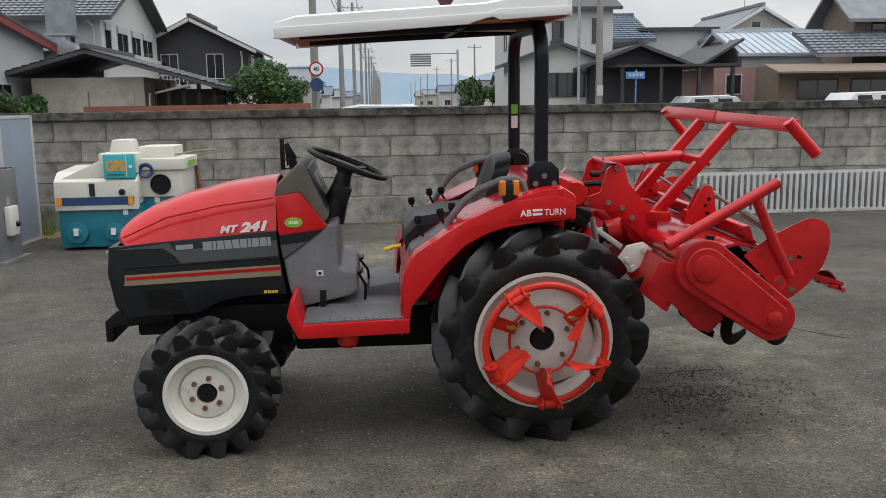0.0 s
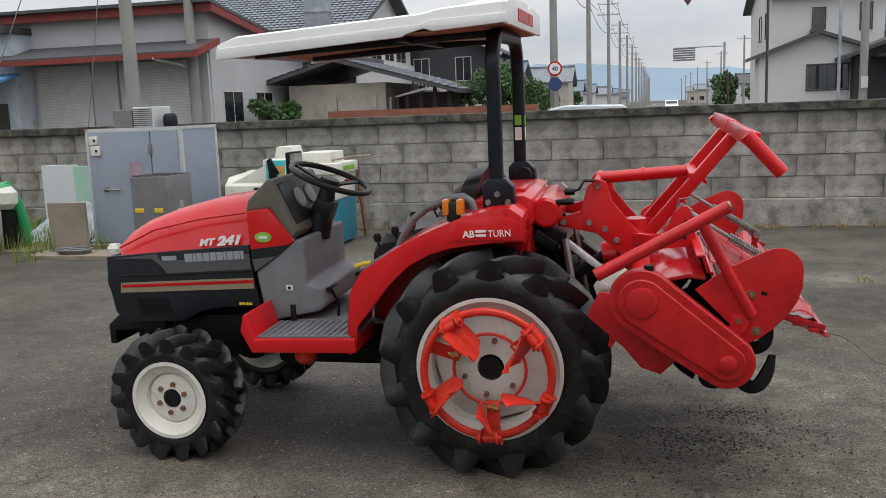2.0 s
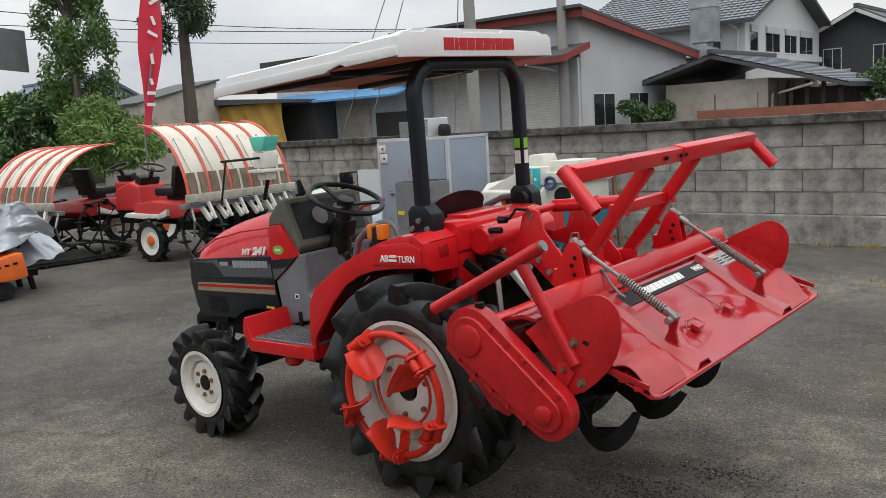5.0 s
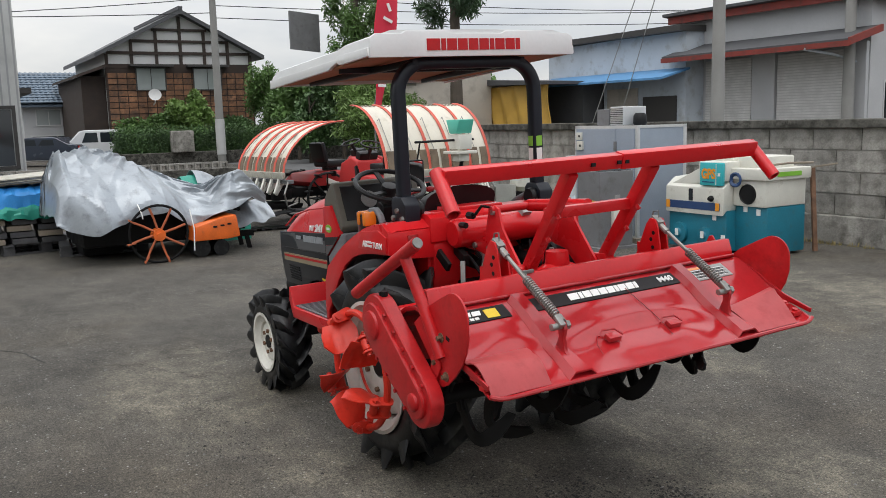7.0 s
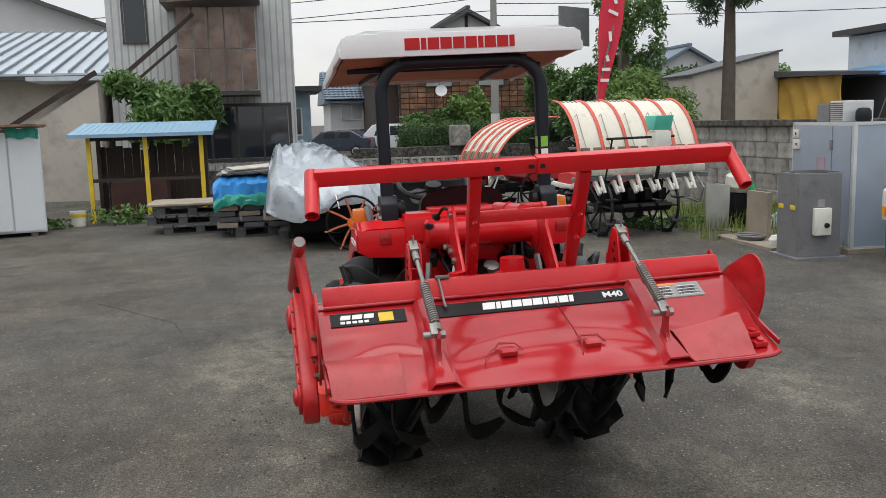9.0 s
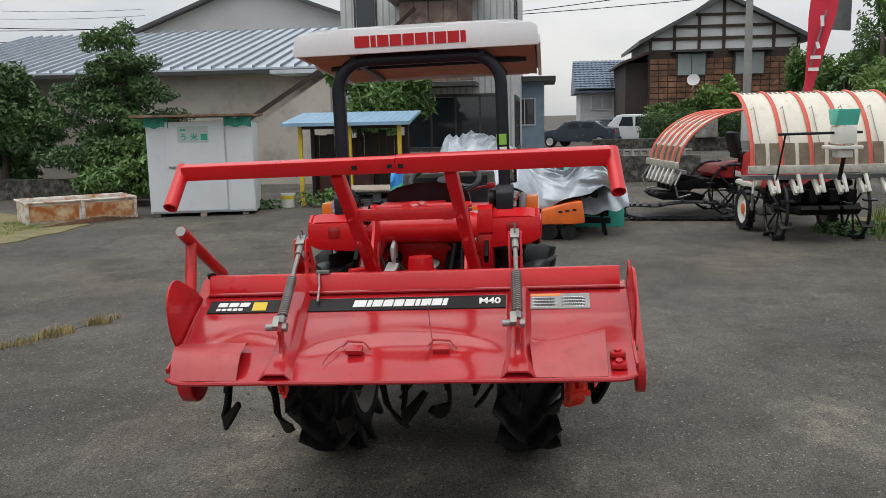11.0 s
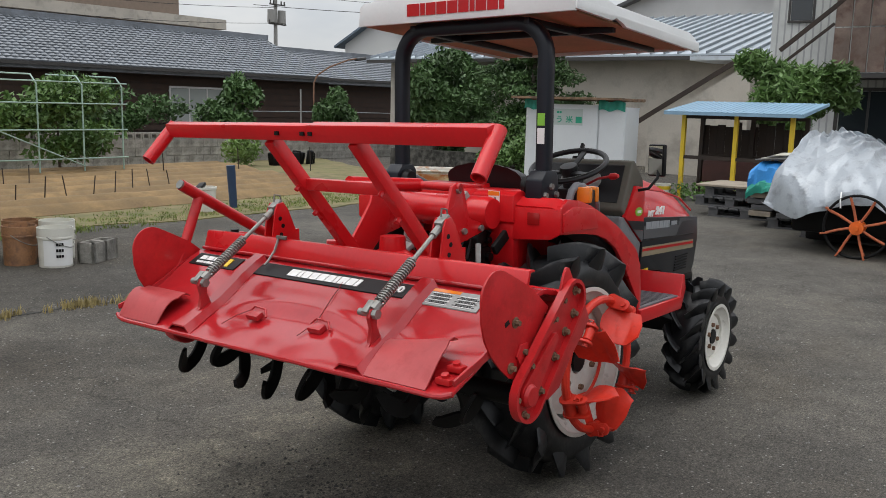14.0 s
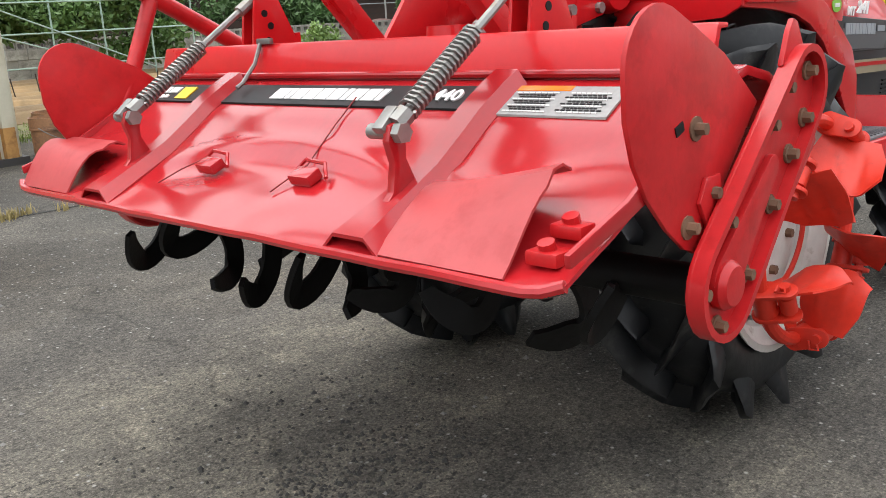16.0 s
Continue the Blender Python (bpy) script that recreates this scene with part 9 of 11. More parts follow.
# rice milling machine
gm = thing("milling_machine", "white and teal rice milling machine standing on the asphalt", "machine")
bm = B()
span(bm, (-4.19, 5.50, 0.03), (-3.30, 6.25, 0.50), 0.02)
span(bm, (-3.32, 5.66, 0.03), (-2.86, 6.30, 0.56), 0.02)
base = part("base", bm, TEAL, gm, "teal enamelled base")
for x, r in ((-4.00, 0.12), (-3.60, 0.095)):
    bm = B()
    lathe(bm, [(0, 0.05), (r * 0.35, 0.05), (r * 0.5, 0.035), (r, 0.03), (r * 1.05, 0.0), (r, -0.03), (0, -0.03)], (x, 5.49, 0.20), (0, -1, 0), 24)
    cover = part("round_cover", bm, TEAL, base)
    bm = B()
    box(bm, (x, 5.435, 0.21), (0.05, 0.004, 0.08))
    part("notice", bm, WHITE, cover)
for x, z in ((-3.47, 0.42), (-3.34, 0.19), (-2.98, 0.50), (-3.16, 0.53)):
    bm = B()
    box(bm, (x, 5.495 if x < -3.3 else 5.655, z), (0.055, 0.006, 0.07))
    part("notice", bm, WHITE, base)
bm = B()
prism(bm, [(5.46, 0.44), (5.46, 0.76), (5.60, 0.86), (6.25, 0.90), (6.25, 0.50), (5.52, 0.50)], -4.21, -3.31, "yz", 0.02)
body = part("body", bm, IVORY, gm, "ivory enamelled body")
bm = B()
span(bm, (-4.19, 5.455, 0.50), (-3.36, 5.462, 0.59))
bandp = part("control_band", bm, NAVY, body)
for x0, x1 in ((-4.19, -4.13), (-3.42, -3.365)):
    bm = B()
    span(bm, (x0, 5.450, 0.50), (x1, 5.458, 0.59))
    part("amber_end", bm, ORANGE_INK, bandp)
bm = B()
lathe(bm, [(0, 0.05), (0.02, 0.05), (0.035, 0.02), (0.035, 0), (0, 0)], (-3.48, 5.456, 0.64), (0, -1, 0), 16)
part("knob", bm, BLACK, body)
bm = B()
span(bm, (-3.83, 5.452, 0.60), (-3.77, 5.462, 0.74))
part("sight_slot", bm, DARK_GLASS, body)
bm = B()
prism(bm, [(-4.21, 0.76), (-3.72, 0.98), (-3.72, 1.06), (-3.31, 1.06), (-3.31, 0.84), (-3.7, 0.80)], 5.50, 6.15, "xz", 0.015)
part("hopper", bm, IVORY, gm, "ivory feed hopper")
bm = B()
span(bm, (-3.66, 5.452, 0.79), (-3.33, 5.50, 1.05), 0.008)
sign = part("sign_panel", bm, SIGN_TEAL, gm, "turquoise sign panel with orange lettering")
letters("GPS", 0.155, facing((-3.53, 5.449, 0.872), (1, 0, 0), (0, 0, 1)), ORANGE_INK, sign, wide=0.78, bold=0.006)
bm = B()
span(bm, (-3.42, 5.448, 0.80), (-3.412, 5.452, 1.04))
part("divider", bm, IVORY, sign)
bm = B()
span(bm, (-3.388, 5.447, 0.90), (-3.355, 5.452, 0.935))
part("mark", bm, WHITE, sign)
bars(6, 0.18, 0.012, facing((-3.53, 5.449, 0.83), (1, 0, 0), (0, 0, 1)), NAVY, sign)
bm = B()
prism(bm, [(-3.66, 1.05), (-3.62, 1.20), (-3.42, 1.20), (-3.38, 1.05)], 5.70, 6.0, "xz", 0.02)
span(bm, (-3.34, 5.72, 0.98), (-2.95, 6.2, 1.12), 0.02)
part("top_duct", bm, IVORY, gm)
bm = B()
span(bm, (-3.32, 5.62, 0.56), (-2.86, 6.30, 0.86), 0.02)
span(bm, (-3.36, 5.58, 0.86), (-2.82, 6.34, 0.99), 0.02)
right = part("drive_cabinet", bm, IVORY, gm, "ivory drive cabinet")
bm = B()
lathe(bm, [(0, 0.0), (0.10, 0.0), (0.11, 0.012), (0.115, 0), (0.11, -0.012)], (-3.10, 5.612, 0.70), (0, -1, 0), 24)
part("opening", bm, BLACK, right)
bm = B()
lathe(bm, [(0.045, 0.0), (0.07, 0.02), (0.085, 0.015), (0.085, 0), (0.05, -0.01)], (-3.24, 5.575, 0.86), (0, -1, 0), 24)
part("dial_ring", bm, NAVY, right)
bm = B()
span(bm, (-2.815, 5.75, 0.90), (-2.81, 6.15, 0.95))
part("green_label", bm, GREEN_DECAL, right)
bm = B()
tube(bm, [(-2.95, 5.75, 1.02), (-2.75, 5.85, 1.05), (-2.55, 6.0, 1.055)], 0.012, 6)
part("wooden_stick", bm, PALE_WOOD, gm)
rc = thing("leaning_board", "narrow brown board leaning beside the milling machine", "board")
bm = B()
beam(bm, (-2.76, 6.36, 0.02), (-2.86, 6.40, 0.98), 0.05, 0.035, 0.004)
part("board", bm, RUSTY, rc)
bm = B()
beam(bm, (-2.87, 6.35, 0.97), (-2.50, 6.33, 1.03), 0.03, 0.02, 0.003)
part("strip", bm, PALE_WOOD, rc)

# cold store cabinet with compressor unit on top
cb = thing("cold_cabinet", "tall blue-grey cold storage cabinet with aluminium edges", "cabinet")
CM = facing((-6.08, 5.59, 0), (1.35, -0.10, 0), (0.10, 1.35, 0))
cb.matrix_world = CM
bm = B()
span(bm, (0, 0, 0.05), (1.35, 0.78, 1.47), 0.006)
part("body", bm, BLUE_GREY, cb, smooth=0)
bm = B()
for lo, hi in (((-0.006, -0.008, 0.04), (0.035, 0.03, 1.485)), ((1.31, -0.010, 0.04), (1.356, 0.03, 1.485)), ((-0.006, -0.008, 1.445), (1.356, 0.03, 1.485)), ((-0.006, -0.008, 0.03), (1.356, 0.03, 0.07)), ((1.33, 0.0, 0.03), (1.358, 0.78, 0.07)), ((1.33, 0.0, 1.45), (1.358, 0.79, 1.485)), ((1.33, 0.74, 0.05), (1.358, 0.79, 1.47))):
    span(bm, lo, hi)
part("edge_trim", bm, ALU, cb, "pale aluminium edging", smooth=0)
for x0, x1 in ((0.04, 0.92), (0.935, 1.305)):
    bm = B()
    span(bm, (x0, -0.022, 0.08), (x1, 0.002, 1.44), 0.004)
    d = part("door", bm, BLUE_GREY, cb, smooth=0)
    if x0 < 0.5:
        bm = B()
        tube(bm, [(0.22, -0.03, 0.74), (0.25, -0.055, 0.74), (0.42, -0.055, 0.735), (0.45, -0.03, 0.735)], 0.012, 8)
        box(bm, (0.25, -0.03, 0.74), (0.06, 0.02, 0.06), None, 0.005)
        part("handle", bm, STEEL, d, "steel door handle")
        for z in (0.35, 1.22):
            bm = B()
            box(bm, (0.925, -0.03, z), (0.05, 0.02, 0.12), None, 0.004)
            part("hinge", bm, GREY_ENAMEL, d)
        for x, z, w, hh in ((0.13, 1.345, 0.12, 0.10), (0.15, 1.215, 0.13, 0.12)):
            bm = B()
            box(bm, (x, -0.035, z), (w, 0.03, hh), None, 0.006)
            meter = part("switch_box", bm, IVORY, d, "white switch box")
            bm = B()
            box(bm, (x + 0.02, -0.052, z), (0.03, 0.004, 0.03))
            part("switch", bm, BLACK, meter)
        bm = B()
        box(bm, (0.70, -0.024, 0.99), (0.18, 0.004, 0.16))
        part("pink_notice", bm, mat("pale_pink_print", (0.34, 0.26, 0.30), rough=0.6, var=0.3, fine=120), d)
bm = B()
span(bm, (0.33, 0.12, 1.485), (0.60, 0.55, 1.70), 0.01)
part("unit_box", bm, GREY_ENAMEL, cb, smooth=0)
bm = B()
span(bm, (0.62, 0.12, 1.485), (0.90, 0.50, 1.73), 0.01)
cond = part("condenser", bm, ALU, cb, "finned condenser unit", smooth=0)
for k in range(9):
    bm = B()
    span(bm, (0.63, 0.112, 1.505 + 0.024 * k), (0.89, 0.12, 1.512 + 0.024 * k))
    part("fin", bm, BLACK, cond, smooth=0)
bm = B()
lathe(bm, [(0, 0.16), (0.06, 0.155), (0.085, 0.12), (0.09, 0.03), (0.08, 0), (0, 0)], (1.02, 0.30, 1.485), (0, 0, 1), 20)
part("compressor", bm, BLACK, cb)
bm = B()
span(bm, (-0.10, -0.06, 0), (1.40, 0.80, 0.05))
part("skid", bm, PALE_WOOD, cb, smooth=0)

gc = thing("steel_cabinet", "grey enamelled steel machine cabinet with cream switch box", "cabinet")
gc.matrix_world = facing((-4.965, 4.70, 0), (0.46, -0.03, 0), (0.03, 0.46, 0))
bm = B()
span(bm, (0, 0, 0.03), (0.46, 0.50, 0.95), 0.008)
part("body", bm, GREY_ENAMEL, gc, smooth=0)
bm = B()
span(bm, (0.02, 0.02, 0.948), (0.44, 0.48, 0.956))
part("top_recess", bm, BLACK, gc, smooth=0)
bm = B()
span(bm, (-0.06, -0.06, 0), (0.54, 0.55, 0.03))
part("base_plate", bm, GREY_ENAMEL, gc, smooth=0)
for x in (0.09, 0.34):
    bm = B()
    box(bm, (x, -0.003, 0.57), (0.11, 0.006, 0.05), None, 0.002)
    part("latch", bm, YELLOW, gc)
bm = B()
box(bm, (0.49, 0.26, 0.42), (0.06, 0.20, 0.30), None, 0.015)
sw = part("switch_box", bm, IVORY, gc, "cream control box")
bm = B()
lathe(bm, [(0, 0.03), (0.02, 0.03), (0.03, 0.01), (0.03, 0), (0, 0)], (0.52, 0.30, 0.38), (1, 0, 0), 12)
part("knob", bm, BLACK, sw)
bm = B()
box(bm, (0.464, 0.26, 0.62), (0.006, 0.08, 0.08))
part("gauge", bm, DECAL_GREY, gc)

ws = thing("board_stack", "white and pale green sheets leaning in the corner", "boards")
bm = B()
prism(bm, [(-7.45, 0.02), (-6.95, 0.02), (-6.95, 1.0), (-7.45, 1.0)], 6.50, 6.60)
part("white_sheet", bm, SHED_WHITE, ws, smooth=0)
bm = B()
prism(bm, [(-6.94, 0.02), (-6.55, 0.02), (-6.55, 0.98), (-6.94, 0.98)], 6.48, 6.58)
part("green_sheet", bm, mat("pale_green_sheet", (0.36, 0.55, 0.46), rough=0.5, var=0.1), ws, smooth=0)
bm = B()
prism(bm, [(-6.40, 0.02), (-5.9, 0.0), (-5.9, 0.62), (-6.4, 0.62)], 5.15, 5.2)
part("pale_panel", bm, PALE_WOOD, ws, smooth=0)
hp = thing("hose_coil", "grey hose coil on a low board beside the cabinet", "hose")
bm = B()
for k in range(3):
    tube(bm, [(-5.95 + (0.18 + 0.02 * k) * math.cos(a), 4.95 + (0.12 + 0.015 * k) * math.sin(a), 0.05 + 0.02 * k) for a in [2 * math.pi * q / 24 for q in range(24)]], 0.012, 6, True)
part("coil", bm, GREY_ENAMEL, hp)
bm = B()
span(bm, (-6.5, 4.75, 0), (-5.15, 5.25, 0.04))
part("board", bm, PALE_WOOD, hp, smooth=0)
bm = B()
lathe(bm, [(0, 0.12), (0.06, 0.11), (0.09, 0.06), (0.08, 0), (0, 0)], (-5.42, 4.98, 0.04), (0, 0, 1), 16)
part("jar", bm, IVORY, hp)

# aluminium loading ramps lying against the wall
ramp = thing("loading_ramp", "pale aluminium loading ramp leaning on its side against the wall", "ramp")
bm = B()
for z in (0.03, 0.545):
    beam(bm, (3.52, 7.04 + 0.06 * z, z), (9.0, 7.04 + 0.06 * z, z), 0.05, 0.045)
part("side_rail", bm, ALU, ramp, smooth=0)
for k in range(64):
    bm = B()
    x = 3.58 + 0.085 * k
    prism(bm, [(x, 7.02), (x + 0.045, 7.02), (x + 0.045, 7.08), (x, 7.08)], 0.04, 0.54, "xy")
    part("rung", bm, ALU, ramp, smooth=0)


# rice transplanters
def transplanter(x, y, turn, label, lift, sheets, rail, reach=0.85, rise=0.93, width=1.80, rear_x=-0.35, front_x=-1.50):
    t = thing("rice_transplanter", label, "rice transplanter", at=pose(x, y, 0, 0, 0, turn))
    # local frame: +x is the rear with the seedling platform, y across
    rows_n = sheets
    prof = [(0.62 - reach * (i / 12) ** 1.5 - 0.02 * i / 12, 0.92 + lift + rise * math.sin(radians(90 * i / 12)) ** 0.85) for i in range(13)]
    for k in range(rows_n):
        y0, y1 = -width / 2 + width * k / rows_n, -width / 2 + width * (k + 1) / rows_n
        bm = B()
        sheet(bm, [[(px, y0 + 0.02, pz), (px, y1 - 0.02, pz)] for px, pz in prof], 0.012)
        tray = part("seedling_tray", bm, TRAY, t, "cream curved seedling tray")
        for q in range(4):
            bm = B()
            yq = y0 + 0.05 + (y1 - y0 - 0.1) * (q + 0.5) / 4
            sheet(bm, [[(px - 0.004, yq - 0.012, pz + 0.008), (px - 0.004, yq + 0.012, pz + 0.008)] for px, pz in prof[10:12]], 0.004)
            part("slot", bm, TRAY_BROWN, tray)
        bm = B()
        for c in range(2):
            ya, yb = y0 + 0.035 + c * (y1 - y0) / 2, y0 + (c + 1) * (y1 - y0) / 2 - 0.015
            sheet(bm, [[(px + 0.016, ya, pz + 0.004), (px + 0.016, yb, pz + 0.004)] for px, pz in prof[0:3]], 0.006)
        part("brown_mat", bm, TRAY_BROWN, tray)
        bm = B()
        tube(bm, [(prof[6][0] + 0.05, y0 + 0.05, prof[6][1] + 0.02), (prof[7][0] + 0.10, y0 + 0.09, prof[7][1] - 0.02), (prof[2][0] + 0.04, y0 + 0.10, prof[2][1])], 0.006, 5)
        part("holder_wire", bm, STEEL, tray)
    for k in range(rows_n + 1):
        yk = -width / 2 + width * k / rows_n
        bm = B()
        sheet(bm, [[(px + 0.012, yk - 0.026, pz + 0.010), (px + 0.030, yk, pz + 0.018), (px + 0.012, yk + 0.026, pz + 0.010)] for px, pz in prof], 0.012)
        part("tray_rail", bm, rail, t, "faded red tray rail")
    bm = B()
    beam(bm, (0.66, -width / 2 - 0.06, 0.90 + lift), (0.66, width / 2 + 0.06, 0.90 + lift), 0.06, 0.10, 0.008)
    part("tray_beam", bm, SILVER_LINK, t)
    bm = B()
    beam(bm, (0.58, -width / 2 - 0.10, 0.80 + lift), (0.58, width / 2 + 0.16, 0.80 + lift), 0.08, 0.06, 0.01)
    part("drive_beam", bm, GREY_ENAMEL, t)
    for k in range(6):
        yk = -width / 2 + 0.22 + width * 0.76 * k / 5
        bm = B()
        beam(bm, (0.58, yk, 0.78 + lift), (0.72, yk + 0.02, 0.60 + lift), 0.05, 0.06, 0.012)
        beam(bm, (0.66, yk + 0.05, 0.84 + lift), (0.76, yk + 0.07, 0.62 + lift), 0.04, 0.04, 0.01)
        lathe(bm, [(0, 0.03), (0.04, 0.025), (0.045, 0), (0, 0)], (0.70, yk + 0.03, 0.66 + lift), (0.3, 1, 0), 10)
        part("planting_arm", bm, RIM, t, "cream cast planting arm")
    for yk in (-0.34, -0.13, 0.13, 0.34):
        bm = B()
        beam(bm, (0.55, yk, 0.72 + lift), (-0.15, yk * 0.5, 0.50), 0.07, 0.07, 0.01)
        part("link_arm", bm, BLACK_IRON, t)
        bm = B()
        box(bm, (0.45, yk, 0.56 + lift), (0.34, 0.12, 0.16), None, 0.02)
        part("planting_case", bm, BLACK_IRON, t)
    bm = B()
    span(bm, (-0.35, -0.35, 0.42), (0.30, 0.35, 0.58), 0.02)
    part("linkage", bm, BLACK_IRON, t)
    bm = B()
    for yk in (-0.26, 0.0, 0.26):
        prism(bm, [(0.1, 0.32 + lift), (0.75, 0.34 + lift), (0.85, 0.42 + lift), (0.8, 0.46 + lift), (0.05, 0.40 + lift)], yk - 0.11, yk + 0.11, bev=0.02)
    part("float", bm, BLACK_IRON, t, "dark planting float")
    # front tractor unit
    bm = B()
    span(bm, (-1.75, -0.24, 0.48), (-0.30, 0.24, 0.62), 0.03)
    span(bm, (-1.80, -0.20, 0.56), (-1.25, 0.20, 0.72), 0.04)
    part("chassis", bm, BLACK_IRON, t)
    bm = B()
    prism(bm, [(-1.15, 0.60), (-1.10, 0.78), (-0.75, 0.82), (-0.20, 0.78), (-0.05, 0.66), (-0.10, 0.58)], -0.44, 0.44, bev=0.03)
    fend = part("deck", bm, PLANTER_RED, t, "faded red plastic deck")
    bm = B()
    prism(bm, [(-1.85, 0.66), (-1.75, 0.98), (-1.45, 1.08), (-1.25, 1.02), (-1.2, 0.66)], -0.24, 0.24, bev=0.04, seg=3)
    part("bonnet", bm, PLANTER_RED, t, "faded red bonnet")
    bm = B()
    prism(bm, [(-1.30, 0.60), (-1.22, 0.66), (-0.55, 0.64), (-0.35, 0.72), (-0.35, 0.62), (-0.6, 0.56)], -0.50, 0.50, bev=0.02)
    part("white_step", bm, IVORY, t, "white side step")
    bm = B()
    tube(bm, [(-1.32, 0, 1.0), (-1.18, 0, 1.26)], 0.03, 8)
    box(bm, (-1.33, 0, 1.08), (0.14, 0.34, 0.16), pose(0, 0, 0, 0, 20, 0).to_3x3(), 0.03)
    tube(bm, [(-1.17 + 0.16 * math.cos(a) * 0.94, 0.17 * math.sin(a), 1.27 - 0.16 * math.cos(a) * 0.34) for a in [2 * math.pi * q / 24 for q in range(24)]], 0.014, 8, True)
    part("steering_column", bm, SEAT, t)
    bm = B()
    box(bm, (-0.72, 0, 0.93), (0.40, 0.44, 0.12), None, 0.04)
    box(bm, (-0.50, 0, 1.13), (0.10, 0.42, 0.34), pose(0, 0, 0, 0, 12, 0).to_3x3(), 0.045)
    span(bm, (-0.80, -0.1, 0.78), (-0.62, 0.1, 0.9))
    part("seat", bm, SEAT, t, "black operator seat")
    for s in (-1, 1):
        bm = B()
        lathe(bm, [(0.20, -0.05), (0.275, -0.05), (0.29, -0.02), (0.29, 0.02), (0.275, 0.05), (0.20, 0.05)], (front_x, 0.56 * s, 0.29), (0, 1, 0), 28)
        fw = part("front_wheel", bm, RUBBER, t, "small front wheel with cream disc")
        for q in range(14):
            a = 2 * math.pi * q / 14
            bm = B()
            box(bm, (front_x + 0.295 * math.cos(a), 0.56 * s, 0.29 + 0.295 * math.sin(a)), (0.035, 0.10, 0.03), pose(0, 0, 0, 0, -math.degrees(a), 0).to_3x3())
            part("lug", bm, RUBBER, fw)
        bm = B()
        lathe(bm, [(0, 0.02 * s), (0.06, 0.03 * s), (0.12, 0.01 * s), (0.20, 0.04 * s), (0.205, -0.04 * s)], (front_x, 0.56 * s, 0.29), (0, 1, 0), 24)
        disc = part("wheel_disc", bm, RIM, fw)
        bm = B()
        lathe(bm, [(0, 0.035), (0.05, 0.03), (0.075, 0.02), (0.075, 0)], (front_x, 0.56 * s + (0.012 * s), 0.29), (0, s, 0), 16)
        part("wheel_cap", bm, ORANGE, disc)
        # spoked paddle wheel at the rear
        bm = B()
        R = 0.40
        tube(bm, [(rear_x + R * math.cos(2 * math.pi * q / 28), 0.50 * s, R + R * math.sin(2 * math.pi * q / 28) * 0.999) for q in range(28)], 0.022, 8, True)
        cyl(bm, (rear_x, 0.30 * s, R), (rear_x, 0.54 * s, R), 0.06, seg=14)
        lug = part("lug_wheel", bm, RUBBER, t, "black spoked lug wheel")
        for q in range(8):
            a = 2 * math.pi * q / 8
            bm = B()
            tube(bm, [(rear_x, 0.46 * s, R), (rear_x + R * math.cos(a), 0.50 * s, R + R * math.sin(a))], 0.014, 6)
            part("spoke", bm, RUBBER, lug)
        for q in range(8):
            a2 = 2 * math.pi * q / 8 + 0.3
            bm = B()
            box(bm, (rear_x + R * math.cos(a2), 0.50 * s, R + R * math.sin(a2)), (0.09, 0.16, 0.022), pose(0, 0, 0, 0, -math.degrees(a2) + 25, 0).to_3x3(), 0.006)
            part("wheel_paddle", bm, RUBBER, lug)
        bm = B()
        tube(bm, [(0.60, 0.86 * s, 0.82 + lift), (0.72, 0.92 * s, 0.62 + lift), (0.66, 0.90 * s, 0.42 + lift), (0.45, 0.84 * s, 0.46 + lift)], 0.016, 8)
        part("end_guard", bm, STEEL, t)
    return t


tp = transplanter(-7.70, 3.90, 6, "rice transplanter with cream seedling trays and red rails", 0.0, 5, TRAY_RED, rear_x=0.36, front_x=-0.62)
tp2 = transplanter(-10.40, 3.06, -81, "older rice transplanter with faded red striped tray", -0.08, 5, TRAY_RED, 1.15, 0.80, 1.52)
# seed hopper on a bar over the seedling trays of the newer machine
HOP = tp.matrix_world.inverted() @ pose(-6.55, 3.98, 0, 0, 0, 6)


def on_planter(name, bm, material, label=""):
    ob = part(name, bm, material, tp, label)
    ob.matrix_local = HOP
    return ob


bm = B()
prism(bm, [(-0.08, 1.43), (-0.15, 1.62), (0.15, 1.62), (0.08, 1.43)], -0.13, 0.13, bev=0.02)
on_planter("hopper_bowl", bm, MINT, "mint green plastic hopper bowl")
bm = B()
span(bm, (-0.12, -0.11, 1.22), (0.12, 0.11, 1.42), 0.02)
span(bm, (-0.16, -0.18, 1.16), (0.14, 0.18, 1.20), 0.01)
span(bm, (-0.08, -0.09, 1.06), (0.08, 0.09, 1.16), 0.015)
on_planter("hopper_feeder", bm, IVORY, "white seed feeder")
bm = B()
tube(bm, [(0, -0.75, 1.34), (0, 0.22, 1.35)], 0.016, 8)
on_planter("hopper_bar", bm, BLACK)
bm = B()
tube(bm, [(-0.02, -0.66, 1.33), (-0.10, -0.72, 0.80)], 0.012, 8)
on_planter("hopper_leg", bm, BLACK)
bm = B()
tube(bm, [(0, 0.02, 1.08), (-0.10, 0.02, 0.80)], 0.026, 8)
on_planter("hopper_pipe", bm, BLACK)

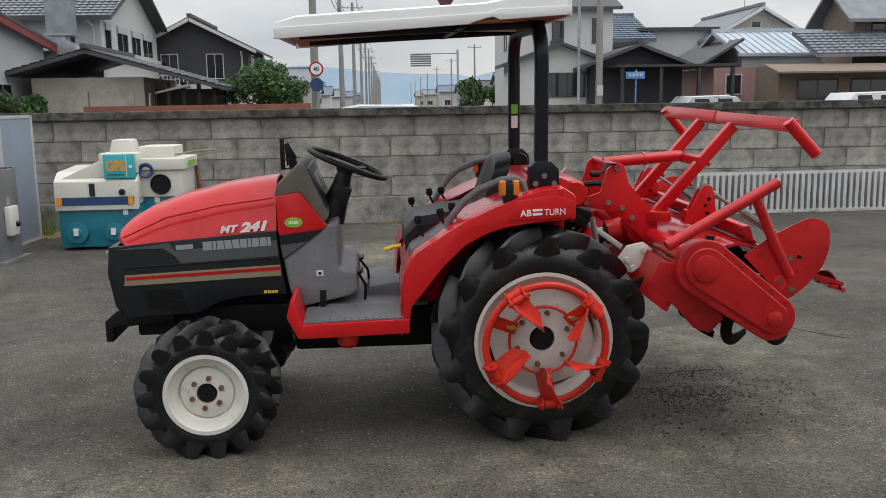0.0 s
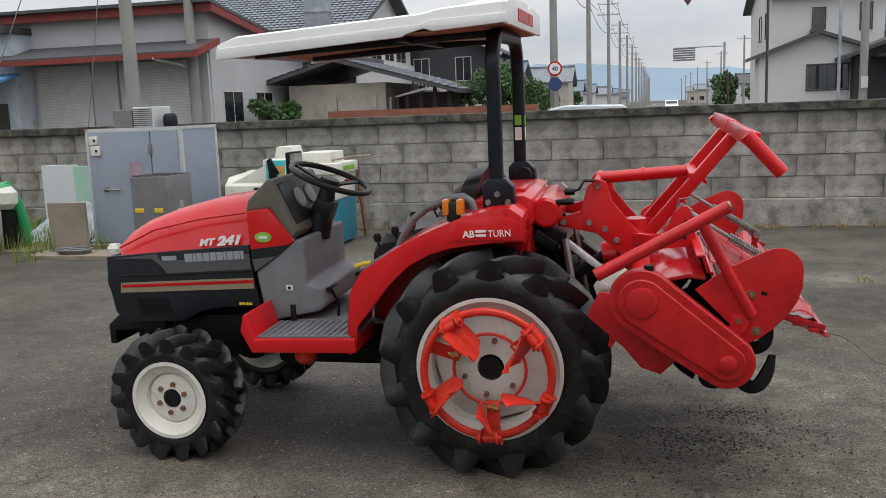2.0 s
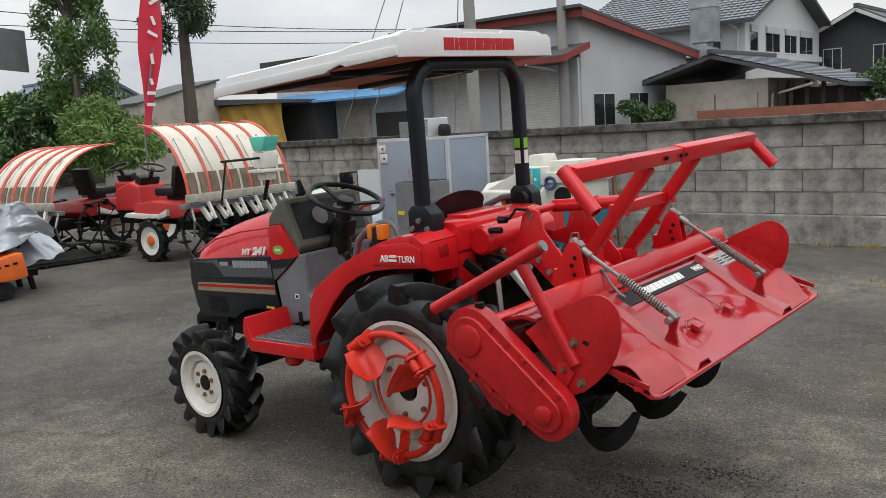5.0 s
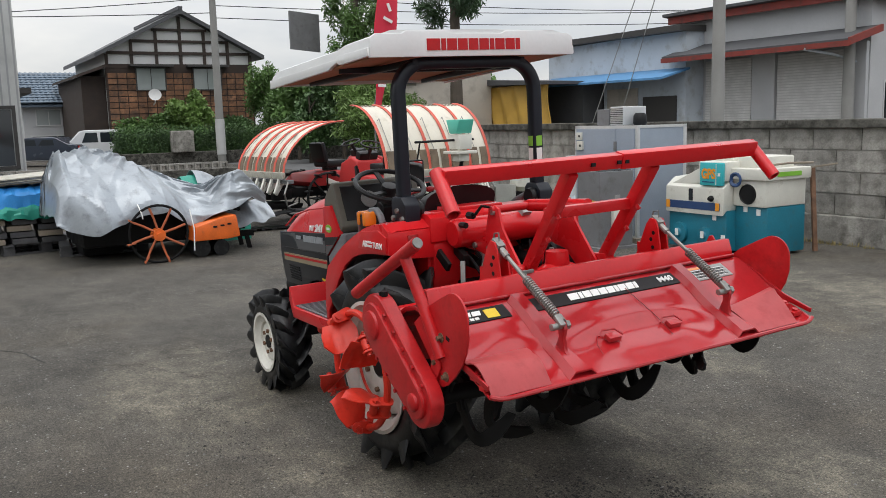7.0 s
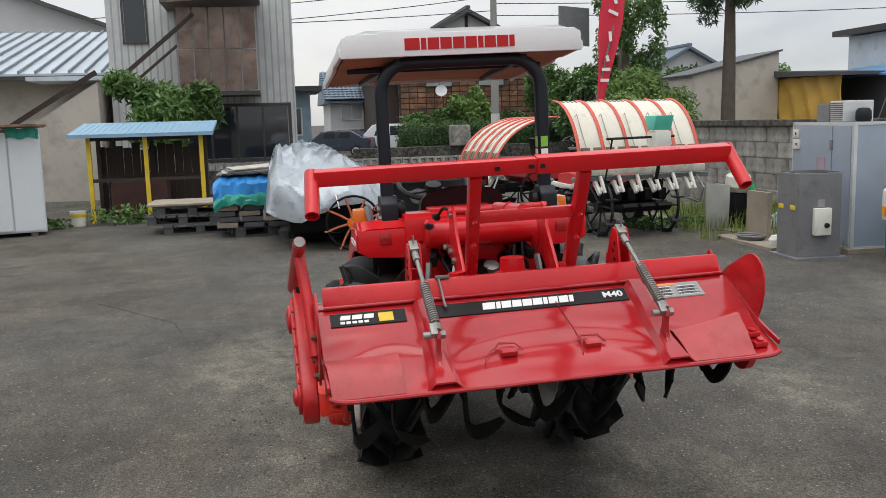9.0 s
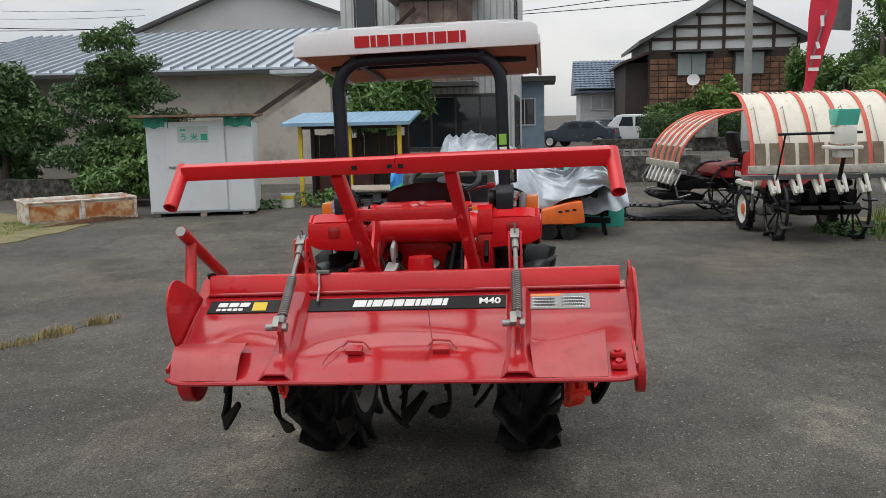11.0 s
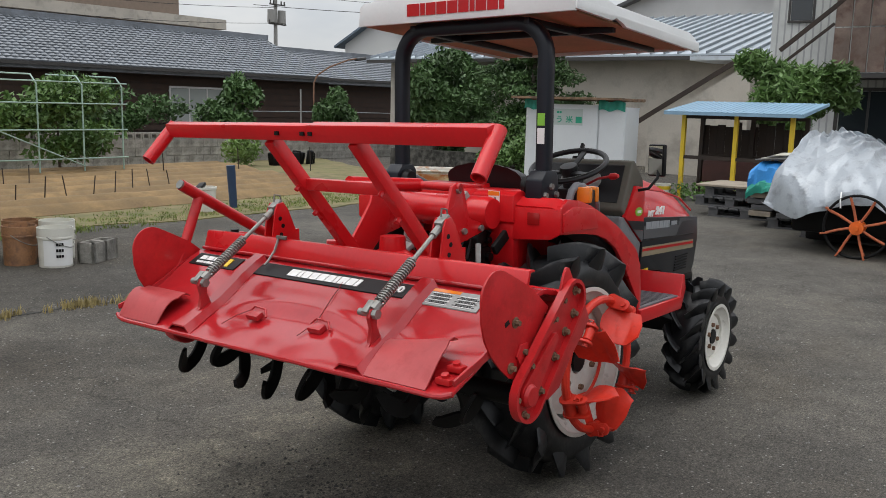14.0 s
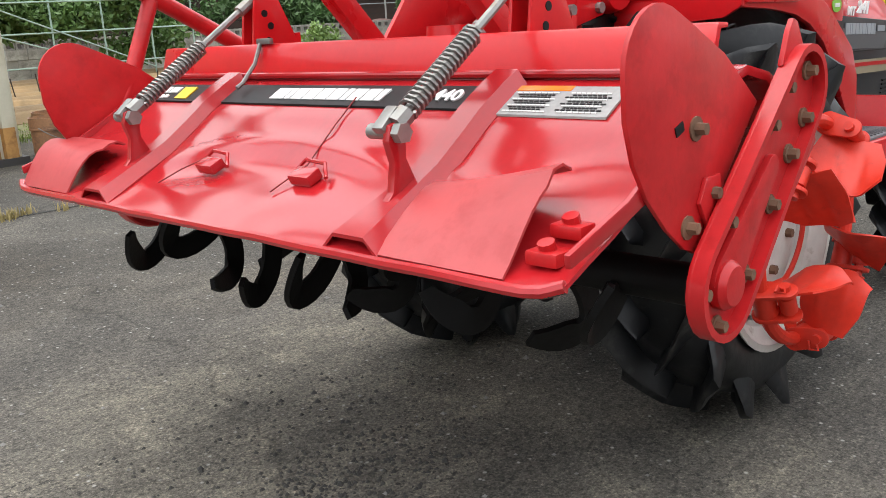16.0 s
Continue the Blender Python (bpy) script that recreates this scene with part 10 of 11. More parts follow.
sprayer = thing("backpack_sprayer", "cream and green backpack blower standing on weeds", "sprayer")
bm = B()
lathe(bm, [(0, 0.30), (0.10, 0.29), (0.17, 0.22), (0.18, 0.08), (0.12, 0.0), (0, 0)], (-7.35, 5.55, 0.52), (0.1, 0, 1), 20)
part("tank", bm, IVORY, sprayer, "cream tank")
bm = B()
lathe(bm, [(0, 0.06), (0.07, 0.05), (0.12, 0.02), (0.13, 0.0), (0, 0)], (-7.35, 5.55, 0.80), (0.1, 0, 1), 20)
tube(bm, [(-7.33, 5.58, 0.84), (-7.25, 5.68, 0.60), (-7.22, 5.74, 0.30), (-7.24, 5.78, 0.14), (-7.20, 5.80, 0.05)], 0.07, 10)
part("blower_pipe", bm, mat("green_plastic", (0.03, 0.32, 0.12), rough=0.4, var=0.1), sprayer, "green blower pipe")
bm = B()
span(bm, (-7.50, 5.42, 0.0), (-7.22, 5.66, 0.5), 0.05)
part("engine", bm, BLACK_IRON, sprayer)
panel = thing("leaning_sheet", "pale grey plastic sheet leaning beside the transplanter", "sheet")
bm = B()
prism(bm, [(5.02, 0.0), (5.36, 0.0), (5.38, 0.62), (5.0, 0.66)], -7.28, -7.24, "yz", 0.006)
part("sheet", bm, mat("pale_grey_sheet", (0.33, 0.33, 0.30), rough=0.6, var=0.2, scale=3, bump=0.05), panel)
netting = thing("netting_heap", "heap of clear plastic and blue netting by the wall", "netting")
bm = B()
rows = []
for i in range(12):
    rows.append([(-7.6 + 1.5 * j / 11, 5.95 + 0.85 * i / 11, 0.02 + 0.52 * math.sin(math.pi * i / 11) * math.sin(math.pi * j / 11) * (0.8 + 0.5 * noise.noise(Vector((i * 0.5, j * 0.5, 2))))) for j in range(12)])
sheet(bm, rows, 0.01)
part("heap", bm, mat("crumpled_clear_sheet", (0.36, 0.42, 0.46), rough=0.3, var=0.3, scale=9, bump=0.4), netting)

# rubber crawler track lying on the ground
trk = thing("crawler_track", "black rubber crawler track lying on the asphalt", "crawler track")
bm = B()
loop = []
for q in range(64):
    a = 2 * math.pi * q / 64
    x, z = 0.86 * math.copysign(abs(math.cos(a)) ** 0.6, math.cos(a)), 0.14 + 0.115 * math.copysign(abs(math.sin(a)) ** 0.7, math.sin(a)) + (0.03 * math.sin(x * 5) if q and math.sin(a) > 0 else 0)
    loop.append((x, z))
cx, cy, ta = -9.45, 2.62, radians(84)
def at_track(u, v, z):
    return (cx + u * math.cos(ta) - v * math.sin(ta), cy + u * math.sin(ta) + v * math.cos(ta), z)
rows = [[at_track(u, v, max(0.012, z)) for v in (-0.16, 0.16)] for u, z in loop + loop[:1]]
sheet(bm, rows, 0.02)
belt = part("belt", bm, RUBBER, trk)
for q in range(0, 64, 2):
    u, z = loop[q]
    a = math.atan2(z - 0.14, u * 0.2)
    bm = B()
    box(bm, at_track(u * 1.02, 0, max(0.02, z + 0.012 * (1 if z > 0.14 else -1))), (0.05, 0.32, 0.03), Matrix.Rotation(ta, 3, "Z"), 0.006)
    part("tread_lug", bm, RUBBER, belt)

# covered machine with lug wheel: silver tarpaulin over a frame
tm = thing("covered_machine", "old farm machine under a creased silver tarpaulin", "covered machine")
bm = B()
span(bm, (-9.0, -0.75, 0.20), (-7.55, 0.75, 0.62), 0.05)
span(bm, (-8.9, -0.70, 0.05), (-8.0, -0.2, 0.35), 0.05)
part("machine_body", bm, BLACK_IRON, tm)


def facet(a, b, seed):
    """Uneven height made of plane triangles, -0.5 to 0.5."""
    i, j = math.floor(a), math.floor(b)
    fa, fb = a - i, b - j

    def corner(p, q):
        return random.Random(p * 7919 + q * 104729 + seed * 31).random() - 0.5
    if fa + fb < 1:
        c = corner(i, j)
        return c + (corner(i + 1, j) - c) * fa + (corner(i, j + 1) - c) * fb
    c = corner(i + 1, j + 1)
    return c + (corner(i, j + 1) - c) * (1 - fa) + (corner(i + 1, j) - c) * (1 - fb)


RIDGE_Y = [-1.04, -0.98, -0.86, -0.50, -0.20, 0.12, 0.50, 0.80, 1.00, 1.18, 1.34, 1.46]
RIDGE_Z = [0.58, 1.05, 1.32, 1.37, 1.34, 1.19, 0.93, 0.80, 0.93, 1.02, 0.90, 0.72]
HEM_Y = [-1.04, -0.60, -0.30, 0.20, 0.52, 0.75, 1.00, 1.30, 1.46]
HEM_Z = [0.56, 0.40, 0.46, 0.66, 0.44, 0.52, 0.62, 0.78, 0.68]
bm = B()
rows = []
for i in range(110):
    v = i / 109
    row = []
    for j in range(150):
        y = -1.04 + 2.50 * j / 149
        top, hem = float(np.interp(y, RIDGE_Y, RIDGE_Z)), float(np.interp(y, HEM_Y, HEM_Z))
        back = float(np.interp(y, [-1.04, 0.0, 0.8, 1.46], [8.75, 8.60, 7.95, 7.55]))
        if v < 0.5:
            f = v / 0.5
            x = -7.28 - (back - 7.28) * f ** 1.25
            z = hem + (top - hem) * math.sin(f * math.pi / 2) ** 0.80
        else:
            f = (v - 0.5) / 0.5
            x = -back - 0.95 * f
            z = top + (0.42 - top) * (1 - math.cos(f * math.pi / 2))
        # stiff sheet: flat facets that meet in sharp folds, two sizes of them
        across = (v - 0.5) * 2.6
        k = 0.19 * facet(y * 2.3 + across * 0.9, across * 1.7 - y * 0.5, 1) + 0.085 * facet(y * 4.6 - across * 1.6, across * 3.4 + y, 5) + 0.022 * facet(y * 10 + across * 4, across * 8, 9)
        # straight pleats that run out from the two upper corners
        for cy, cv, count, deep in ((-0.78, 0.56, 20, 0.13), (0.05, 0.50, 17, 0.11), (1.15, 0.45, 15, 0.07)):
            dy, dv = y - cy, (v - cv) * 2.6
            turn = math.atan2(dv, dy) / (2 * math.pi) * count + 0.6 * noise.noise(Vector((dy * 0.8, dv * 0.8, count)))
            saw = turn - math.floor(turn)
            near = math.hypot(dy, dv)
            k += deep * (min(saw / 0.7, (1 - saw) / 0.3) - 0.5) * min(1.0, near / 0.35) * math.exp(-(near / 0.75) ** 2)
        hang = max(0.0, 1 - v / 0.10)
        row.append((x + k * 0.9 + 0.05 * hang * math.sin(y * 9), y, max(0.12, z + k * 0.7 - 0.05 * hang * (0.5 + 0.5 * math.sin(y * 7)))))
    rows.append(row)
sheet(bm, rows, 0.006)
part("tarpaulin", bm, TARP, tm, "creased silver tarpaulin", smooth=9)
# second sheet hanging at the tail, and the dark frame under it
bm = B()
rows = []
for i in range(14):
    f = i / 13
    rows.append([(-7.48 - 0.50 * f + 0.03 * math.sin(j * 1.3 + i * 0.6), 1.02 + 0.62 * j / 15, 0.30 + 0.10 * (j / 15) + (0.34 - 0.12 * j / 15) * math.sin(f * math.pi / 2) + 0.02 * math.sin(j * 0.9 + 1)) for j in range(16)])
sheet(bm, rows, 0.006)
part("tail_sheet", bm, TARP, tm, "silver sheet over the tail", smooth=50)
bm = B()
beam(bm, (-7.75, 0.70, 0.22), (-7.75, 1.42, 0.20), 0.06, 0.08, 0.006)
beam(bm, (-8.15, 0.55, 0.30), (-8.10, 1.42, 0.26), 0.06, 0.08, 0.006)
beam(bm, (-7.75, 1.32, 0.20), (-7.75, 1.36, 0.0), 0.05, 0.05)
beam(bm, (-8.10, 1.32, 0.26), (-8.10, 1.36, 0.0), 0.05, 0.05)
span(bm, (-8.2, 0.75, 0.28), (-7.7, 1.25, 0.62), 0.04)
part("tail_frame", bm, BLACK_IRON, tm)
bm = B()
R = 0.345
tube(bm, [(-7.18, 0.06 + R * math.cos(2 * math.pi * q / 32), R + 0.01 + R * math.sin(2 * math.pi * q / 32)) for q in range(32)], 0.016, 8, True)
lw = part("lug_wheel", bm, BLACK_IRON, tm, "dark spoked lug wheel")
bm = B()
cyl(bm, (-7.30, 0.06, R), (-7.14, 0.06, R), 0.075, seg=16)
cyl(bm, (-7.14, 0.06, R), (-7.11, 0.06, R), 0.03, seg=10)
part("hub", bm, ORANGE, lw)
for q in range(8):
    a = 2 * math.pi * q / 8 + 0.2
    bm = B()
    pts = [(-7.18, 0.06 + r * math.cos(a + 0.25 * r), R + 0.01 + r * math.sin(a + 0.25 * r)) for r in (0.05, 0.2, 0.34)]
    tube(bm, pts, 0.015, 6)
    if q in (3, 4, 5, 6):
        box(bm, pts[-1], (0.06, 0.10, 0.02), pose(0, 0, 0, math.degrees(a), 0, 0).to_3x3(), 0.004)
    part("spoke", bm, WHEEL_RED, lw)
bm = B()
prism(bm, [(0.46, 0.22), (0.50, 0.40), (0.85, 0.50), (1.02, 0.52), (1.06, 0.24), (0.9, 0.22)], -7.75, -7.15, "yz", 0.03)
oc = part("orange_cover", bm, ORANGE, tm, "orange sheet cover")
for k in range(3):
    bm = B()
    box(bm, (-7.146, 0.74 + 0.09 * k, 0.385 + 0.012 * k), (0.006, 0.05, 0.022))
    part("vent_slot", bm, BLACK, oc)
bm = B()
cyl(bm, (-7.6, 0.60, 0.11), (-7.3, 0.60, 0.11), 0.11, seg=16)
cyl(bm, (-7.6, 0.85, 0.10), (-7.3, 0.85, 0.10), 0.10, seg=16)
part("roller", bm, RUBBER, tm)
bm = B()
tube(bm, [(-7.2, 0.45, 0.62), (-7.12, 0.47, 0.40), (-7.12, 0.46, 0.12)], 0.008, 5)
part("tie_cord", bm, WHITE, tm)
bm = B()
tube(bm, [(-7.25, -0.15, 0.72), (-7.15, -0.13, 0.62), (-7.15, -0.12, 0.55)], 0.008, 5)
part("tie_cord", bm, WHITE, tm)

heap = thing("covered_heap", "green and white tarpaulin heap with rusty parts behind the covered machine", "covered heap")
bm = B()
rows = []
for i in range(16):
    a = math.pi * i / 15
    row = []
    for j in range(16):
        g = j / 15
        top = 0.58 + 0.42 * math.sin(math.pi * min(1.0, 0.25 + 0.75 * g)) ** 0.7 - 0.22 * g
        fold = 0.03 * noise.noise(Vector((i * 0.5, j * 0.6, 3)))
        row.append((-9.05 - 0.42 * math.cos(a) + fold, 0.82 + 0.86 * g, max(0.0, top * math.sin(a) ** 0.55 + fold)))
    rows.append(row)
sheet(bm, rows, 0.006)
part("green_sheet", bm, GREEN_TARP, heap, smooth=60)
bm = B()
rows = []
for i in range(10):
    a = math.pi * (0.20 + 0.55 * i / 9)
    rows.append([(-9.05 - 0.45 * math.cos(a), 0.98 + 0.50 * j / 9, (0.62 + 0.43 * math.sin(math.pi * (0.25 + 0.75 * (0.19 + 0.58 * j / 9))) ** 0.7 - 0.22 * (0.19 + 0.58 * j / 9)) * math.sin(a) ** 0.55 + 0.012) for j in range(10)])
sheet(bm, rows, 0.006)
part("white_sheet", bm, TARP, heap, smooth=60)
for k in range(5):
    bm = B()
    tube(bm, [(-8.62 + 0.02 * k, 1.15 + 0.07 * k, 0.72 - 0.03 * k), (-8.50, 1.28 + 0.06 * k, 0.80 - 0.05 * k), (-8.46, 1.42 + 0.03 * k, 0.66 - 0.04 * k)], 0.018, 6)
    part("rusty_part", bm, RUSTY, heap)

# plastic pallets
def pallet(name_label, m):
    p = thing("pallet", name_label, "pallet", group="pallet stack", at=m)
    for y in (-0.47, 0.0, 0.47):
        for x in (-0.40, 0.0, 0.40):
            bm = B()
            box(bm, (x, y, 0.07), (0.16, 0.14, 0.10), None, 0.008)
            part("foot_block", bm, PLASTIC_GREY, p)
    bm = B()
    for x in (-0.40, 0, 0.40):
        span(bm, (x - 0.08, -0.55, 0.0), (x + 0.08, 0.55, 0.025))
    part("bottom_deck", bm, PLASTIC_GREY, p, smooth=0)
    for k in range(7):
        bm = B()
        y = -0.55 + 0.1585 * k
        span(bm, (-0.50, y, 0.12), (0.50, y + 0.135, 0.145))
        part("deck_slat", bm, PLASTIC_GREY, p, smooth=0)
    return p


pa = pallet("dark grey plastic pallet stacked beside the shelter", pose(-10.35, -2.10, 0, 0, 0, 4))
copy_thing(pa, pose(-10.40, -2.30, 0.147, 0, 0, -3))
copy_thing(pa, pose(-10.45, -2.20, 0.294, 0, 0, 2))
copy_thing(pa, pose(-9.70, -1.05, 0.0, 0, 0, 10))
copy_thing(pa, pose(-8.95, -0.30, 0.0, 0, 0, -6))
bm = B()
span(bm, (-10.95, -2.85, 0.443), (-9.9, -1.45, 0.475), 0.004)
solo("board", bm, PALE_WOOD, "pale weathered board lying on the pallets", "board", at=None)
bt = thing("covered_stack", "stack of boards under blue and green tarpaulin", "covered stack")
for k in range(4):
    for q in range(3):
        bm = B()
        box(bm, (-9.65 + 0.02 * math.sin(k * 5 + q), -1.62 + 0.36 * q + 0.03 * math.sin(k * 3), 0.185 + 0.085 * k), (1.05, 0.30, 0.07), pose(0, 0, 0, 0, 0, 3 * math.sin(k * 2.1 + q)).to_3x3(), 0.004)
        part("plank", bm, PLASTIC_GREY if (k + q) % 3 else PALE_WOOD, bt, smooth=0)
for z0, z1, ml, sd, x0 in ((0.47, 0.66, GREEN_TARP, 5, -9.06), (0.58, 0.88, BLUE_TARP, 1, -9.10)):
    bm = B()
    rows = []
    for i in range(16):
        f = i / 15
        row = []
        for j in range(28):
            y = -1.80 + 1.12 * j / 27
            edge = min(1.0, j / 3, (27 - j) / 3)
            fold = 0.05 * abs(noise.noise(Vector((y * 5, f * 3, sd)))) + 0.03 * noise.noise(Vector((y * 11, f * 7, sd + 3)))
            row.append((x0 - 1.0 * max(0.0, f - 0.25) + 1.2 * fold * (1 - f), y, z0 + (z1 - z0) * min(1.0, f / 0.35) ** 0.8 + fold - 0.10 * (1 - edge)))
        rows.append(row)
    sheet(bm, rows, 0.006)
    part("tarpaulin", bm, ml, bt, smooth=25)
for k in range(4):
    bm = B()
    box(bm, (-9.62, -1.22 + 0.03 * k, 0.955 + 0.022 * k), (0.95, 1.05 - 0.06 * k, 0.014), pose(0, 0, 0, 3, 0, 3 * k).to_3x3())
    part("metal_sheet", bm, SILVER_LINK if k % 2 else GREY_ENAMEL, bt, smooth=0)

# small shelter with yellow posts and pale blue roof
sl = thing("shelter", "small open shelter with yellow posts and pale blue sheet roof", "shelter")
for x in (-12.2, -13.1):
    for y in (-4.05, -3.10, -2.15):
        bm = B()
        span(bm, (x - 0.035, y - 0.035, 0), (x + 0.035, y + 0.035, 1.50))
        part("post", bm, YELLOW if x > -12.5 else DARK_WOOD, sl, "yellow steel post" if x > -12.5 else "dark wooden post", smooth=0)
bm = B()
prism(bm, [(-11.95, 1.50), (-13.5, 1.72), (-13.5, 1.76), (-11.95, 1.56)], -4.35, -1.92, "xz")
rf = part("roof", bm, mat("pale_blue_roof_sheet", (0.22, 0.36, 0.48), rough=0.5, var=0.12, bump=0.05), sl, "pale blue sheet roof", smooth=0)
for k in range(24):
    bm = B()
    y = -4.33 + 0.104 * k
    beam(bm, (-11.94, y, 1.563), (-13.5, y, 1.764), 0.02, 0.006)
    part("roof_rib", bm, rf.data.materials[0], rf, smooth=0)
bm = B()
for z in (0.72, 1.44):
    span(bm, (-12.22, -4.05, z), (-12.18, -2.15, z + 0.06))
    span(bm, (-13.12, -4.05, z), (-13.08, -2.15, z + 0.06))
part("rail", bm, DARK_WOOD, sl, smooth=0)
# dark backing boards added so the pale wall behind does not show through
rg = random.Random(81)
for k in range(13):
    bm = B()
    y = -4.08 + 0.152 * k
    span(bm, (-13.17 - 0.01 * (k % 2), y, 0.04), (-13.14 - 0.01 * (k % 2), y + 0.146, rg.uniform(1.22, 1.42)), 0.004)
    part("back_board", bm, DARK_WOOD, sl, smooth=0)
# plain box added as a dark reddish mass under the roof
bm = B()
box(bm, (-12.75, -3.3, 0.40), (0.5, 1.0, 0.62), None, 0.1)
part("dark_red_mass", bm, mat("dull_red_mass", (0.075, 0.03, 0.025), rough=0.7, var=0.4, scale=3), sl)
pot = thing("bucket", "white bucket with yellow band beside the shelter", "bucket")
bm = B()
lathe(bm, [(0, 0.0), (0.12, 0.0), (0.14, 0.26), (0.13, 0.26), (0.115, 0.02), (0, 0.02)], (-11.9, -4.25, 0), (0, 0, 1), 20)
part("body", bm, IVORY, pot)
bm = B()
lathe(bm, [(0.134, 0.16), (0.144, 0.22), (0.140, 0.22), (0.130, 0.16), (0.134, 0.16)], (-11.9, -4.25, 0), (0, 0, 1), 20)
part("band", bm, YELLOW, pot)
weed = thing("shrub", "leafy weeds growing under the shelter", "shrub")
foliage("leaves", [(-11.9, -3.5, 0.15, 0.2, 0.6, 0.2), (-11.8, -2.6, 0.12, 0.2, 0.4, 0.16), (-11.6, -5.1 + 0.5, 0.08, 0.2, 0.3, 0.12)], 0.09, 900, LEAF[0], weed, 61)

weed = thing("weeds", "low green weeds under the transplanter", "weeds")
rg = random.Random(83)
foliage("leaves", [(-8.5 + 1.0 * rg.random() + 0.25 * k / 14, 4.3 + 1.6 * k / 14, 0.05, 0.22, 0.22, 0.07) for k in range(15)], 0.07, 2600, LEAF[0], weed, 84)

# white storage box with sign
ROOF_WOOD = mat("weathered_brown_board", (0.20, 0.125, 0.075), rough=0.85, var=0.4, scale=3, bump=0.3, dirt=(0.09, 0.06, 0.04), dirt_at=0.55)
sx = thing("storage_box", "white panelled storage box with tarpaulin under a board roof", "storage box", at=pose(-10.5, -5.4, 0, 0, 0, 13) @ pose(10.5, 5.4, 0))
bm = B()
span(bm, (-11.55, -6.25, 0.06), (-10.5, -4.46, 1.60), 0.01)
part("body", bm, SHED_WHITE, sx, smooth=0)
for y0, y1 in ((-6.22, -5.70), (-5.69, -4.93), (-4.91, -4.48)):
    bm = B()
    span(bm, (-10.5, y0, 0.09), (-10.475, y1, 1.60), 0.006)
    dpan = part("panel", bm, SHED_WHITE, sx, smooth=0)
bm = B()
span(bm, (-10.476, -5.93, 0.10), (-10.455, -4.94, 1.63), 0.006)
door = part("door", bm, SHED_WHITE, sx, "white sliding door", smooth=0)
bm = B()
box(bm, (-10.445, -5.83, 0.86), (0.02, 0.12, 0.035), None, 0.005)
part("handle", bm, STEEL, door)
bm = B()
span(bm, (-10.455, -5.72, 1.27), (-10.450, -5.20, 1.55))
sg = part("sign", bm, mat("pale_green_sign", (0.44, 0.50, 0.48), rough=0.5, var=0.05, bump=0), door, "pale sign with green characters")
SIGN_GREEN = mat("green_sign_ink", (0.02, 0.33, 0.20), rough=0.5, var=0.05, bump=0)
letters("う", 0.13, facing((-10.448, -5.62, 1.32), (0, 1, 0), (0, 0, 1)), SIGN_GREEN, sx, "sign_character", bold=0.003)
letters("米", 0.13, facing((-10.448, -5.44, 1.32), (0, 1, 0), (0, 0, 1)), SIGN_GREEN, sx, "sign_character", bold=0.003)
bars(1, 0.11, 0.11, facing((-10.448, -5.27, 1.365), (0, 1, 0), (0, 0, 1)), SIGN_GREEN, sx, "sign_character", gap=0.0)
bars(2, 0.09, 0.035, facing((-10.448, -5.62, 1.49), (0, 1, 0), (0, 0, 1)), SIGN_GREEN, sx, "sign_character", gap=0.2)
for y0, y1 in ((-6.27, -5.86), (-4.93, -4.47)):
    bm = B()
    rows = [[(-10.45 + 0.015 * math.sin(j * 1.9), y0 + (y1 - y0) * j / 10, z + 0.02 * math.sin(j * 1.1)) for j in range(11)] for z in (1.54, 1.60, 1.66, 1.70)]
    sheet(bm, rows, 0.008)
    part("tarpaulin_strip", bm, GREEN_TARP, sx, "green tarpaulin strip")
rg = random.Random(82)
for k in range(6):
    bm = B()
    x = -11.75 + 0.255 * k
    span(bm, (x, -6.46 + rg.uniform(-0.06, 0.06), 1.70 + 0.012 * (k % 2)), (x + 0.25, -4.40 + rg.uniform(-0.10, 0.06), 1.74 + 0.012 * (k % 2)), 0.004)
    part("roof_board", bm, ROOF_WOOD, sx, "weathered brown roof board", smooth=0)
bm = B()
span(bm, (-11.5, -6.2, 0), (-10.55, -6.1, 0.06))
span(bm, (-11.5, -4.7, 0), (-10.55, -4.6, 0.06))
span(bm, (-11.5, -5.4, 0), (-10.40, -5.3, 0.06))
part("skid", bm, PALE_WOOD, sx, smooth=0)

RUST_PANEL = mat("rust_eaten_panel", (0.55, 0.44, 0.26), rough=0.75, var=0.25, scale=2.0, bump=0.15, dirt=(0.36, 0.11, 0.025), dirt_at=0.50)
tub = thing("steel_tub", "rust-streaked white steel tub on the grass", "tub", at=facing((-9.2, -7.85, 0), (-1.15, 1.35, 0), (-1.35, -1.15, 0)))
bm = B()
for lo, hi in (((0, 0, 0.02), (1.75, 0.03, 0.36)), ((0, 0.87, 0.02), (1.75, 0.90, 0.36)), ((0, 0, 0.02), (0.03, 0.9, 0.36)), ((1.72, 0, 0.02), (1.75, 0.9, 0.36)), ((0, 0, 0.0), (1.75, 0.9, 0.03))):
    span(bm, lo, hi)
part("shell", bm, RUST_WHITE, tub, smooth=0)
bm = B()
tube(bm, [(-0.02, -0.02, 0.365), (1.77, -0.02, 0.365), (1.77, 0.92, 0.365), (-0.02, 0.92, 0.365)], 0.02, 6, True)
part("rim", bm, RUST_WHITE, tub)
for k, x in enumerate((-0.01, 0.86, 1.72)):
    bm = B()
    span(bm, (x, -0.035, 0.0), (x + 0.05, 0.0, 0.36), 0.004)
    part("rib", bm, RUST_WHITE, tub)
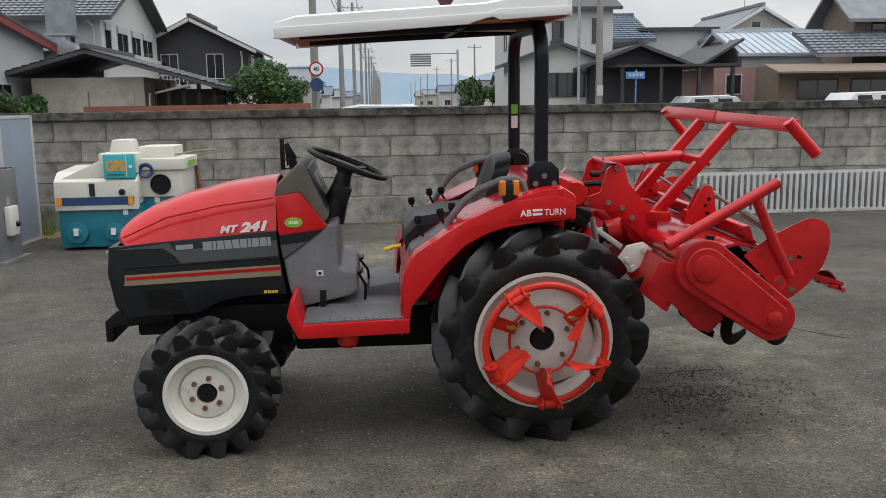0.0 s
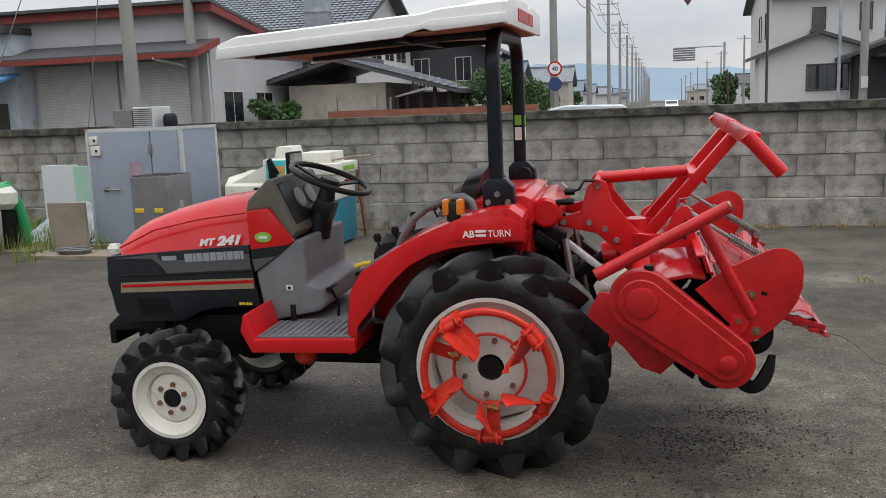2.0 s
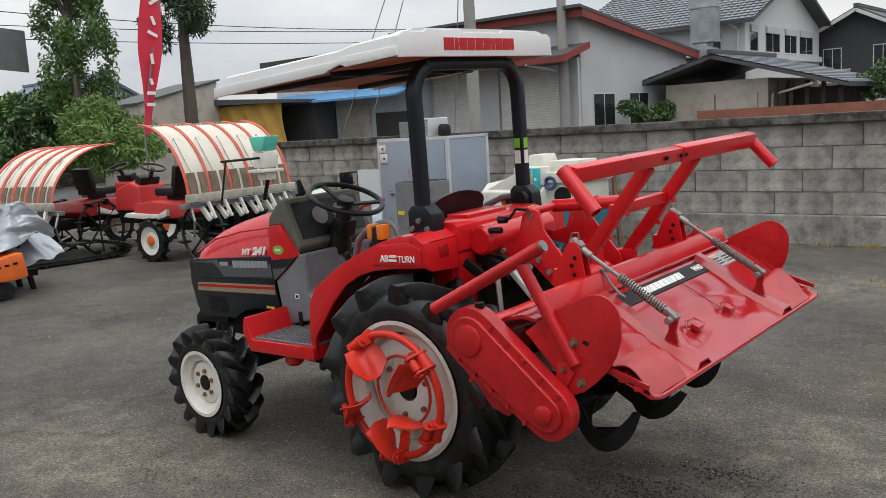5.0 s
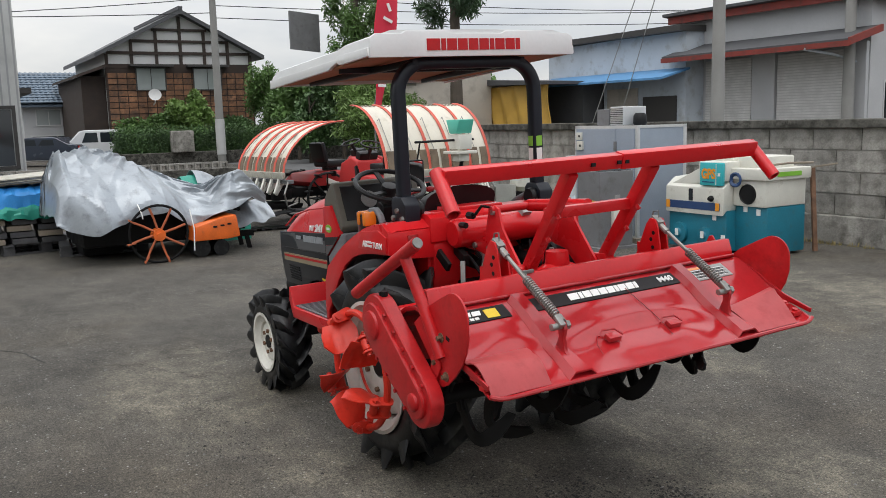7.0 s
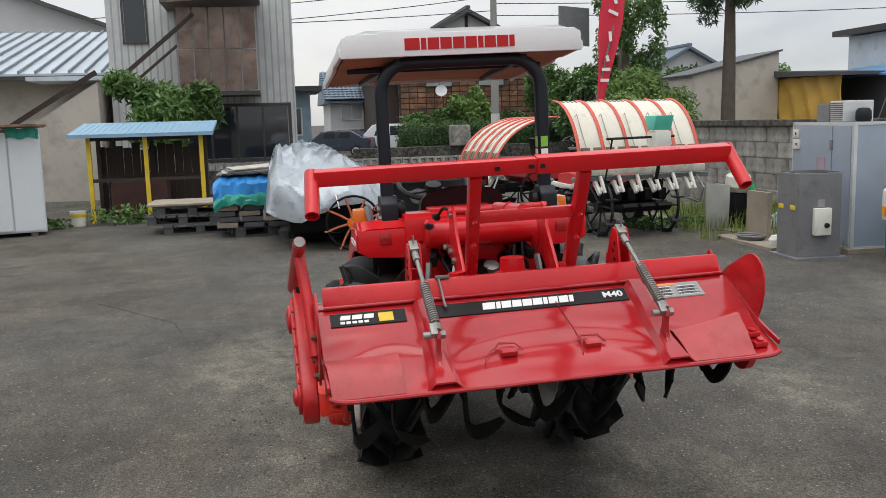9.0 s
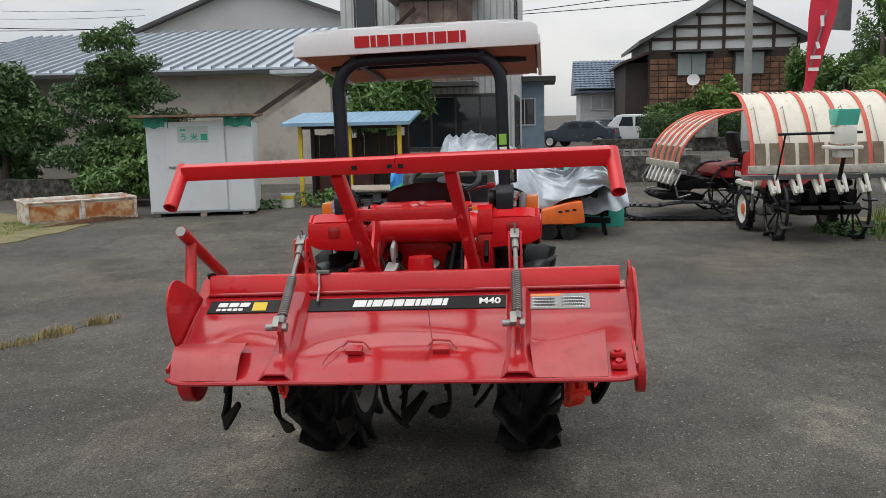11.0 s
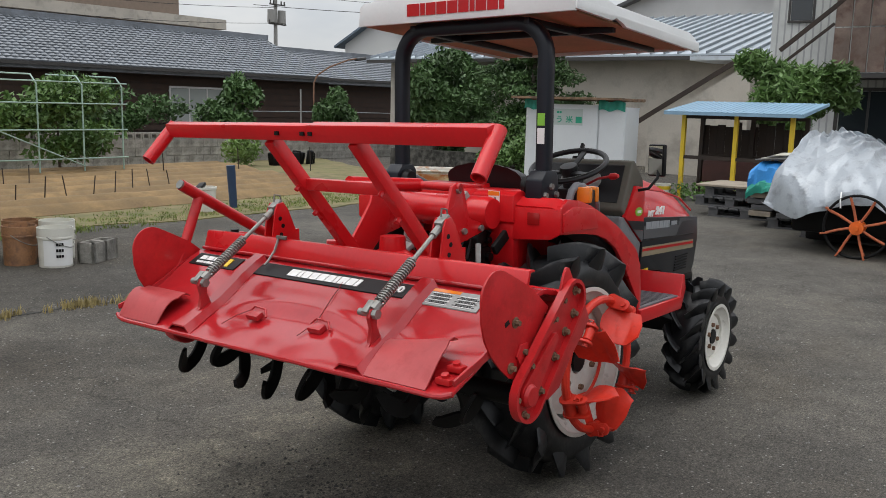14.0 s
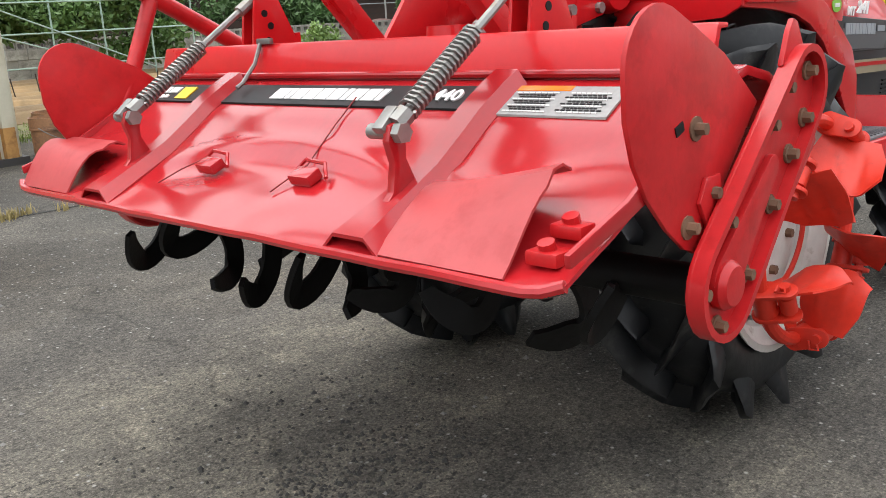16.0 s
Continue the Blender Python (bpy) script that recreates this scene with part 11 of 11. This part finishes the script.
for x0 in (0.06, 0.93):
    bm = B()
    span(bm, (x0, -0.012, 0.05), (x0 + 0.76, -0.002, 0.31))
    part("rusted_panel", bm, RUST_PANEL, tub, "rusty orange-brown side panel")
scrap = thing("scrap_bars", "rusty steel bars lying in front of the tub", "scrap")
for k in range(7):
    bm = B()
    beam(bm, (-8.9 - 0.1 * k, -7.4 + 0.08 * k, 0.02 + 0.012 * k), (-10.2 + 0.08 * k, -6.35 - 0.06 * k, 0.02 + 0.012 * k), 0.025, 0.02)
    part("bar", bm, RUSTY, scrap, smooth=0)


# pails at the shed corner
def pail(x, y, r, h, colour, label, tag):
    p = thing("pail", label, "pail", group="pails beside the shed")
    bm = B()
    lathe(bm, [(0, 0.0), (r * 0.94, 0.0), (r * 0.96, h * 0.72), (r * 1.02, h * 0.73), (r * 1.02, h * 0.77), (r, h * 0.78), (r * 1.01, h), (r * 0.96, h), (r * 0.92, 0.03), (0, 0.03)], (x, y, 0), (0, 0, 1), 24)
    body_p = part("body", bm, colour, p)
    if tag:
        bm = B()
        pts = [(x + r * 0.985 * math.cos(a), y + r * 0.985 * math.sin(a)) for a in [radians(20 + 110 * q / 10) for q in range(11)]]
        sheet(bm, [[(px, py, 0.05 * h) for px, py in pts], [(px, py, 0.70 * h) for px, py in pts]], 0.003)
        part("paper_label", bm, WHITE, body_p, "white paper label with dark print")
        for q in range(3):
            a = radians(55 + 18 * q)
            bars(3, 0.07, 0.025, facing((x + (r * 0.985 + 0.005) * math.cos(radians(75)), y + (r * 0.985 + 0.005) * math.sin(radians(75)), h * (0.30 + 0.15 * q)), (-math.sin(radians(75)), math.cos(radians(75)), 0), (0, 0, 1)), DECAL_BLACK, body_p, "print_line")
    bm = B()
    tube(bm, [(x + r * 1.03 * math.cos(a), y + r * 1.03 * math.sin(a), h * (0.80 - 0.30 * math.sin(a - 0.6))) for a in [0.6 + math.pi * q / 12 for q in range(13)]], 0.004, 5)
    part("handle", bm, STEEL, p)
    return p


BROWN_TIN = mat("brown_stained_tin", (0.30, 0.15, 0.07), rough=0.6, var=0.35, scale=6, dirt=(0.15, 0.08, 0.05), dirt_at=0.58)
pail(-1.00, -5.42, 0.155, 0.36, IVORY, "white paint pail with paper label", True)
pail(-0.82, -5.72, 0.15, 0.36, BROWN_TIN, "brown stained tin pail", False)
pail(-1.22, -5.78, 0.16, 0.37, IVORY, "white enamel pail behind the labelled one", False)
pail(-0.98, -6.02, 0.16, 0.37, BROWN_TIN, "rusty brown tin pail behind the others", False)
cbk = thing("concrete_block", "hollow grey concrete block beside the pails", "block", at=pose(-1.42, -5.42, 0, 0, 0, 25))
bm = B()
for lo, hi in (((-0.19, -0.09, 0), (0.19, -0.06, 0.19)), ((-0.19, 0.06, 0), (0.19, 0.09, 0.19)), ((-0.19, -0.09, 0), (-0.16, 0.09, 0.19)), ((0.16, -0.09, 0), (0.19, 0.09, 0.19)), ((-0.02, -0.09, 0), (0.02, 0.09, 0.19))):
    span(bm, lo, hi)
part("shell", bm, CONCRETE, cbk, smooth=0)

# field things
tank = thing("barrel", "white plastic bucket at the field edge", "bucket")
bm = B()
lathe(bm, [(0, 0.0), (0.145, 0.0), (0.165, 0.30), (0.175, 0.31), (0.175, 0.34), (0.16, 0.34), (0.14, 0.02), (0, 0.02)], (-4.48, -7.78, 0.01), (0, 0, 1), 24)
part("body", bm, RIM, tank)
bm = B()
box(bm, (-4.44, -7.80, 0.36), (0.16, 0.10, 0.05), pose(0, 0, 0, 10, 20, 30).to_3x3(), 0.015)
part("rag", bm, BLACK, tank)
bp_t = thing("blue_pipe", "upright navy plastic pipe at the field edge", "pipe")
bm = B()
cyl(bm, (-5.05, -7.85, 0), (-5.02, -7.87, 0.62), 0.055, 0.065, 14)
part("pipe", bm, BLUE_PIPE, bp_t)
rnd = random.Random(17)
for k in range(16):
    x, y = -1.9 - 0.43 * (k % 10) - 0.1 * rnd.random(), -9.4 - 1.9 * (k // 10) - 0.12 * (k % 10)
    bm = B()
    tube(bm, [(x, y, 0), (x + rnd.uniform(-0.05, 0.05), y + rnd.uniform(-0.04, 0.04), rnd.uniform(0.30, 0.42))], 0.009, 6)
    solo("stake", bm, DARK_WOOD, "thin dark stake in the tilled field", "stake", group="field stakes")
for x, y in ((-7.5, -13.0), (-9.0, -12.5), (-10.2, -12.4), (-10.8, -12.2)):
    bm = B()
    tube(bm, [(x, y, 0), (x + 0.03, y, 0.55)], 0.012, 6)
    solo("stake", bm, DARK_WOOD, "thin dark stake in the tilled field", "stake", group="field stakes")
stump = thing("stone_heap", "dark stone heap with a shrub by the low wall", "stones")
for k in range(9):
    bm = B()
    x = -11.2 - 0.16 * k
    box(bm, (x, -13.9 + 0.1 * math.sin(k * 2), 0.16), (0.16, 0.2, 0.34 + 0.06 * math.sin(k * 3)), pose(0, 0, 0, 8 * math.sin(k), 10 * math.cos(k), 20 * k).to_3x3(), 0.04)
    part("stone", bm, BLACK_IRON, stump)
sb2 = thing("shrub", "yellow-green shrub by the low wall", "shrub")
foliage("leaves", [(-10.5, -14.2, 0.4, 0.45, 0.4, 0.4)], 0.10, 1500, LEAF[2], sb2, 71)
# pipe trellis
tr = thing("trellis", "grey-green pipe trellis with climbing plants", "trellis")
for x in (-2.6, -3.5, -4.4, -5.3, -6.2, -7.05):
    bm = B()
    tube(bm, [(x, -13.7, 0), (x, -13.7, 1.75), (x, -13.9, 1.92), (x, -15.0, 1.95)], 0.016, 6)
    part("upright", bm, PIPE_GREEN, tr)
for z in (0.35, 0.9, 1.4, 1.8):
    bm = B()
    tube(bm, [(-2.4, -13.68, z), (-7.15, -13.68, z)], 0.014, 6)
    part("crosspipe", bm, PIPE_GREEN, tr)
for a_, b_ in (((-2.6, 1.7), (-6.2, 0.2)), ((-4.4, 0.6), (-2.5, 1.2))):
    bm = B()
    tube(bm, [(a_[0], -13.66, a_[1]), (b_[0], -13.66, b_[1])], 0.014, 6)
    part("brace", bm, PIPE_GREEN, tr)

# tall red banner
fl = thing("banner", "tall red advertising banner with pale marks", "banner")
bm = B()
tube(bm, [(-10.2, 4.50, 0), (-10.2, 4.52, 1.9), (-10.2, 4.95, 3.6), (-10.2, 5.25, 4.9)], 0.016, 6)
part("pole", bm, GREY_ENAMEL, fl)
bm = B()
rows = []
for i in range(15):
    f = i / 14
    z = 1.75 + 3.0 * f
    yc = 4.58 + 0.42 * f
    w = 0.06 + 0.135 * min(1, f * 2.2)
    rows.append([(-10.2 + 0.05 * math.sin(f * 9 + j), yc - w + 2 * w * j / 4, z) for j in range(5)])
sheet(bm, rows, 0.004)
cloth = part("cloth", bm, FLAG_RED, fl, "red banner cloth")
for f, w2, h2, tl in ((0.16, 0.15, 0.05, 0), (0.22, 0.15, 0.05, 0), (0.28, 0.05, 0.10, 15), (0.40, 0.05, 0.16, 5), (0.53, 0.18, 0.05, -25), (0.60, 0.05, 0.14, 20), (0.70, 0.18, 0.05, 30), (0.80, 0.05, 0.16, -30), (0.88, 0.18, 0.05, 10)):
    bars(1, w2, h2, facing((-10.135, 4.58 + 0.42 * f, 1.75 + 3.0 * f), (0, 1, 0), (0, 0, 1)) @ Matrix.Rotation(radians(tl), 4, "Z"), WHITE, cloth, "pale_mark", gap=0.0, thick=0.006)
bm = B()
prism(bm, [(9.2, 4.2), (10.3, 4.1), (10.3, 5.4), (9.2, 5.5)], -26.1, -26.0, "yz")
bb = solo("billboard", bm, GREY_ENAMEL, "grey back of a roadside billboard", "billboard", smooth=0)


# vehicles in the street
def car(label, m, paint, length=4.2, width=1.7, height=1.5, van=False):
    c = thing("car" if not van else "van", label, "car" if not van else "van", at=m)
    h = width / 2
    L = length
    if van:
        body_p = [(0, 0.30), (0, 0.95), (0.35, 1.10), (0.75, height - 0.05), (1.0, height), (L - 0.1, height), (L, height - 0.2), (L, 0.30)]
    else:
        body_p = [(0, 0.30), (0.02, 0.68), (0.25, 0.80), (1.05, 0.92), (1.65, height - 0.06), (2.0, height), (3.2, height - 0.02), (3.75, 1.0), (L - 0.05, 0.95), (L, 0.6), (L, 0.30)]
    bm = B()
    prism(bm, body_p, -h, h, bev=0.06, seg=3)
    b2 = part("body", bm, paint, c)
    zt, zb = height - 0.12, (1.02 if van else 0.95)
    spans = ((0.85, 1.55), (1.65, 2.5), (2.6, L - 0.25)) if van else ((1.65, 2.35), (2.45, 3.15))
    for a, b in spans:
        for s in (-1, 1):
            bm = B()
            prism(bm, [(a, zb), (b, zb), (b - 0.04, zt), (a + (0.0 if a > 1.6 and van else 0.18), zt)], s * (h - 0.03), s * (h + 0.006))
            part("window", bm, DARK_GLASS, b2, smooth=0)
    bm = B()
    box(bm, (L + 0.004 if van else 3.5, 0, (zt + zb) / 2), (0.03, width * 0.8, (zt - zb) * 0.9), None if van else pose(0, 0, 0, 0, -48, 0).to_3x3())
    part("rear_window", bm, DARK_GLASS, b2, smooth=0)
    bm = B()
    box(bm, ((0.57 if van else 1.32), 0, (zt + zb) / 2 + 0.02), (0.03, width * 0.82, 0.5), pose(0, 0, 0, 0, 38 if van else 52, 0).to_3x3())
    part("windscreen", bm, DARK_GLASS, b2, smooth=0)
    for x in (0.75, L - 0.75):
        for s in (-1, 1):
            bm = B()
            lathe(bm, [(0, 0.02), (0.17, 0.03), (0.20, 0.06), (0.29, 0.05), (0.31, 0.0), (0.29, -0.15), (0, -0.15)], (x, s * (h - 0.02), 0.31), (0, s, 0), 20)
            w = part("wheel", bm, RUBBER, c)
            bm = B()
            lathe(bm, [(0, 0.035), (0.17, 0.035), (0.19, 0.06), (0.2, 0.05)], (x, s * (h - 0.015), 0.31), (0, s, 0), 16)
            part("hubcap", bm, ALU, w)
    for s in (-1, 1):
        bm = B()
        box(bm, (L + 0.005, s * (h - 0.14), 0.8), (0.03, 0.16, 0.22), None, 0.01)
        part("tail_lamp", bm, AMBER_DARK, c)
    return c


CAR_WHITE = mat("white_car_paint", (0.66, 0.67, 0.68), rough=0.25, var=0.04, bump=0, coat=0.5)
CAR_SILVER = mat("silver_car_paint", (0.42, 0.44, 0.46), rough=0.28, metal=0.4, var=0.05, bump=0, coat=0.5)
CAR_DARK = mat("dark_blue_car_paint", (0.04, 0.05, 0.07), rough=0.25, var=0.05, bump=0, coat=0.5)
car("white boxy van parked across the street", pose(-40.2, 3.45, 0, 0, 0, 76), CAR_WHITE, 2.95, 1.40, 1.58, True)
car("dark blue saloon parked beside the van", pose(-41.5, 0.6, 0, 0, 0, 60), CAR_DARK, 4.2, 1.65, 1.32)
car("silver car parked behind the block wall", pose(13.2, 25.5, 0, 0, 0, 180), CAR_SILVER, 4.2, 1.7, 1.66)
car("white car parked behind the block wall", pose(18.6, 25.0, 0, 0, 0, 180), CAR_WHITE, 4.2, 1.7, 1.70)
car("silver car in the street behind the wall", pose(-3.0, 15.6, 0.0, 0, 0, 4), CAR_SILVER, 4.3, 1.7, 1.54)
car("white car coming along the far road", pose(4.5, 118, 0, 0, 0, 90), CAR_WHITE, 4.2, 1.7, 1.5)

# street signs
st = thing("road_sign", "round speed sign over a blue disc on a pole", "road sign")
bm = B()
cyl(bm, (-3.0, 34.4, 0), (-3.0, 34.4, 3.5), 0.04, seg=8)
part("pole", bm, GALV, st)
bm = B()
cyl(bm, (-3.0, 34.34, 3.06), (-3.0, 34.30, 3.06), 0.31, seg=24)
rd = part("disc", bm, LETTER_RED, st)
bm = B()
cyl(bm, (-3.0, 34.30, 3.06), (-3.0, 34.285, 3.06), 0.24, seg=24)
part("face", bm, WHITE, rd)
letters("40", 0.26, facing((-3.0, 34.28, 2.97), (1, 0, 0), (0, 0, 1)), NAVY, rd, "numerals", bold=0.006)
bm = B()
cyl(bm, (-3.0, 34.34, 2.40), (-3.0, 34.30, 2.40), 0.29, seg=24)
part("lower_disc", bm, NAVY, st)
bs2 = thing("street_sign", "blue street name board on two posts", "street sign")
bm = B()
span(bm, (9.95, 33.66, 2.42), (11.25, 33.72, 2.78), 0.02)
pl = part("board", bm, mat("bright_blue_sign", (0.02, 0.18, 0.55), rough=0.4, var=0.05, bump=0), bs2)
bars(4, 0.7, 0.12, facing((10.6, 33.65, 2.62), (1, 0, 0), (0, 0, 1)), WHITE, pl, gap=0.3)
for x in (10.4, 10.75):
    bm = B()
    cyl(bm, (x, 33.7, 0), (x, 33.7, 2.42), 0.04, seg=8)
    part("post", bm, pl.data.materials[0], bs2)
gs = thing("gantry_sign", "grey gantry sign over the far road", "road sign")
bm = B()
cyl(bm, (9.2, 96, 0), (9.2, 96, 7.4), 0.12, seg=10)
cyl(bm, (9.2, 96, 7.0), (4.2, 96, 7.0), 0.07, seg=8)
part("pole", bm, GALV, gs)
for k in range(6):
    bm = B()
    span(bm, (3.9, 95.9, 5.6 + 0.24 * k), (6.2, 96.0, 5.78 + 0.24 * k))
    part("slat", bm, GREY_ENAMEL, gs, smooth=0)
ts = thing("lamp_arm_sign", "inverted triangle sign on a curved arm", "road sign")
bm = B()
tube(bm, [(5.15, 31, 0), (5.15, 31, 5.3), (4.9, 31, 5.65), (4.4, 31, 5.75), (2.6, 31, 5.7)], 0.05, 8)
part("arm", bm, FRAME_DARK, ts)
bm = B()
prism(bm, [(1.7, 5.95), (2.9, 5.95), (2.3, 5.0)], 30.9, 30.95)
part("triangle", bm, mat("dull_maroon_sign", (0.10, 0.03, 0.035), rough=0.6, var=0.1), ts, smooth=0)

# ---- block walls last: each block is a piece of its own ----
wall = thing("wall_north", "weathered grey concrete block wall with dark cap", "wall", kind="structure")
bm = B()
span(bm, (-13.6, 7.206, 0), (13.0, 7.36, 1.40))
part("core", bm, MORTAR, wall, smooth=0)
bm = B()
span(bm, (-13.65, 7.12, 1.395), (13.05, 7.42, 1.50), 0.012)
part("cap", bm, CONCRETE_CAP, wall, "dark mossy concrete cap", smooth=0)
bm = B()
span(bm, (-13.6, 7.11, 0), (13.0, 7.40, 0.345), 0.012)
part("footing", bm, CONCRETE, wall, smooth=0)


def block_mesh(name, length, height, depth, seed):
    bm = B()
    box(bm, (0, 0, 0), (length, depth, height))
    soften(bm, 0.007, 1)
    for v in bm.verts:
        v.co += Vector((0.003 * noise.noise(v.co * 9 + Vector((seed, 0, 0))), 0.004 * noise.noise(v.co * 9 + Vector((0, seed, 0))), 0.003 * noise.noise(v.co * 9 + Vector((0, 0, seed)))))
    return finish(bm, name, CONCRETE, 30)


LENGTH, COURSE = 0.655, 0.262
meshes = [block_mesh("block", LENGTH - 0.009, COURSE - 0.013, 0.05, q) for q in range(4)]
rnd = random.Random(2)
for c in range(4):
    x = -13.6 + (0.33 if c % 2 else 0.0)
    while x < 12.7:
        b = new("block", meshes[rnd.randrange(4)])
        b.parent = wall
        b.location = (x + LENGTH / 2, 7.215 + rnd.uniform(-0.004, 0.003), 0.347 + COURSE * (c + 0.5))
        x += LENGTH

south = thing("wall_south", "low grey block wall with pierced top course behind the field", "wall", kind="structure")
a, b = Vector((-4.5, -16.2, 0)), Vector((-19.5, -14.9, 0))
d = (b - a).normalized()
bm = B()
beam(bm, a + Vector((0, 0, 0.29)), b + Vector((0, 0, 0.29)), 0.12, 0.58)
part("core", bm, MORTAR, south, smooth=0)
small = block_mesh("block", 0.39, 0.185, 0.05, 3)
n = Vector((-d.y, d.x, 0))
if n.y < 0:
    n = -n
turn = math.atan2(d.y, d.x)
for c in range(3):
    for k in range(37):
        if c > 2:
            break
        ob = new("block", small)
        ob.parent = south
        p = a + d * (0.2 + 0.40 * k + (0.2 if c % 2 else 0)) + n * 0.06
        ob.matrix_local = Matrix.Translation((p.x, p.y, 0.10 + 0.195 * c)) @ Matrix.Rotation(turn, 4, "Z")
for k in range(74):
    p = a + d * (0.1 + 0.2 * k)
    bm = B()
    ob_m = Matrix.Translation((p.x, p.y, 0)) @ Matrix.Rotation(turn, 4, "Z")
    for lo, hi in (((-0.095, -0.06, 0.58), (0.095, 0.07, 0.61)), ((-0.095, -0.06, 0.70), (0.095, 0.07, 0.74)), ((-0.095, -0.06, 0.61), (-0.055, 0.07, 0.70)), ((0.055, -0.06, 0.61), (0.095, 0.07, 0.70))):
        span(bm, lo, hi)
    if k == 0:
        pierced = finish(bm, "pierced_block", CONCRETE, 0)
    else:
        bm.free()
    ob = new("pierced_block", pierced)
    ob.parent = south
    ob.matrix_local = ob_m
west = thing("wall_west", "low dark block wall along the west side", "wall", kind="structure")
bm = B()
span(bm, (-14.2, -12.6, 0), (-14.0, -6.6, 0.45), 0.01)
span(bm, (-17.3, -4.4, 0), (-17.1, 4.2, 0.62), 0.01)
part("core", bm, CONCRETE_CAP, west, smooth=0)
bm = B()
for lo, hi in (((-0.06, -0.095, 0.0), (0.07, 0.095, 0.03)), ((-0.06, -0.095, 0.12), (0.07, 0.095, 0.16)), ((-0.06, -0.095, 0.03), (0.07, -0.055, 0.12)), ((-0.06, 0.055, 0.03), (0.07, 0.095, 0.12))):
    span(bm, lo, hi)
lattice = finish(bm, "pierced_block", CONCRETE, 0)
for k in range(42):
    ob = new("pierced_block", lattice)
    ob.parent = west
    ob.location = (-17.2, -4.3 + 0.2 * k, 0.62)
wst = thing("street_kerb", "mossy stone retaining wall along the west street", "retaining wall", kind="structure")
bm = B()
span(bm, (-34.6, 2.6, 0), (-34.2, 22, 0.55), 0.03)
part("core", bm, CONCRETE_CAP, wst, smooth=0)
bm = B()
span(bm, (-34.4, 6.85, 0.55), (-33.9, 7.75, 1.45), 0.05)
part("stone_post", bm, CONCRETE, wst, smooth=0)
